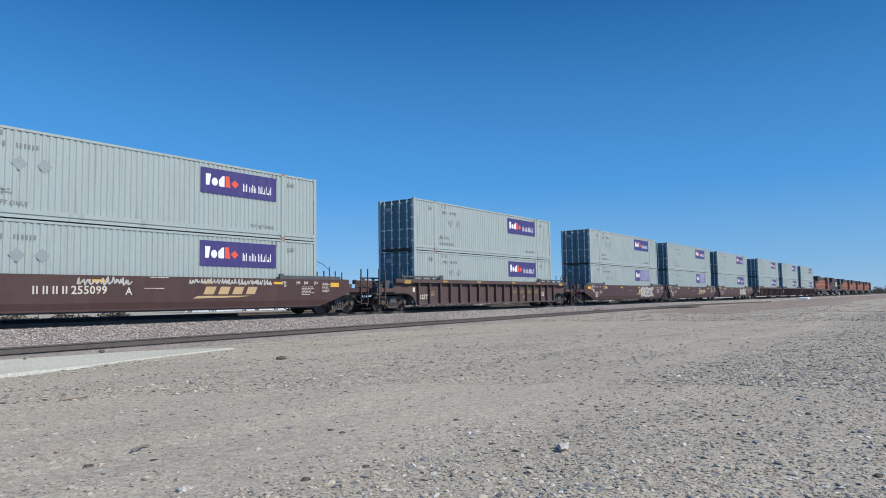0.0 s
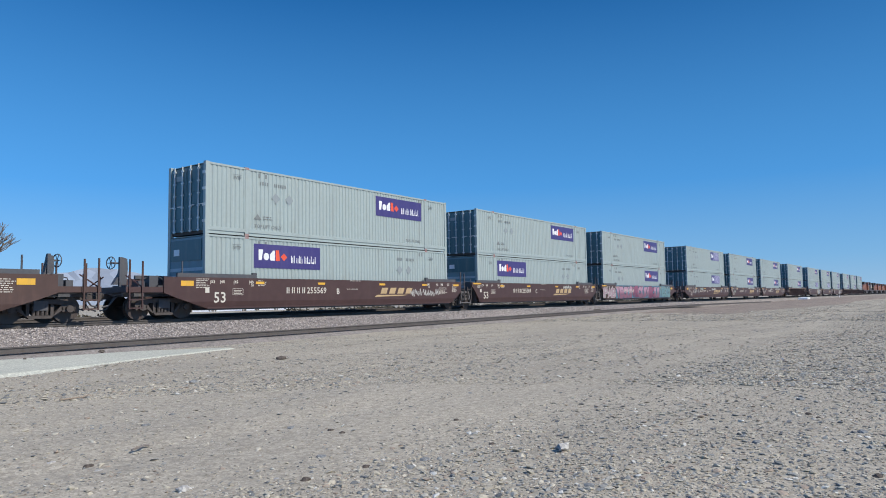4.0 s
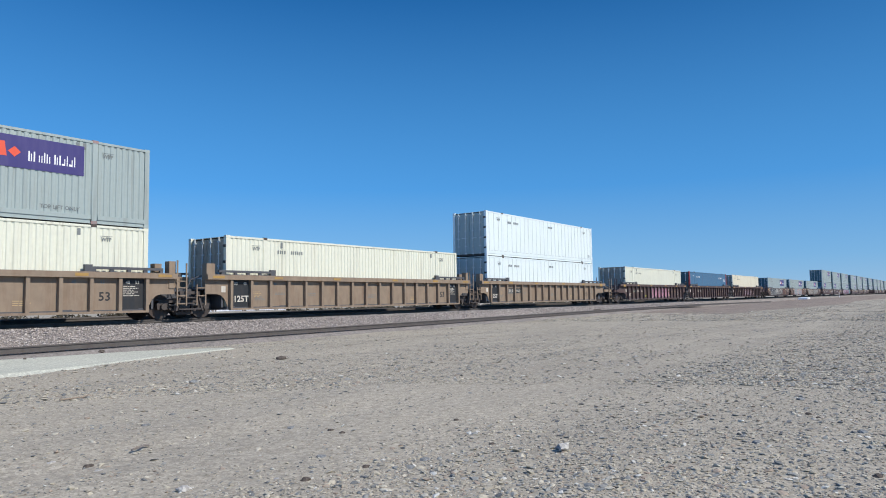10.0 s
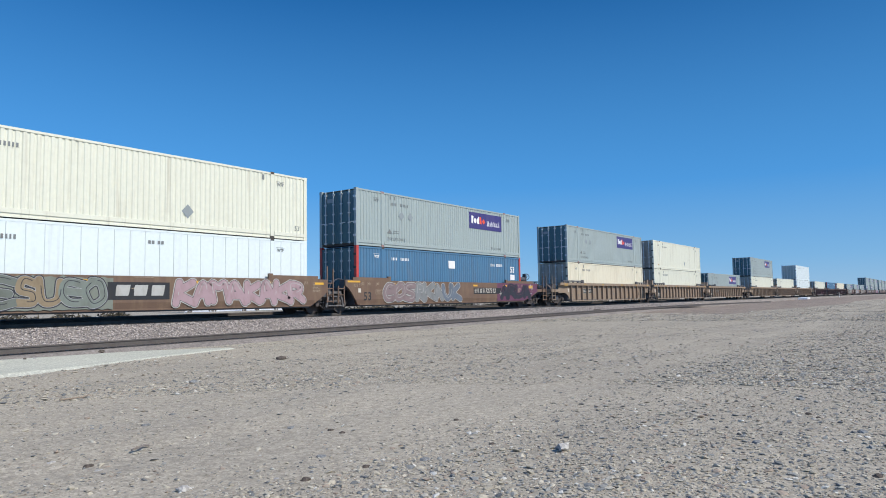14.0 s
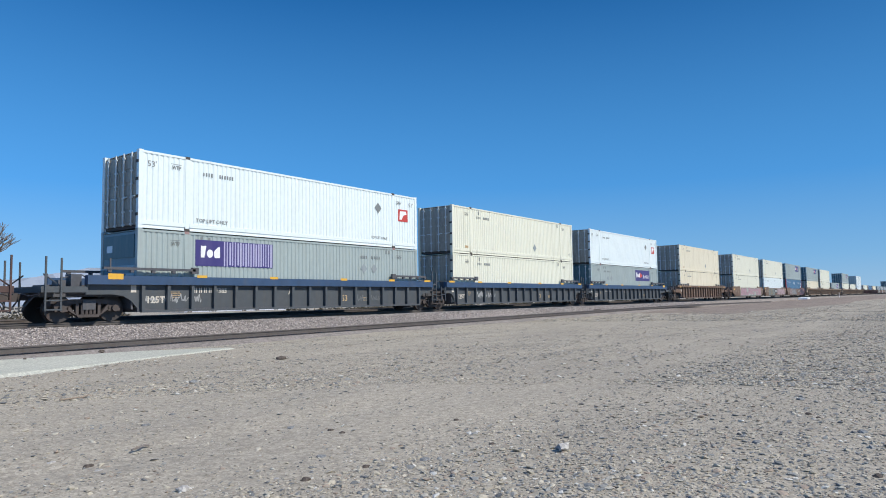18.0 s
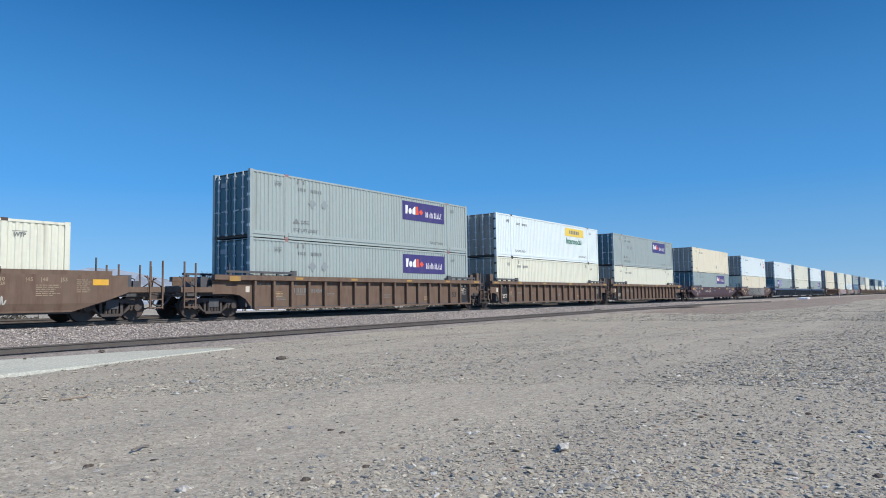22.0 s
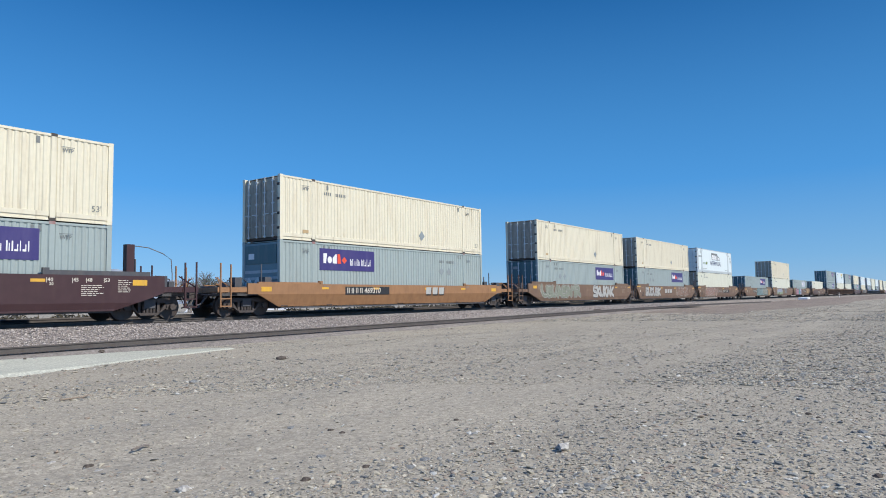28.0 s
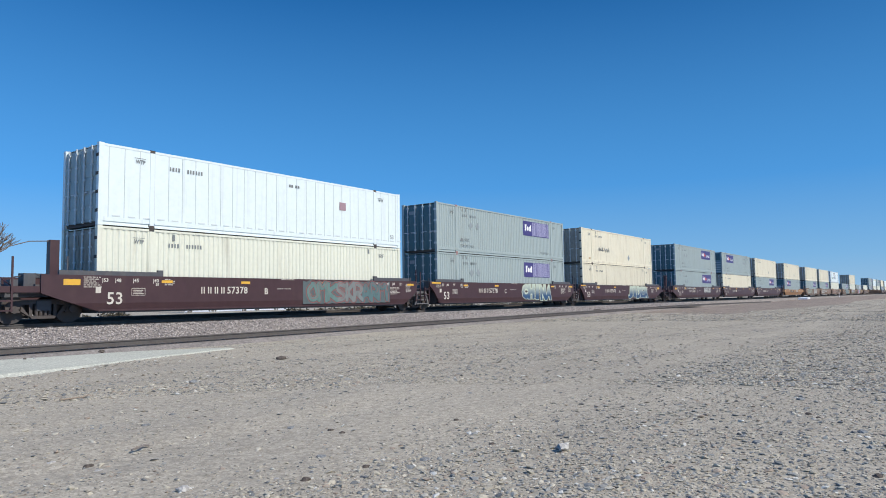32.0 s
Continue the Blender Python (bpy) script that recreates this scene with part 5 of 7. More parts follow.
RAIL_STEEL = material("rusted_rail_steel", (0.115, 0.102, 0.092), 0.6, 0.2, dirt=(0.07, 0.05, 0.045), wear=0.7, grain=14)
TIE = material("weathered_tie", (0.075, 0.062, 0.052), 0.85, dirt=(0.06, 0.05, 0.045), wear=0.8, grain=12)


def swell(x, y):
    """The height of the ground."""
    far = math.hypot(x, y)
    h = 0.05 * noise.noise(Vector((x * 0.22, y * 0.35, 0))) + 0.016 * noise.noise(Vector((x * 1.1, y * 1.6, 3)))
    h -= 0.035 * math.exp(-((y - 6.0) / 0.45) ** 2) + 0.03 * math.exp(-((y - 8.1) / 0.45) ** 2)
    return h if far < 60 else h * 60 / far


def ground():
    def steps(fine0, fine1, d, limit):
        s = [fine0 + i * d for i in range(int((fine1 - fine0) / d) + 1)]
        a, w = s[-1], d
        while a < limit:
            w *= 1.35
            a += w
            s.append(a)
        a, w = s[0], d
        while a > -limit:
            w *= 1.35
            a -= w
            s.insert(0, a)
        return s
    xs, ys = steps(-4, 44, 0.3, 4600), steps(-2, 20, 0.22, 4600)
    verts = [(x, y, swell(x, y)) for y in ys for x in xs]
    n = len(xs)
    faces = [(j * n + i, j * n + i + 1, (j + 1) * n + i + 1, (j + 1) * n + i) for j in range(len(ys) - 1) for i in range(n - 1)]
    me = bpy.data.meshes.new("ground")
    me.from_pydata(verts, [], faces)
    me.materials.append(DIRT)
    me.polygons.foreach_set("use_smooth", [True] * len(faces))
    tagged(new("ground", me), "dry sandy gravel ground beside a railway", "ground", kind="structure")


def siding_y(x):
    return 19.25 + 0.035 * (x - 8.0)


def siding_z(x):
    return 0.13 + 0.0017 * (x - 8.0)


def ballast_bed():
    """The bed of the main line with its shoulder, and the lower bed of the siding beside it."""
    g = Geo()
    top = RAIL - 0.135
    xs = [-1000, -400, -60, -30, -10, 0, 10, 20, 30, 40, 50, 60, 70, 80, 100, 150, 250, 500, 1200, 3000]
    rows = []
    for x in xs:
        k = min(max((x - 55) / 30, 0), 1)
        sy, sz = siding_y(max(min(x, 75), -60)), siding_z(max(min(x, 75), -60)) + 0.015
        inner = max(21.9, sy + 2.0) if x < 78 else 21.9
        near = sy - 0.35 + k * 0.9
        rows.append([(x, near - 0.3, -0.05), (x, near + 0.12, (sz - 0.05) * (1 - k) + 0.1 * k), (x, min(max(min(inner, 22.3) - 0.4, near + 0.25), 22.66), sz + 0.02), (x, 22.75, top - 0.03), (x, 23.1, top), (x, 26.1, top), (x, 27.5, top + 0.05), (x, 30.9, top + 0.06), (x, 33.5, top - 0.05), (x, 37.5, -0.05)])
    m = len(rows[0])
    for r in rows:
        g.v += r
    for i in range(len(rows) - 1):
        for j in range(m - 1):
            a = i * m + j
            g.f.append((a, a + m, a + m + 1, a + 1))
    return tagged(new("ballast_bed", g.mesh("ballast_bed", BALLAST)), "reddish grey crushed stone ballast under the tracks", "ballast", kind="structure")


def rail_run(pts, name, label):
    """A rail with foot, web and head along points of its foot."""
    prof = [(-0.07, 0), (0.07, 0), (0.07, 0.015), (0.012, 0.035), (0.012, 0.125), (0.036, 0.135), (0.036, 0.165), (0.026, 0.172), (-0.026, 0.172), (-0.036, 0.165), (-0.036, 0.135), (-0.012, 0.125), (-0.012, 0.035), (-0.07, 0.015)]
    g, n = Geo(), len(prof)
    for x, y, z in pts:
        g.v += [(x, y + a, z + b) for a, b in prof]
    for i in range(len(pts) - 1):
        for j in range(n):
            a, b = i * n + j, i * n + (j + 1) % n
            g.f.append((a, b, b + n, a + n))
    return tagged(new(name, g.mesh(name, RAIL_STEEL)), label, "rail", kind="structure")


def scatter(name, spots, sizes, mat, label, category, seed, faces20=True, flat=0.40):
    """Many loose stones in one mesh, each with its own shape."""
    rng = np.random.default_rng(seed)
    if faces20:
        p = (1 + 5 ** 0.5) / 2
        bv = np.array([(-1, p, 0), (1, p, 0), (-1, -p, 0), (1, -p, 0), (0, -1, p), (0, 1, p), (0, -1, -p), (0, 1, -p), (p, 0, -1), (p, 0, 1), (-p, 0, -1), (-p, 0, 1)], float) / 1.9
        bf = np.array([(0, 11, 5), (0, 5, 1), (0, 1, 7), (0, 7, 10), (0, 10, 11), (1, 5, 9), (5, 11, 4), (11, 10, 2), (10, 7, 6), (7, 1, 8), (3, 9, 4), (3, 4, 2), (3, 2, 6), (3, 6, 8), (3, 8, 9), (4, 9, 5), (2, 4, 11), (6, 2, 10), (8, 6, 7), (9, 8, 1)])
    else:
        bv = np.array([(1, 0, 0), (-1, 0, 0), (0, 1, 0), (0, -1, 0), (0, 0, 1), (0, 0, -1)], float)
        bf = np.array([(0, 2, 4), (2, 1, 4), (1, 3, 4), (3, 0, 4), (2, 0, 5), (1, 2, 5), (3, 1, 5), (0, 3, 5)])
    n, k = len(spots), len(bv)
    v = bv[None] * rng.uniform(0.5, 1.4, (n, k, 1))
    v = v * (sizes[:, None] * rng.uniform(0.7, 1.3, (n, 3)))[:, None, :]
    v[:, :, 2] *= flat
    a = rng.uniform(0, 6.283, n)
    tilt = rng.uniform(-0.5, 0.5, n)
    c, s = np.cos(tilt)[:, None], np.sin(tilt)[:, None]
    v = np.stack([v[..., 0], v[..., 1] * c - v[..., 2] * s, v[..., 1] * s + v[..., 2] * c], -1)
    c, s = np.cos(a)[:, None], np.sin(a)[:, None]
    v = np.stack([v[..., 0] * c - v[..., 1] * s, v[..., 0] * s + v[..., 1] * c, v[..., 2]], -1) + spots[:, None, :]
    f = (bf[None] + (np.arange(n) * k)[:, None, None]).reshape(-1, 3)
    me = bpy.data.meshes.new(name)
    me.vertices.add(n * k)
    me.vertices.foreach_set("co", v.ravel())
    me.loops.add(len(f) * 3)
    me.loops.foreach_set("vertex_index", f.ravel())
    me.polygons.add(len(f))
    me.polygons.foreach_set("loop_start", np.arange(len(f)) * 3)
    me.update(calc_edges=True)
    me.polygons.foreach_set("use_smooth", [False] * len(me.polygons))
    me.materials.append(mat)
    return tagged(new(name, me), label, category, kind="stuff")


def stony(x, y):
    """How densely pebbles lie, from 0 to 1."""
    d = 0.58 + 0.36 * noise.noise(Vector((x * 0.22, y * 0.7, 7))) + 0.32 * noise.noise(Vector((x * 0.9, y * 1.7, 2)))
    bend = 4.9 + 0.25 * math.sin(x * 0.35)
    d -= 0.38 * math.exp(-((y - bend) / 0.42) ** 2) * min(1, x / 6)
    d -= 0.22 * math.exp(-((y - 6.6) / 0.5) ** 2) + 0.25 * math.exp(-((y - 12.6 - 0.05 * x) / 1.0) ** 2)
    d += 0.3 * math.exp(-((y - 9.0) / 1.8) ** 2) * min(1, x / 12)
    d += 0.6 * min(max((4.4 - y) / 1.6, 0), 1) * min(1, x / 6)
    return min(max(d, 0.2), 1.0)


def pebbles(count, r0, r1, small, large, name, seed, fine, span=(14, 91)):
    rng = np.random.default_rng(seed)
    spots, sizes = [], []
    while len(spots) < count:
        r = r0 * (r1 / r0) ** rng.uniform()
        a = rng.uniform(radians(span[0]), radians(span[1]))
        x, y = r * math.sin(a), r * math.cos(a)
        if rng.uniform() > stony(x, y) or y > siding_y(x) - 0.6:
            continue
        s = small * math.exp(abs(rng.normal()) * 0.68) * (0.78 + 0.34 * min(max((4.6 - y) / 2.2, 0), 1))
        s = min(s, large)
        spots.append((x, y, swell(x, y) + 0.18 * s))
        sizes.append(s)
    scatter(name, np.array(spots), np.array(sizes), PEBBLES, "loose grey and tan pebbles on sandy ground", "gravel", seed, fine)


ground()
ballast_bed()
for k in (-0.7525, 0.7525):
    rail_run([(x, TRACK + k, RAIL - 0.172) for x in (-1000, -60, 20, 60, 200, 800, 3000)], "main_rail", "rusted steel rail of the main line")
    rail_run([(x, TRACK + 4.6 + k, RAIL - 0.112) for x in (-1000, -60, 20, 60, 200, 800, 3000)], "far_rail", "rusted steel rail of the second main track")
for k in (0.0,):
    rail_run([(x, siding_y(x) + k, siding_z(x) + 0.01) for x in (-40, 0, 8, 20, 40, 60, 70)] + [(90, 21.45, 0.20), (114, 21.5, 0.10)], "siding_rail", "dark rusted steel rail of a half-buried siding")
# strips between the rails in darker tones than the ballast around them
DARK_BED = mix_ground("oily_track_bed", ((0.17, 0.162, 0.158), (0.22, 0.205, 0.195), (0.11, 0.105, 0.10)), 1.5, 0.9, 20)
g = Geo()
for a, b, z in ((23.22, 25.98, RAIL - 0.128), (27.9, 30.5, RAIL - 0.068)):
    g.poly([(-1000, a, z), (3000, a, z), (3000, b, z), (-1000, b, z)])
tagged(new("oily_bed", g.mesh("oily_bed", DARK_BED)), "darker ballast between the rails", "ballast", kind="structure")
sleepers = shared(("tie",), lambda: Geo().box(-0.115, 0.115, -1.3, 1.3, -0.18, 0).mesh("sleeper", TIE))
bed_ties = tagged(new("sleepers"), "weathered wooden sleepers under the rails", "sleepers", kind="structure")
for i in range(44):
    ob = part("sleeper", sleepers, None, bed_ties)
    ob.location = (2 + i * 0.51, TRACK, RAIL - 0.112)

pebbles(58000, 3.4, 13, 0.0050, 0.036, "pebbles", 11, True)
pebbles(20000, 0.8, 26, 0.0075, 0.036, "scattered_pebbles", 14, False, (91, 374))
pebbles(4000, 0.8, 3.6, 0.0062, 0.03, "loose_pebbles", 15, False)
pebbles(100000, 11, 48, 0.0092, 0.05, "far_pebbles", 12, False)
pebbles(34000, 38, 150, 0.020, 0.075, "far_gravel", 13, False)


def ballast_stones(count):
    rng = np.random.default_rng(5)
    x = 1 + 78 * rng.uniform(size=count) ** 1.6
    u = rng.uniform(size=count)
    sy, sz = siding_y(x), siding_z(x) + 0.015
    inner = np.minimum(np.maximum(21.9, sy + 2.0), 22.3) - 0.4
    y = sy + 0.1 + (23.2 - sy - 0.1) * u
    top = RAIL - 0.135
    flat = sz - 0.05 + 0.07 * np.clip((y - sy + 0.23) / (inner - sy + 0.23), 0, 1)
    z = np.where(y < inner, flat, np.where(y > 22.75, top - 0.03 * np.clip((23.1 - y) / 0.35, 0, 1), sz + 0.02 + (top - 0.03 - sz - 0.02) * (y - inner) / (22.75 - inner)))
    size = rng.uniform(0.022, 0.046, count) * np.where(x > 30, 1.25, 1.0)
    scatter("ballast_stones", np.stack([x, y, z + 0.3 * size - np.where(y > 22.85, 0.03, 0.0)], -1), size, CRUSHED, "crushed reddish grey ballast stones along the track", "ballast", 6, False, 0.8)


ballast_stones(64000)


def slab():
    """A pale concrete pad beside the siding, its edge worn and half covered."""
    g = Geo()
    near = [(-8, 14.3), (-2, 14.4), (2, 14.35), (5.6, 14.7), (7.3, 15.05), (9.3, 15.75), (10.9, 16.3), (12.2, 16.6)]
    far = [(12.4, 16.9), (10.4, 18.3), (6, 18.8), (0, 18.75), (-8, 18.7)]
    pts = [(x + 0.12 * noise.noise(Vector((x, y, 0))), y + 0.1 * noise.noise(Vector((x, y, 5)))) for x, y in near + far]
    g.poly([(x, y, 0.045) for x, y in pts])
    mid = Vector((2.0, 16.4))
    for (a, b), (c, d) in zip(pts, pts[1:] + pts[:1]):
        o, p = [Vector(q) + (Vector(q) - mid).normalized() * 0.4 for q in ((a, b), (c, d))]
        g.poly([(a, b, 0.045), (c, d, 0.045), (p.x, p.y, -0.035), (o.x, o.y, -0.035)])
    tagged(new("concrete_pad", g.mesh("concrete_pad", SLAB)), "pale worn concrete pad beside the siding", "pavement", kind="structure")


slab()

# ---- the train ----
TRAIN = [
    # place, style, paint, front, rear, upper, lower
    (162.5, "ribbed", "dark_brown", "C", "J", "fed", "fed"), (142.8, "ribbed", "dark_brown", "J", "J", "fed", "fed"), (123.1, "ribbed", "dark_brown", "J", "C", "fed", "fed"),
    (99.4, "smooth", "maroon", "C", "J", "fed", "fed"), (79.8, "smooth", "maroon", "J", "J", "fed", "fed-p"), (60.21, "smooth", "maroon", "J", "C", "fed", "fed-p"),
    (37.09, "ribbed", "dark_brown", "C", "C", "fed", "fed"),
    (13.72, "smooth", "maroon", "C", "J", "fed", "fed"), (-5.66, "smooth", "maroon", "J", "J", "fed", "fed"), (-24.89, "smooth", "maroon", "J", "C", "fed-p", "fed-p"),
    (-48.44, "smooth", "maroon", "C", "J", "fed", "fed"), (-67.82, "smooth", "maroon", "J", "J", "fed", "fed-r"), (-87.2, "smooth", "maroon", "J", "C", "fed", "fed-r"),
    (-110.82, "smooth", "old_brown", "C", "J", "", "fed"), (-130.07, "smooth", "old_brown", "J", "J", "", "fed"), (-149.47, "smooth", "old_brown", "J", "C", "", "fed"),
    (-172.78, "ribbed", "dark_brown", "C", "J", "", "cream"), (-192.27, "ribbed", "dark_brown", "J", "J", "", "blue"), (-211.72, "ribbed", "dark_brown", "J", "C", "", "ivory"),
    (-235.0, "ribbed", "tan", "C", "J", "reefer", "reefer"), (-254.5, "ribbed", "tan", "J", "J", "", "ivory"), (-274.0, "ribbed", "tan", "J", "C", "fed", "ivory"),
    (-297.22, "ribbed", "tan", "C", "J", "", "fed"), (-316.63, "ribbed", "tan", "J", "J", "ivory", "ivory"), (-336.08, "ribbed", "tan", "J", "C", "fed", "cream"),
    (-359.54, "smooth", "orange_brown", "C", "J", "fed", "blue-q"), (-378.94, "smooth", "orange_brown", "J", "J", "ivory", "reefer"), (-398.44, "smooth", "orange_brown", "J", "C", "ivory", "ivory"),
    (-421.96, "ribbed", "rust_tan", "C", "C", "cream", "cream"),
    (-445.47, "ribbed", "slate", "C", "J", "white", "fed"), (-465.0, "ribbed", "slate", "J", "J", "ivory", "ivory"), (-484.53, "ribbed", "slate", "J", "C", "white", "fed-r-p"),
    (-508.07, "smooth", "old_brown", "C", "C", "white", "cream-e"), (-531.59, "smooth", "dark_maroon", "C", "C", "cream", "fed"),
    (-555.05, "ribbed", "rust_tan", "C", "J", "fed", "ivory"), (-574.59, "ribbed", "rust_tan", "J", "J", "yellow", "ivory"), (-594.11, "ribbed", "rust_tan", "J", "C", "fed", "fed"),
    (-617.53, "smooth", "rust_tan", "C", "C", "", "ivory"),
    (-641.02, "smooth", "orange_brown", "C", "J", "", "fed-w"), (-660.5, "smooth", "orange_brown", "J", "J", "cream", "ivory"), (-679.92, "smooth", "orange_brown", "J", "C", "", "fed"),
    (-703.59, "smooth", "orange_brown", "C", "J", "prime", "ivory"), (-723.2, "smooth", "orange_brown", "J", "J", "cream", "fed"), (-742.83, "smooth", "orange_brown", "J", "C", "cream", "fed"),
    (-766.28, "smooth", "ochre", "C", "C", "cream", "fed-r"),
    (-789.9, "smooth", "dark_maroon", "C", "J", "cream", "fed"), (-809.29, "smooth", "dark_maroon", "J", "J", "fed-r", "cream"), (-828.69, "smooth", "dark_maroon", "J", "C", "fed", "fed"),
    (-852.28, "smooth", "dark_maroon", "C", "J", "cream", "cream"), (-871.71, "smooth", "dark_maroon", "J", "J", "fed-p", "fed-p"), (-891.15, "smooth", "dark_maroon", "J", "C", "reefer", "ivory"),
    (-914.65, "smooth", "dark_maroon", "C", "C", "", ""),
]
NUMBERS = {7: ("255099", "A"), 8: ("255099", "C"), 9: ("255099", "B"), 10: ("255569", "A"), 11: ("255569", "C"), 12: ("255569", "B"), 15: ("253745", "B"),
           16: ("211555", ""), 17: ("211555", "C"), 18: ("211555", "B"), 19: ("780342", ""), 21: ("780342", ""), 22: ("788653", ""), 24: ("788653", ""), 25: ("727313", "B"),
           29: ("7385", "B"), 31: ("7385", "A"), 32: ("71781", ""), 33: ("72373", ""), 34: ("785454", ""), 36: ("785454", ""), 38: ("724862", "B"), 40: ("724862", ""), 41: ("727158", "A"),
           44: ("469310", ""), 45: ("57280", "B"), 46: ("57280", "C"), 47: ("57280", "A"), 48: ("57378", "A"), 49: ("57378", "C"), 50: ("57378", "B")}
PINK, ROSE, TEAL, LILAC = spray(0.47, 0.23, 0.30), spray(0.21, 0.08, 0.115), spray(0.15, 0.27, 0.28), spray(0.42, 0.42, 0.55)
NIGHT, SILVER, MINT, SMOKE = spray(0.03, 0.03, 0.04), spray(0.36, 0.37, 0.37), spray(0.34, 0.42, 0.34), spray(0.16, 0.17, 0.17)
CHALK, SKYB, SALMON, MAUVE = spray(0.46, 0.46, 0.43), spray(0.09, 0.20, 0.27), spray(0.50, 0.27, 0.22), spray(0.36, 0.24, 0.27)
PINKFADE, ROSEFADE = fade((0.44, 0.26, 0.33), (0.23, 0.10, 0.14), 0.8, 1.15), fade((0.27, 0.09, 0.15), (0.16, 0.04, 0.08), 0.7, 1.1)
BLUEFADE = fade((0.50, 0.56, 0.46), (0.03, 0.08, 0.17), 0.75, 1.4)
DUSK, DAWN = fade((0.035, 0.035, 0.038), (0.13, 0.125, 0.12), 0.6, 1.1), fade((0.40, 0.39, 0.36), (0.15, 0.15, 0.14), 0.55, 1.1)
PLATE = SIDE - 0.16
for number, (place, style, colour, front, rear, upper, lower) in enumerate(TRAIN):
    extras = ("mast",) if colour == "dark_maroon" and number > 40 else ("tank",) if number in (25, 38) else ("arch",) if colour == "maroon" else ()
    car = well_car(style, colour, front, rear, 1.37 if colour == "ochre" else 1.58, "navy" if colour == "slate" else "", (), extras)
    num, letter = NUMBERS.get(number, ("", ""))
    car_marks(car, style, colour, num, letter, number in (38, 40, 41, 25, 44), 2.65 if number in (25, 38, 41) else -3.55 if style == "smooth" else -5.3, number not in (10, 15), front, rear)
    if number == 3:
        wild(car, 4, 2.2, 5.6, 0.48, 1.45, [CHALK], NIGHT, 3)
    elif number == 5:
        wild(car, 4, 2.6, 5.8, 0.45, 1.5, [CHALK], SMOKE, 4)
    elif number == 7:
        scrawl(car, -2.8, -0.7, 1.2, 1.55, CHALK, 1, 0.03)
        scrawl(car, 1.35, 5.4, 1.3, 1.56, CHALK, 2, 0.03)
    elif number == 8:
        scrawl(car, 0.9, 5.4, 1.38, 1.56, CHALK, 3, 0.022)
        scrawl(car, -7.4, -6.5, 0.9, 1.2, MINT, 4, 0.02)
    elif number == 9:
        scrawl(car, -6.6, -4.4, 0.8, 1.4, CHALK, 5, 0.02)
        scrawl(car, -4.0, -2.8, 1.2, 1.55, MINT, 6, 0.03)
        scrawl(car, 0.9, 2.6, 1.15, 1.5, CHALK, 7, 0.03)
        scrawl(car, 5.0, 5.6, 0.9, 1.45, CHALK, 8, 0.03)
    elif number == 10:
        part("graffiti_cloud", Geo().box(-6.0, 8.4, -SIDE - 0.003, -SIDE, 0.42, 1.57), SKYB, car, "sprayed blue ground")
        tags(car, "VECKSVECKSVECKS", -5.9, 5.2, 0.42, 1.56, [PINKFADE, PINKFADE, ROSEFADE, PINKFADE, PINKFADE, ROSEFADE, PINKFADE], NIGHT, 9, None, 0.09, 0.15)
        tags(car, "VECKS", 5.25, 8.5, 0.45, 1.56, [TEAL], NIGHT, 10, None, 0.07, 0.13, name="teal_graffiti")
        tags(car, "PAB", -8.7, -6.1, 0.5, 1.35, [MAUVE], CHALK, 11, None, 0.02, 0.08, name="white_graffiti")
    elif number == 11:
        scrawl(car, 3.2, 4.6, 1.2, 1.5, CHALK, 12, 0.03)
    elif number == 12:
        scrawl(car, 4.3, 7.2, 0.75, 1.2, CHALK, 13, 0.025)
    elif number == 13:
        wild(car, 5, -7.3, -1.3, 0.46, 1.5, [spray(0.28, 0.24, 0.20)], CHALK, 14, None, 0.02, 0.06)
        wild(car, 5, -0.6, 5.5, 0.46, 1.5, [spray(0.26, 0.24, 0.21)], CHALK, 15, None, 0.02, 0.06, name="second_graffiti")
    elif number == 14:
        tags(car, "BEASH", -4.7, 3.0, 0.46, 1.52, [spray(0.23, 0.27, 0.30)], CHALK, 16, SALMON)
    elif number == 15:
        tags(car, "SYE", -7.4, -3.0, 0.46, 1.56, [DUSK], CHALK, 17, NIGHT, 0.045, 0.07)
        tags(car, "BLOW", -2.9, 2.6, 0.46, 1.56, [DAWN], NIGHT, 18, None, 0.04, 0.07, name="second_graffiti")
    elif number == 16:
        wild(car, 5, -2.4, 3.1, 0.40, 1.44, [MAUVE], CHALK, 19, ROSE, depth=PLATE)
    elif number == 18:
        wild(car, 4, -1.4, 3.4, 0.40, 1.44, [PINK], NIGHT, 20, MAUVE, depth=PLATE)
        scrawl(car, -7.0, -5.6, 0.9, 1.2, MINT, 21, 0.02, PLATE)
        scrawl(car, -3.6, -2.4, 0.45, 0.8, spray(0.4, 0.42, 0.08), 22, 0.015, PLATE)
    elif number == 25:
        wild(car, 5, -6.3, 0.4, 0.42, 1.56, [spray(0.24, 0.18, 0.18), spray(0.22, 0.23, 0.23), spray(0.14, 0.17, 0.21)], CHALK, 23)
        part("graffiti_cloud", Geo().prism([(4.6, 0.42), (8.1, 0.42), (9.3, 0.79), (9.93, 1.02), (9.93, 1.565), (4.6, 1.565)], -SIDE - 0.003, -SIDE), spray(0.14, 0.052, 0.09), car, "dark purple sprayed ground")
        wild(car, 3, 5.0, 8.9, 0.45, 1.54, [NIGHT], spray(0.13, 0.04, 0.08), 24, None, 0.16, name="dark_graffiti")
        for x, z, r in ((9.15, 1.22, 0.2), (8.95, 1.42, 0.1), (9.0, 0.9, 0.1), (5.0, 0.9, 0.16)):
            sparkle(car, x, z, r, CHALK)
    elif number == 26:
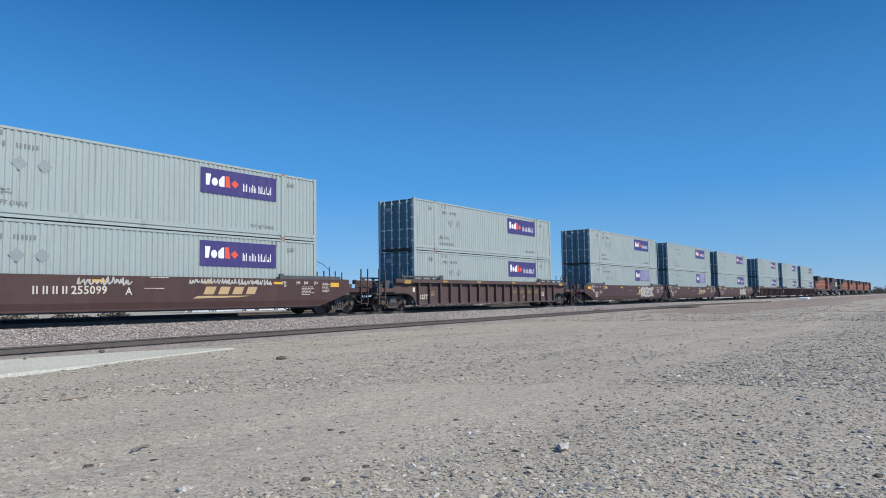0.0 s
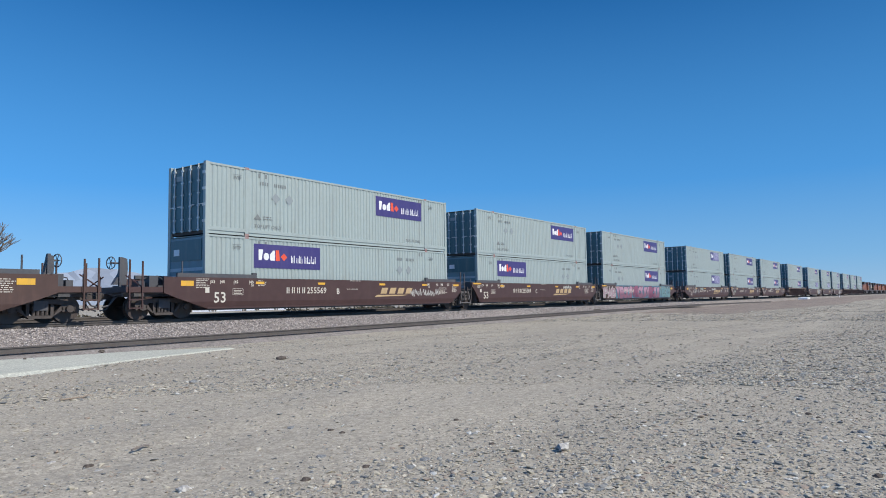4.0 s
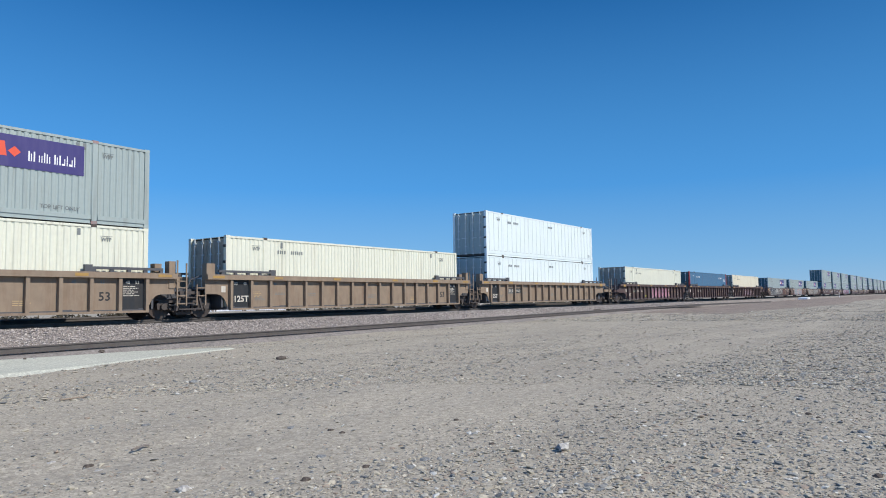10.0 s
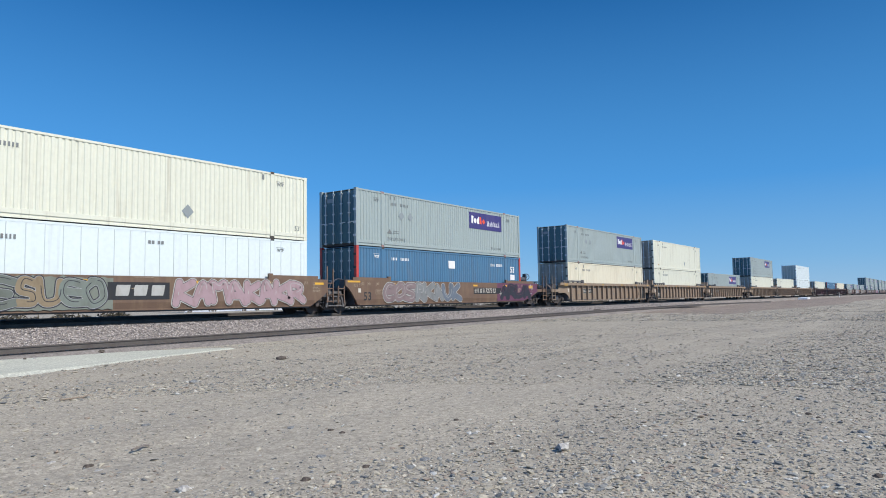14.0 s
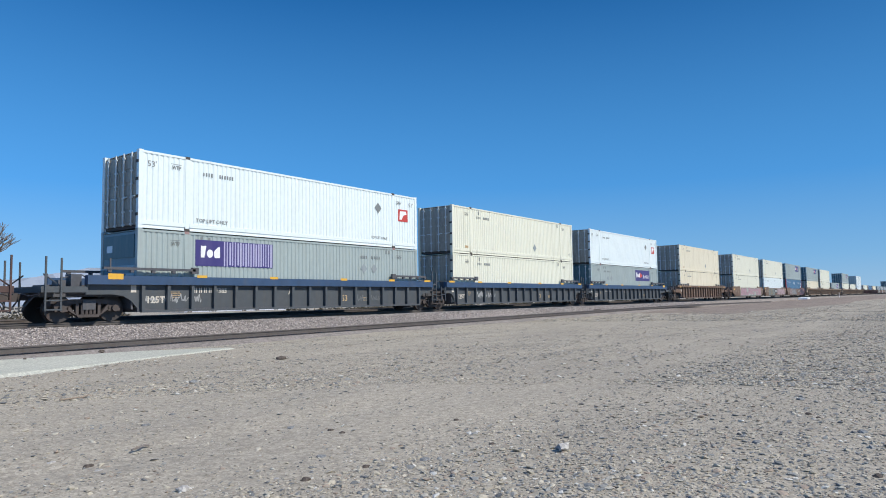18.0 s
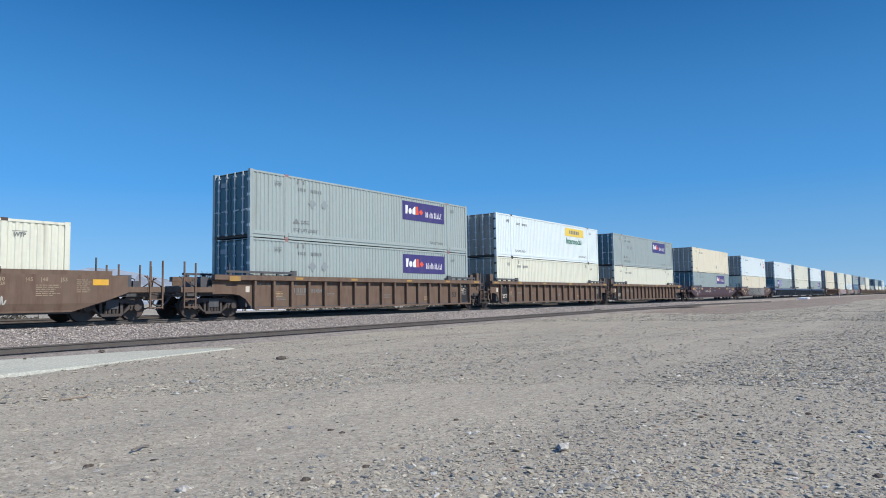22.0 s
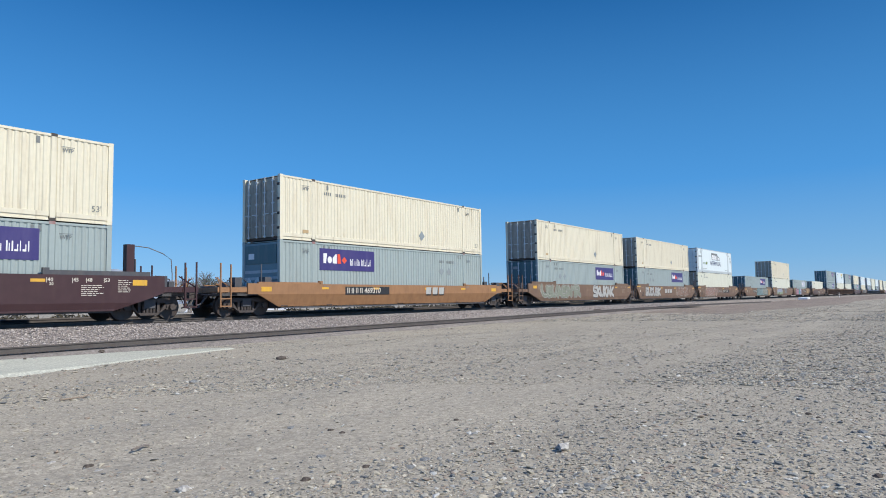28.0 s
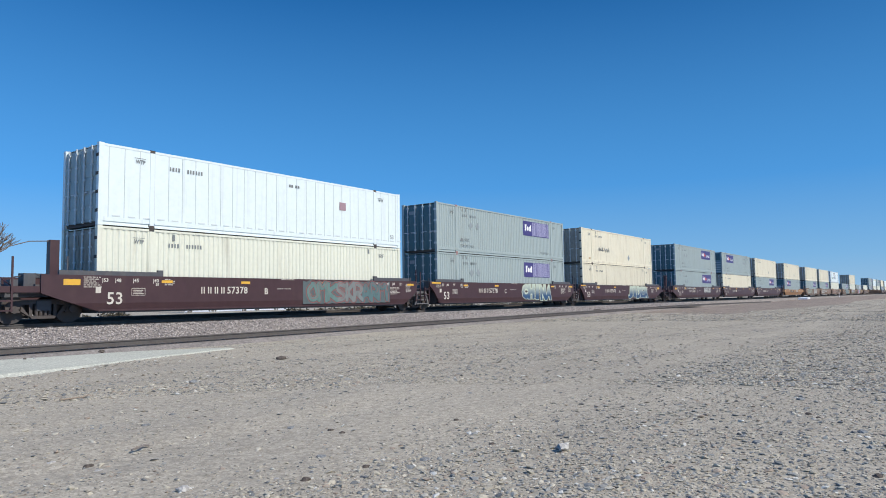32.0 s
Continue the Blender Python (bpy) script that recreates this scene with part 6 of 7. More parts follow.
        wild(car, 4, -5.5, -1.3, 0.42, 1.55, [spray(0.15, 0.17, 0.145), spray(0.27, 0.21, 0.13), spray(0.19, 0.22, 0.19)], NIGHT, 25, spray(0.20, 0.22, 0.18))
        part("number_plate_patch", Geo().box(-1.2, 1.12, -SIDE - 0.0045, -SIDE, 0.74, 1.36), BLACK_PLATE, car, "black painted patch")
        block_mark(car, -0.95, 0.66)
        wild(car, 5, 1.3, 7.6, 0.42, 1.56, [spray(0.40, 0.28, 0.30)], CHALK, 26, None, 0.08, 0.11, name="second_graffiti")
        scrawl(car, -7.0, -6.0, 0.85, 1.3, CHALK, 27, 0.02)
    elif number == 27:
        wild(car, 5, -5.2, 7.4, 0.42, 1.56, [spray(0.40, 0.25, 0.28)], SMOKE, 28, spray(0.36, 0.44, 0.38), 0.10, 0.12)
        scrawl(car, 7.6, 8.6, 0.7, 1.4, SMOKE, 29, 0.02)
    elif number == 30:
        scrawl(car, -5.7, -3.3, 0.6, 1.1, SILVER, 30, 0.03, PLATE)
        data_marks(car, 2.0, 0.8, CHALK, PLATE, 1, 0.5)
    elif number == 31:
        scrawl(car, -7.8, -5.4, 0.6, 0.95, SILVER, 31, 0.018, PLATE)
        scrawl(car, 3.2, 5.2, 0.55, 0.9, SMOKE, 32, 0.018, PLATE)
    elif number == 32:
        wild(car, 6, -5.1, 0.6, 0.42, 1.54, [spray(0.10, 0.10, 0.095), spray(0.15, 0.16, 0.14)], SILVER, 33)
        wild(car, 4, 0.7, 5.1, 0.42, 1.54, [spray(0.13, 0.13, 0.12), spray(0.20, 0.20, 0.19)], SILVER, 34, name="second_graffiti")
        scrawl(car, -6.0, -5.2, 0.5, 1.1, CHALK, 35, 0.02)
    elif number == 37:
        wild(car, 7, -8.2, -2.4, 0.44, 1.26, [spray(0.105, 0.066, 0.06)], spray(0.15, 0.115, 0.115), 36)
        scrawl(car, 4.7, 6.3, 0.55, 0.95, CHALK, 61, 0.025)
        scrawl(car, -1.2, 0.6, 0.55, 1.2, CHALK, 37, 0.025)
        scrawl(car, 0.9, 4.0, 1.1, 1.35, SILVER, 38, 0.016)
    elif number == 38:
        tags(car, "DR", -6.3, -3.6, 0.42, 1.56, [PINK], NIGHT, 39, None, 0.08, 0.11)
        wild(car, 1, -3.6, -2.2, 0.42, 1.56, [spray(0.05, 0.30, 0.31)], NIGHT, 39, None, 0.3, name="teal_graffiti")
        part("lilac_patch", Geo().prism([(-2.3, 0.44), (-1.2, 0.44), (-0.75, 0.6), (-0.65, 1.3), (-0.95, 1.54), (-2.6, 1.54), (-2.5, 1.1)], -SIDE - 0.006, -SIDE), LILAC, car, "lilac sprayed patch")
        part("star_mark", Geo().prism([(-1.55 + (0.34 if k % 2 == 0 else 0.13) * math.sin(k * math.pi / 5), 0.86 - (0.34 if k % 2 == 0 else 0.13) * math.cos(k * math.pi / 5)) for k in range(10)], -SIDE - 0.010, -SIDE - 0.005), NIGHT, car, "black sprayed star")
        scrawl(car, 0.9, 2.0, 1.2, 1.5, CHALK, 40, 0.025)
        part("tan_patch", Geo().box(5.9, 8.2, -SIDE - 0.004, -SIDE, 0.75, 1.42), spray(0.40, 0.27, 0.12), car, "tan repainted patch")
    elif number == 39:
        wild(car, 3, -5.6, -1.1, 0.42, 1.57, [fade((0.34, 0.36, 0.47), (0.25, 0.34, 0.22), 0.86, 1.04)], NIGHT, 41, None, 0.34)
        for k in range(3):
            part("maker_mark", Geo().box(-0.75 + 0.62 * k, -0.25 + 0.62 * k, -SIDE - 0.004, -SIDE, 0.72, 1.3), spray(0.21, 0.13, 0.05), car, "faded ochre block mark")
        scrawl(car, -6.3, -5.6, 0.45, 1.2, ROSE, 71, 0.03, name="pink_graffiti")
        scrawl(car, -1.0, 0.0, 0.6, 1.45, MINT, 72, 0.03, name="green_graffiti")
        wild(car, 3, 1.15, 3.2, 0.70, 1.56, [SMOKE], SILVER, 42, name="second_graffiti")
    elif number == 40:
        wild(car, 6, -1.6, 5.5, 0.44, 1.56, [spray(0.20, 0.27, 0.27), spray(0.26, 0.27, 0.23)], NIGHT, 43, spray(0.11, 0.25, 0.26), 0.09, 0.12)
        part("tan_patch", Geo().box(6.6, 7.5, -SIDE - 0.004, -SIDE, 0.5, 1.36), spray(0.42, 0.27, 0.11), car, "tan repainted patch")
    elif number == 41:
        wild(car, 5, -6.0, -0.8, 0.44, 1.54, [spray(0.30, 0.17, 0.13)], CHALK, 44, None, 0.05, 0.09)
        scrawl(car, -0.4, 1.7, 0.8, 1.4, SILVER, 45, 0.02)
    elif number == 42:
        wild(car, 4, -6.7, -2.6, 0.5, 1.5, [CHALK], NIGHT, 46, None, 0.02, 0.08)
        block_mark(car, -1.2, 0.8)
        wild(car, 4, 2.6, 6.6, 0.5, 1.5, [spray(0.25, 0.15, 0.1)], CHALK, 47, None, 0.02, 0.06, name="second_graffiti")
    elif number == 43:
        wild(car, 5, -8.0, -1.8, 0.5, 1.56, [spray(0.24, 0.26, 0.2)], CHALK, 48, None, 0.03, 0.08)
        wild(car, 4, 0.8, 5.0, 0.5, 1.56, [CHALK], NIGHT, 49, None, 0.02, 0.08, name="second_graffiti")
    elif number == 44:
        block_mark(car, 1.95, 0.6)
    elif number == 47:
        scrawl(car, -4.9, -1.9, 1.25, 1.52, CHALK, 50, 0.028)
        wild(car, 5, 1.6, 4.4, 0.85, 1.54, [CHALK], NIGHT, 51, None, 0.02, 0.07)
    elif number == 48:
        tags(car, "JIDER", 1.0, 6.1, 0.44, 1.56, [BLUEFADE], spray(0.55, 0.60, 0.46), 52, None, 0.07, 0.15)
    elif number == 49:
        tags(car, "CHINA", 1.15, 5.4, 0.44, 1.56, [BLUEFADE], spray(0.55, 0.60, 0.46), 53, None, 0.08, 0.17)
    elif number == 50:
        wild(car, 6, 1.3, 6.6, 0.46, 1.54, [spray(0.13, 0.22, 0.20), spray(0.20, 0.22, 0.21), spray(0.10, 0.17, 0.17)], spray(0.32, 0.11, 0.10), 54, spray(0.10, 0.13, 0.13), 0.05, 0.11)
    low, high = add_unit(place, car, upper, lower)
    if number == 50:
        part("faded_label", Geo().box(3.55, 3.98, -HALF - 0.006, -HALF - 0.001, 1.62, 2.0), MAUVE, high, "faded pink label")
    if number == 48:
        scrawl(high, -4.7, -2.3, 1.05, 1.5, SMOKE, 60, 0.025, HALF - 0.012)


# ---- locomotives ----
LOCO_ORANGE = material("orange_locomotive_paint", (0.27, 0.10, 0.06), 0.5, dirt=(0.14, 0.07, 0.05), wear=0.5, bump=0)
LOCO_DARK = material("dark_locomotive_paint", (0.05, 0.035, 0.03), 0.5, wear=0.3, bump=0)
GLASS = material("dark_glass", (0.02, 0.03, 0.035), 0.1, wear=0.0, bump=0)


def locomotive(hood_mat):
    lo = tagged(new("locomotive"), "orange and black diesel locomotive at the head of the train" if hood_mat is LOCO_ORANGE else "dark diesel locomotive with a pale panel", "locomotive", "locomotives of the train")
    part("underframe", Geo().box(-10.9, 10.9, -1.5, 1.5, 1.25, 1.62), LOCO_DARK, lo)
    part("fuel_tank", Geo().prism([(-3.2, 0.45), (3.2, 0.45), (3.6, 0.8), (3.6, 1.25), (-3.6, 1.25), (-3.6, 0.8)], -1.4, 1.4), LOCO_DARK, lo)
    hood = part("hood", Geo().box(-9.6, 6.3, -0.95, 0.95, 1.62, 3.75), hood_mat, lo)
    for i in range(9):
        x = -9.0 + i * 1.65
        part("hood_door", Geo().box(x, x + 1.45, -0.97, -0.95, 1.75, 3.3), hood_mat, hood)
    part("roof", Geo().prism([(-9.6, 3.75), (6.3, 3.75), (6.3, 4.2), (5.6, 4.4), (-4.8, 4.4), (-9.6, 4.3)], -0.9, 0.9), LOCO_DARK, lo)
    part("radiator", Geo().prism([(-9.5, 3.55), (-5.6, 3.55), (-5.3, 3.9), (-5.3, 4.55), (-9.5, 4.55)], -1.5, 1.5), LOCO_DARK, lo, "dark overhanging radiator")
    part("exhaust_stack", Geo().box(-2.4, -1.4, -0.5, 0.5, 4.4, 4.65), LOCO_DARK, lo)
    cab = part("cab", Geo().prism([(6.3, 1.62), (9.2, 1.62), (9.2, 3.3), (8.9, 4.35), (8.6, 4.5), (6.3, 4.5)], -1.5, 1.5), hood_mat, lo)
    part("cab_window", Geo().box(6.7, 7.5, -1.52, -1.49, 3.3, 4.0), GLASS, cab)
    part("cab_window", Geo().box(7.7, 8.5, -1.52, -1.49, 3.3, 4.0), GLASS, cab)
    part("nose", Geo().prism([(9.2, 1.62), (10.7, 1.62), (10.5, 3.0), (9.2, 3.25)], -0.95, 0.95), hood_mat, lo)
    part("handrail", Geo().tube([(-10.7, -1.45, 1.6), (-10.7, -1.45, 2.65), (6.2, -1.45, 2.65), (6.2, -1.45, 1.6)], 0.025, 5), YELLOW, lo)
    part("end_steps", Geo().box(-11.0, -10.5, -1.5, -0.9, 0.4, 1.25), LOCO_DARK, lo)
    part("coupler", Geo().box(-11.3, -10.9, -0.15, 0.15, 0.7, 1.0), BOGIE, lo)
    if hood_mat is not LOCO_ORANGE:
        part("pale_panel", Geo().box(1.5, 4.6, -0.985, -0.97, 2.3, 3.6), CHALK, hood, "pale panel")
    for x in (-6.9, 6.9):
        bg = part("bogie", Geo().prism([(x - 2.5, 0.5), (x - 0.6, 0.35), (x + 0.6, 0.35), (x + 2.5, 0.5), (x + 2.5, 0.95), (x - 2.5, 0.95)], -1.1, 1.1), UNDER, lo)
        for k in (-1.95, 0, 1.95):
            g = Geo()
            for s in (-1, 1):
                g.tube([(x + k, s * 0.69, 0.52), (x + k, s * 0.83, 0.52)], 0.52, 20)
            part("wheelset", g.tube([(x + k, -0.7, 0.52), (x + k, 0.7, 0.52)], 0.09, 8), WHEEL, bg)
    return lo


ORANGE_LOCO = DARK_LOCO = None
for i in range(6):
    if i == 1:
        ob = locomotive(LOCO_DARK)
    elif ORANGE_LOCO is None:
        ob = ORANGE_LOCO = locomotive(LOCO_ORANGE)
    else:
        ob = copy_thing(ORANGE_LOCO, Matrix())
    ROLLING.append((ob, 162.5 + 11.75 + 11.35 + i * 24.2, 0.0))

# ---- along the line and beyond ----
# Rock of the far hills: the blue haze of distance is put into its colour.
HAZE_TINT = mix_ground("hazy_rock", ((0.23, 0.27, 0.34), (0.27, 0.31, 0.37), (0.20, 0.24, 0.31)), 0.01, 0.0, 0.02)
TWIG = material("bare_twigs", (0.20, 0.175, 0.155), 0.9, wear=0.4, bump=0)
OLIVE = material("olive_desert_leaves", (0.085, 0.095, 0.055), 0.9, dirt=(0.13, 0.12, 0.08), wear=0.5, bump=0)
SCRUB = material("dusty_scrub_leaves", (0.10, 0.085, 0.058), 0.9, dirt=(0.13, 0.11, 0.075), wear=0.5, bump=0)
DARK_ROCK = mix_ground("dark_rock", ((0.09, 0.075, 0.065), (0.15, 0.125, 0.105), (0.05, 0.045, 0.04)), 6.0, 0.6, 30)
PALE_ROCK = mix_ground("pale_rock", ((0.42, 0.40, 0.37), (0.52, 0.50, 0.46), (0.3, 0.28, 0.26)), 6.0, 0.5, 30)
DRY_WOOD = material("dry_grey_wood", (0.30, 0.24, 0.18), 0.85, wear=0.5, grain=20)


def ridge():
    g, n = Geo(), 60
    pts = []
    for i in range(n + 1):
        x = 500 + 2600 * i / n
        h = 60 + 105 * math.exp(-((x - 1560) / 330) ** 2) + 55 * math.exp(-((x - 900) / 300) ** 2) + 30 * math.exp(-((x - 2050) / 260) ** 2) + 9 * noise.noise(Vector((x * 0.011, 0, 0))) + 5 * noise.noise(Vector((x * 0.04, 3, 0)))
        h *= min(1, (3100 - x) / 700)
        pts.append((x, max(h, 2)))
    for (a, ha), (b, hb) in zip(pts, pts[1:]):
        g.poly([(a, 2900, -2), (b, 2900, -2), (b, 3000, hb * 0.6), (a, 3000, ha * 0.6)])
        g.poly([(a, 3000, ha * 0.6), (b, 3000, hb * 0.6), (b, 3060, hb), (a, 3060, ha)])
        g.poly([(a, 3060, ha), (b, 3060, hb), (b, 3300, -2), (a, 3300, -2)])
    tagged(new("hills", g.mesh("hills", HAZE_TINT)), "low desert hills on the horizon with haze painted into their colour", "hills", kind="structure")


def bare_tree(x, y, height, seed, name="bare_tree", label="leafless desert tree with fine grey twigs"):
    rnd = random.Random(seed)
    tree = tagged(new(name), label, "tree" if name == "bare_tree" else "shrub", "bare trees beyond the line")
    tree.location = (x, y, 0)
    trunk, twigs = Geo(), Geo()

    def grow(p, way, length, r, level):
        q = p + way * length
        bend = p + way * length * 0.5 + Vector((rnd.uniform(-1, 1), rnd.uniform(-1, 1), 0)) * length * 0.08
        (trunk if level < 2 else twigs).tube([p, bend, q], r, 5 if level < 2 else 3)
        if level >= 4:
            return
        for _ in range((4, 4, 4, 3)[level]):
            w = (way + Vector((rnd.uniform(-1, 1), rnd.uniform(-1, 1), rnd.uniform(-0.15, 0.8))) * 0.8).normalized()
            grow(p + (q - p) * rnd.uniform(0.55, 1.0), w, length * rnd.uniform(0.55, 0.78), r * 0.55, level + 1)
    for k in range(1 if name == "bare_tree" else 3):
        lean = Vector((rnd.uniform(-0.3, 0.3), rnd.uniform(-0.3, 0.3), 1)).normalized()
        grow(Vector((0.3 * k, 0, -0.1)), lean, height * 0.36, height * 0.02, 0)
    part("trunk", trunk, TWIG, tree)
    part("twigs", twigs, TWIG, tree)
    if name != "bare_tree":
        rng = np.random.default_rng(seed)
        p = np.clip(rng.normal(size=(1500, 3)), -1.5, 1.5) * (height * 0.21, height * 0.21, height * 0.16) + (0.3, 0, height * 0.55)
        v = np.stack([p] + [p + np.clip(rng.normal(size=(1500, 3)), -1.3, 1.3) * height * 0.017 for _ in range(2)], 1).reshape(-1, 3)
        g = Geo()
        g.v, g.f = [tuple(q) for q in v.tolist()], [tuple(range(3 * i, 3 * i + 3)) for i in range(1500)]
        tagged(part("leaves", g, OLIVE, tree, "sparse small olive leaves"), kind="stuff")
    return tree


def leaf_clumps(name, spots, mat, label, category, seed):
    """Low growth in one mesh: many small leaves round each spot (x, y, z, width, height)."""
    rng = np.random.default_rng(seed)
    c = np.repeat(np.array(spots), 260, axis=0)
    n = len(c)
    d = rng.normal(size=(n, 3))
    d /= np.linalg.norm(d, axis=1)[:, None]
    d *= rng.uniform(0.3, 1, (n, 1)) ** 0.5
    p = np.stack([c[:, 0] + d[:, 0] * c[:, 3], c[:, 1] + d[:, 1] * c[:, 3], c[:, 2] + np.abs(d[:, 2]) * c[:, 4]], -1)
    size = c[:, 3] * rng.uniform(0.07, 0.16, n)
    a, b = rng.normal(size=(n, 3)), rng.normal(size=(n, 3))
    v = np.stack([p, p + a * size[:, None], p + b * size[:, None]], 1).reshape(-1, 3)
    me = bpy.data.meshes.new(name)
    me.from_pydata(v.tolist(), [], np.arange(3 * n).reshape(-1, 3).tolist())
    me.materials.append(mat)
    tagged(new(name, me), label, category, kind="stuff")


def rock(x, y, z, size, mat, seed, label, name="rock", flat=0.6):
    bm = bmesh.new()
    bmesh.ops.create_icosphere(bm, subdivisions=2, radius=1)
    for v in bm.verts:
        k = 1 + 0.35 * noise.noise(v.co * 1.3 + Vector((seed, 0, 0))) + 0.15 * noise.noise(v.co * 3.5 + Vector((0, seed, 0)))
        v.co = Vector((v.co.x * 1.3, v.co.y, v.co.z * flat)) * k * size
    me = bpy.data.meshes.new(name)
    bm.to_mesh(me)
    bm.free()
    me.polygons.foreach_set("use_smooth", [False] * len(me.polygons))
    me.materials.append(mat)
    ob = tagged(new(name, me), label, "rock", "loose stones on the gravel")
    ob.location = (x, y, z + size * flat * 0.55)
    return ob


def stick(x, y, length, turn, mat, label):
    g, rnd = Geo(), random.Random(int(x * 10))
    pts = [(length * (i / 5 - 0.5), rnd.uniform(-0.02, 0.02), 0.02 + rnd.uniform(0, 0.015)) for i in range(6)]
    g.tube(pts, 0.011, 6).tube([pts[3], (pts[3][0] + 0.09, 0.07, 0.03)], 0.006, 5)
    ob = tagged(new("stick", g.mesh("stick", mat)), label, "stick")
    ob.location, ob.rotation_euler = (x, y, swell(x, y)), (0, 0, radians(turn))


def mound():
    """A long low spread of brown spoil beside the line."""
    g, n, m = Geo(), 90, 14
    for i in range(n + 1):
        for j in range(m + 1):
            u, v = i / n * 2 - 1, j / m * 2 - 1
            h = max(0, 1 - u ** 4) * max(0, 1 - v * v)
            x, y = 196 + 150 * u, 16.3 + 5.5 * v + 0.8 * math.sin(i * 0.3)
            rise = 0.46 * min(1, (x - 46) / 60) ** 0.6 if x > 46 else 0
            g.v.append((x, y, rise * h ** 0.7 * (1 + 0.3 * noise.noise(Vector((x * 0.2, y * 0.7, 0))) + 0.15 * noise.noise(Vector((x * 0.9, y * 1.5, 4)))) - 0.03))
    g.f += [(i * (m + 1) + j, (i + 1) * (m + 1) + j, (i + 1) * (m + 1) + j + 1, i * (m + 1) + j + 1) for i in range(n) for j in range(m)]
    spoil = mix_ground("brown_spoil", ((0.25, 0.205, 0.175), (0.32, 0.27, 0.225), (0.15, 0.125, 0.11)), 0.9, 0.9, 18)
    tagged(new("ballast_mound", g.mesh("ballast_mound", spoil, True)), "long low mound of brown spoil beside the line", "mound", kind="structure")


ridge()
mound()
for x, y, h, seed in ((26.9, 74.0, 12.5, 1), (60.5, 92.0, 7.8, 2), (66.5, 96.0, 7.6, 3), (20.0, 88.0, 9.0, 8)):
    bare_tree(x, y, h, seed)
for x, y, h, seed in ((59.0, 90.5, 5.6, 4), (63.8, 91.5, 6.3, 5), (68.4, 90.0, 5.5, 6), (72.4, 92.0, 6.1, 7), (75.6, 91.0, 5.0, 12)):
    bare_tree(x, y, h, seed, "bare_shrub", "grey desert shrub with dense twigs and sparse olive leaves")
rng = np.random.default_rng(3)
leaf_clumps("scrub", [(x, 41 + rng.uniform(0, 6), -0.1, rng.uniform(0.6, 1.2), rng.uniform(0.75, 1.05)) for x in np.arange(8, 150, 0.42) if not 24.5 < x < 40.5], SCRUB, "low dusty desert scrub along the far side of the line", "scrub", 8)
leaf_clumps("far_woods", [(x, rng.uniform(30, 170), -0.5, rng.uniform(3, 6), rng.uniform(5, 11)) for x in np.arange(900, 1900, 7)], SCRUB, "dark distant trees on the horizon", "trees", 9)
g = Geo().poly([(58, 90, 0.03), (78.5, 90, 0.03), (153, 175, 0.03), (114, 175, 0.03)])
tagged(new("pale_lot", g.mesh("pale_lot", mix_ground("bleached_lot", ((0.84, 0.84, 0.82), (0.88, 0.88, 0.86), (0.76, 0.75, 0.73)), 0.3, 0.1, 4))), "bleached pale lot far beyond the line", "pavement", kind="structure")

rock(10.75, 12.7, 0.0, 0.10, DARK_ROCK, 1, "dark angular rock lying on the gravel", flat=0.5)
rock(9.5, 18.6, 0.06, 0.06, DARK_ROCK, 2, "small dark stone lying on the concrete pad", flat=0.8)
rock(7.43, 18.23, 0.05, 0.03, DARK_ROCK, 7, "small dark stone lying on the concrete pad", flat=0.7)
rock(7.6, 18.1, 0.05, 0.028, PALE_ROCK, 8, "small brown stone lying on the concrete pad", flat=0.7)
rock(2.92, 4.51, 0.0, 0.045, PALE_ROCK, 3, "pale stone lying on the gravel", flat=0.5)
rock(5.6, 2.82, 0.0, 0.055, PALE_ROCK, 4, "pale tan stone lying on the gravel", flat=0.6)
rock(8.35, 1.21, -0.02, 0.035, PALE_ROCK, 5, "grey stone among loose gravel", flat=0.6)
rock(50.0, 21.9, 0.12, 0.36, DARK_ROCK, 6, "dark lump of rubble beside the siding rail", flat=0.5)
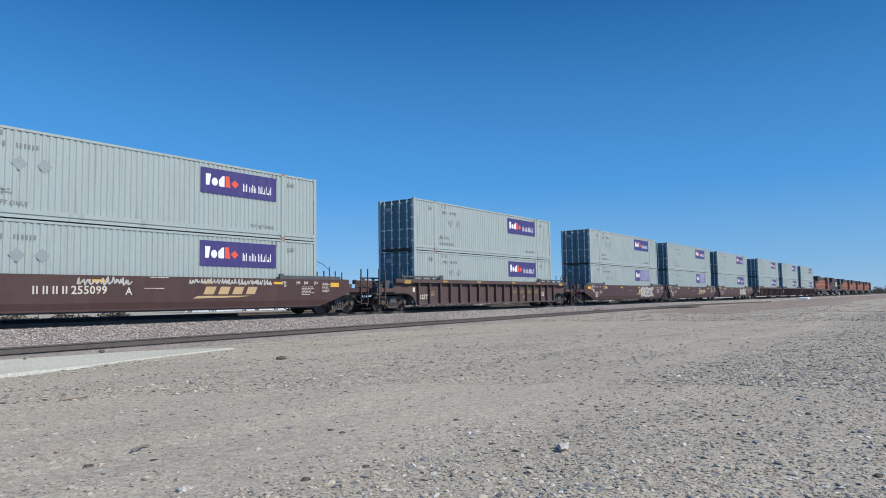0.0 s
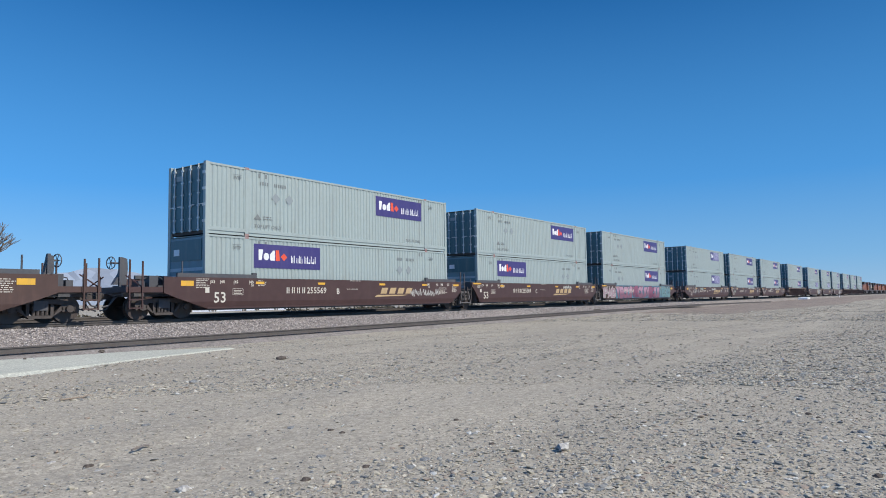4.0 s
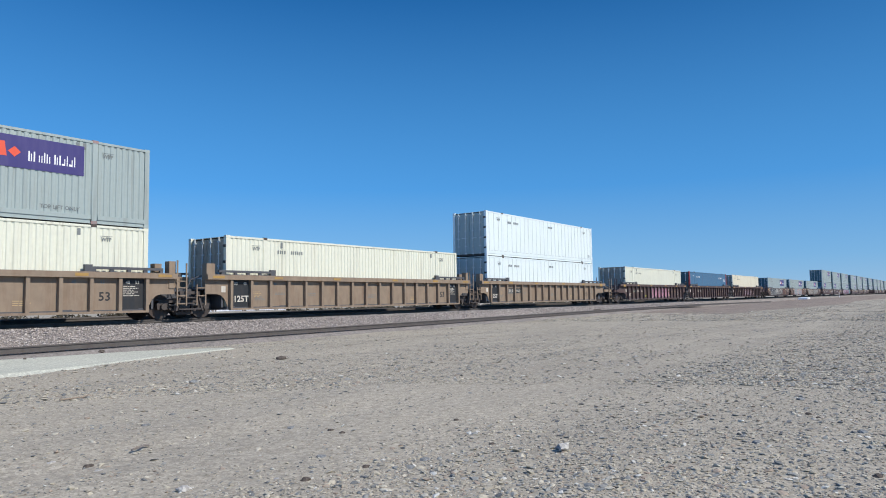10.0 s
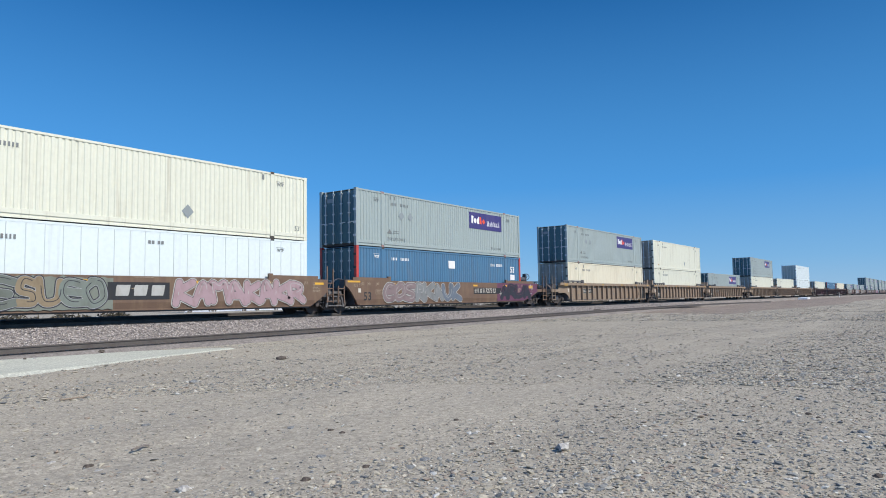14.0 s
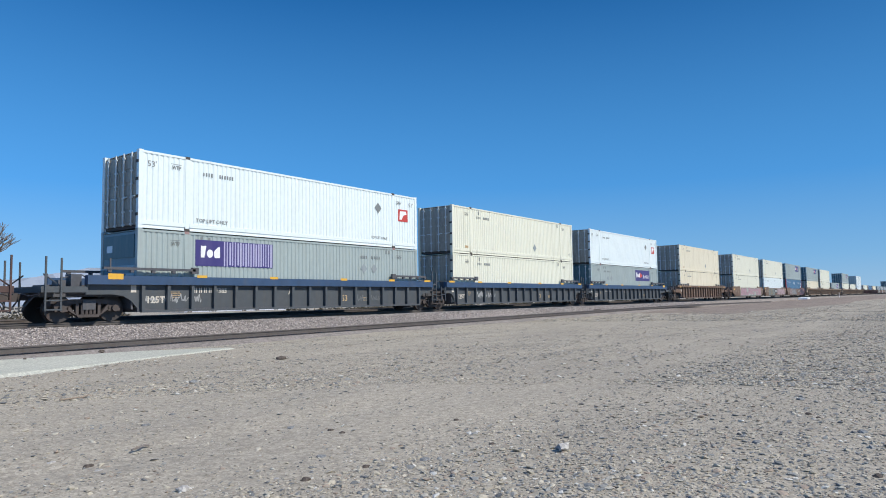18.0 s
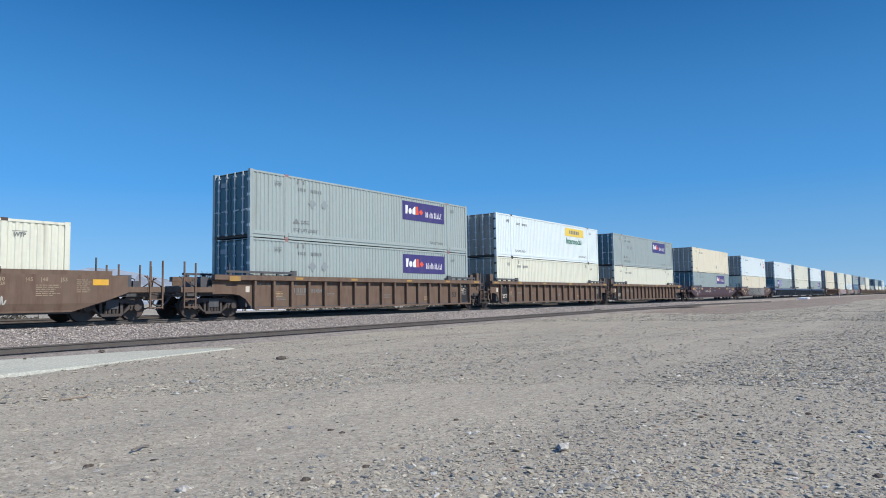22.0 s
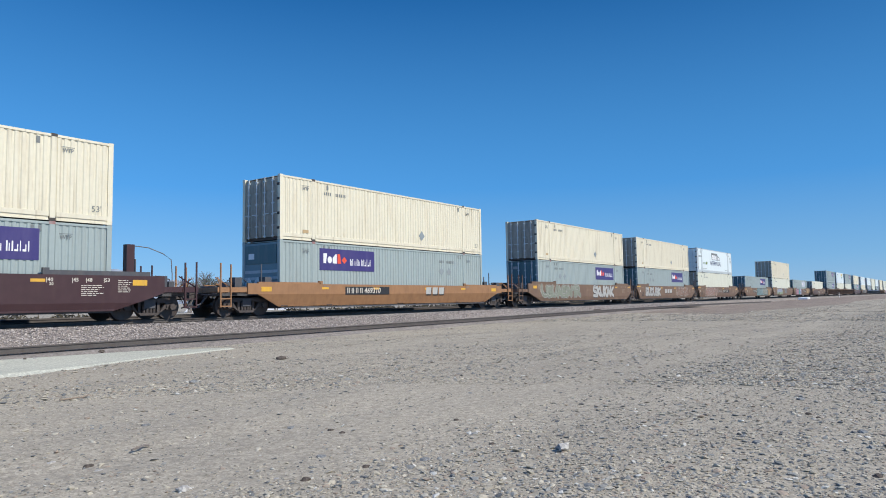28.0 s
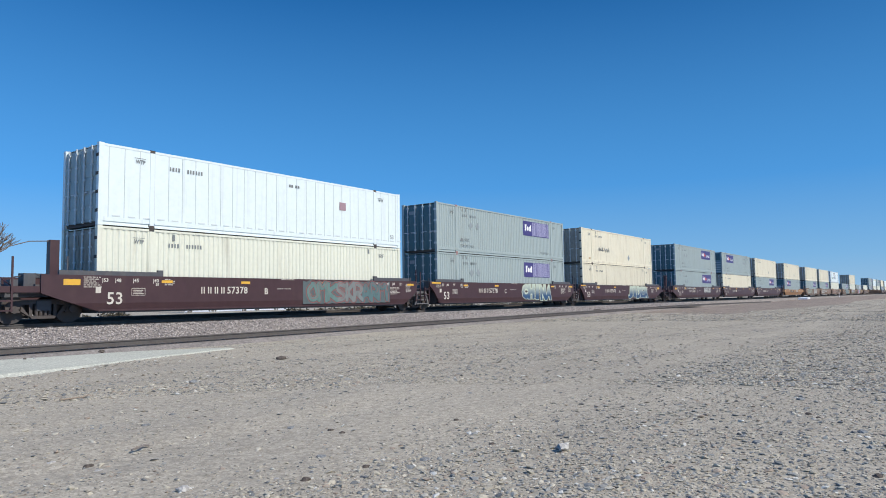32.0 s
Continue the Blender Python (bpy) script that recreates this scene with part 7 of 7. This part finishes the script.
GREY_ROCK = mix_ground("blue_grey_rock", ((0.20, 0.21, 0.21), (0.28, 0.285, 0.28), (0.13, 0.135, 0.135)), 6.0, 0.5, 40)
for k, (x, y, size) in enumerate(((4.15, 7.14, 0.042), (4.83, 7.7, 0.036), (7.04, 10.62, 0.07), (4.63, 3.63, 0.04), (4.25, 4.49, 0.04), (6.89, 1.48, 0.045), (7.89, 0.72, 0.05), (9.7, 1.54, 0.05))):
    rock(x, y, swell(x, y) - 0.012, size, GREY_ROCK, 20 + k, "blue-grey broken stone lying on the gravel", flat=0.5)
for k, (x, y, size) in enumerate(((2.98, 6.02, 0.036), (5.13, 5.27, 0.032), (5.1, 5.08, 0.03), (3.6, 3.97, 0.036), (4.18, 3.89, 0.03), (6.35, 4.52, 0.032), (5.5, 3.51, 0.028), (8.62, 1.3, 0.034), (8.45, 1.18, 0.026), (6.12, 0.48, 0.036))):
    rock(x, y, swell(x, y) - 0.01, size, DARK_ROCK, 40 + k, "dark brown broken stone lying on the gravel", flat=0.6)
for k, (x, y, size) in enumerate(((2.82, 6.34, 0.03), (2.96, 5.8, 0.032), (4.28, 2.98, 0.026), (3.53, 4.22, 0.022))):
    rock(x, y, swell(x, y) - 0.008, size, PALE_ROCK, 60 + k, "pale flat stone lying on the gravel", flat=0.4)
stick(4.75, 10.05, 0.42, 10, DRY_WOOD, "dry splintered stick lying on the gravel")
stick(3.54, 6.18, 0.24, 25, TWIG, "dark weathered stick lying on the gravel")
board = tagged(new("board", Geo().prism([(-1.5, 0.0), (1.5, 0.05), (1.5, 0.38), (-1.4, 0.3)], -0.7, 0.7).mesh("board", WHITE)), "pale discarded slab lying beside the line", "slab")
board.location = (128.0, 19.0, 0.38)
post = tagged(new("marker_post", Geo().tube([(0, 0, -0.1), (0, 0, 1.5)], 0.05, 8).mesh("marker_post", WHITE)), "thin white marker post beside the line", "post")
post.location = (168.0, 18.2, 0.0)


def motions():
    for ob, x, z in ROLLING:
        walk(ob, [(2.0 * i, pose(s + x, TRACK, RAIL + z)) for i, s in enumerate(GONE)])


motions()
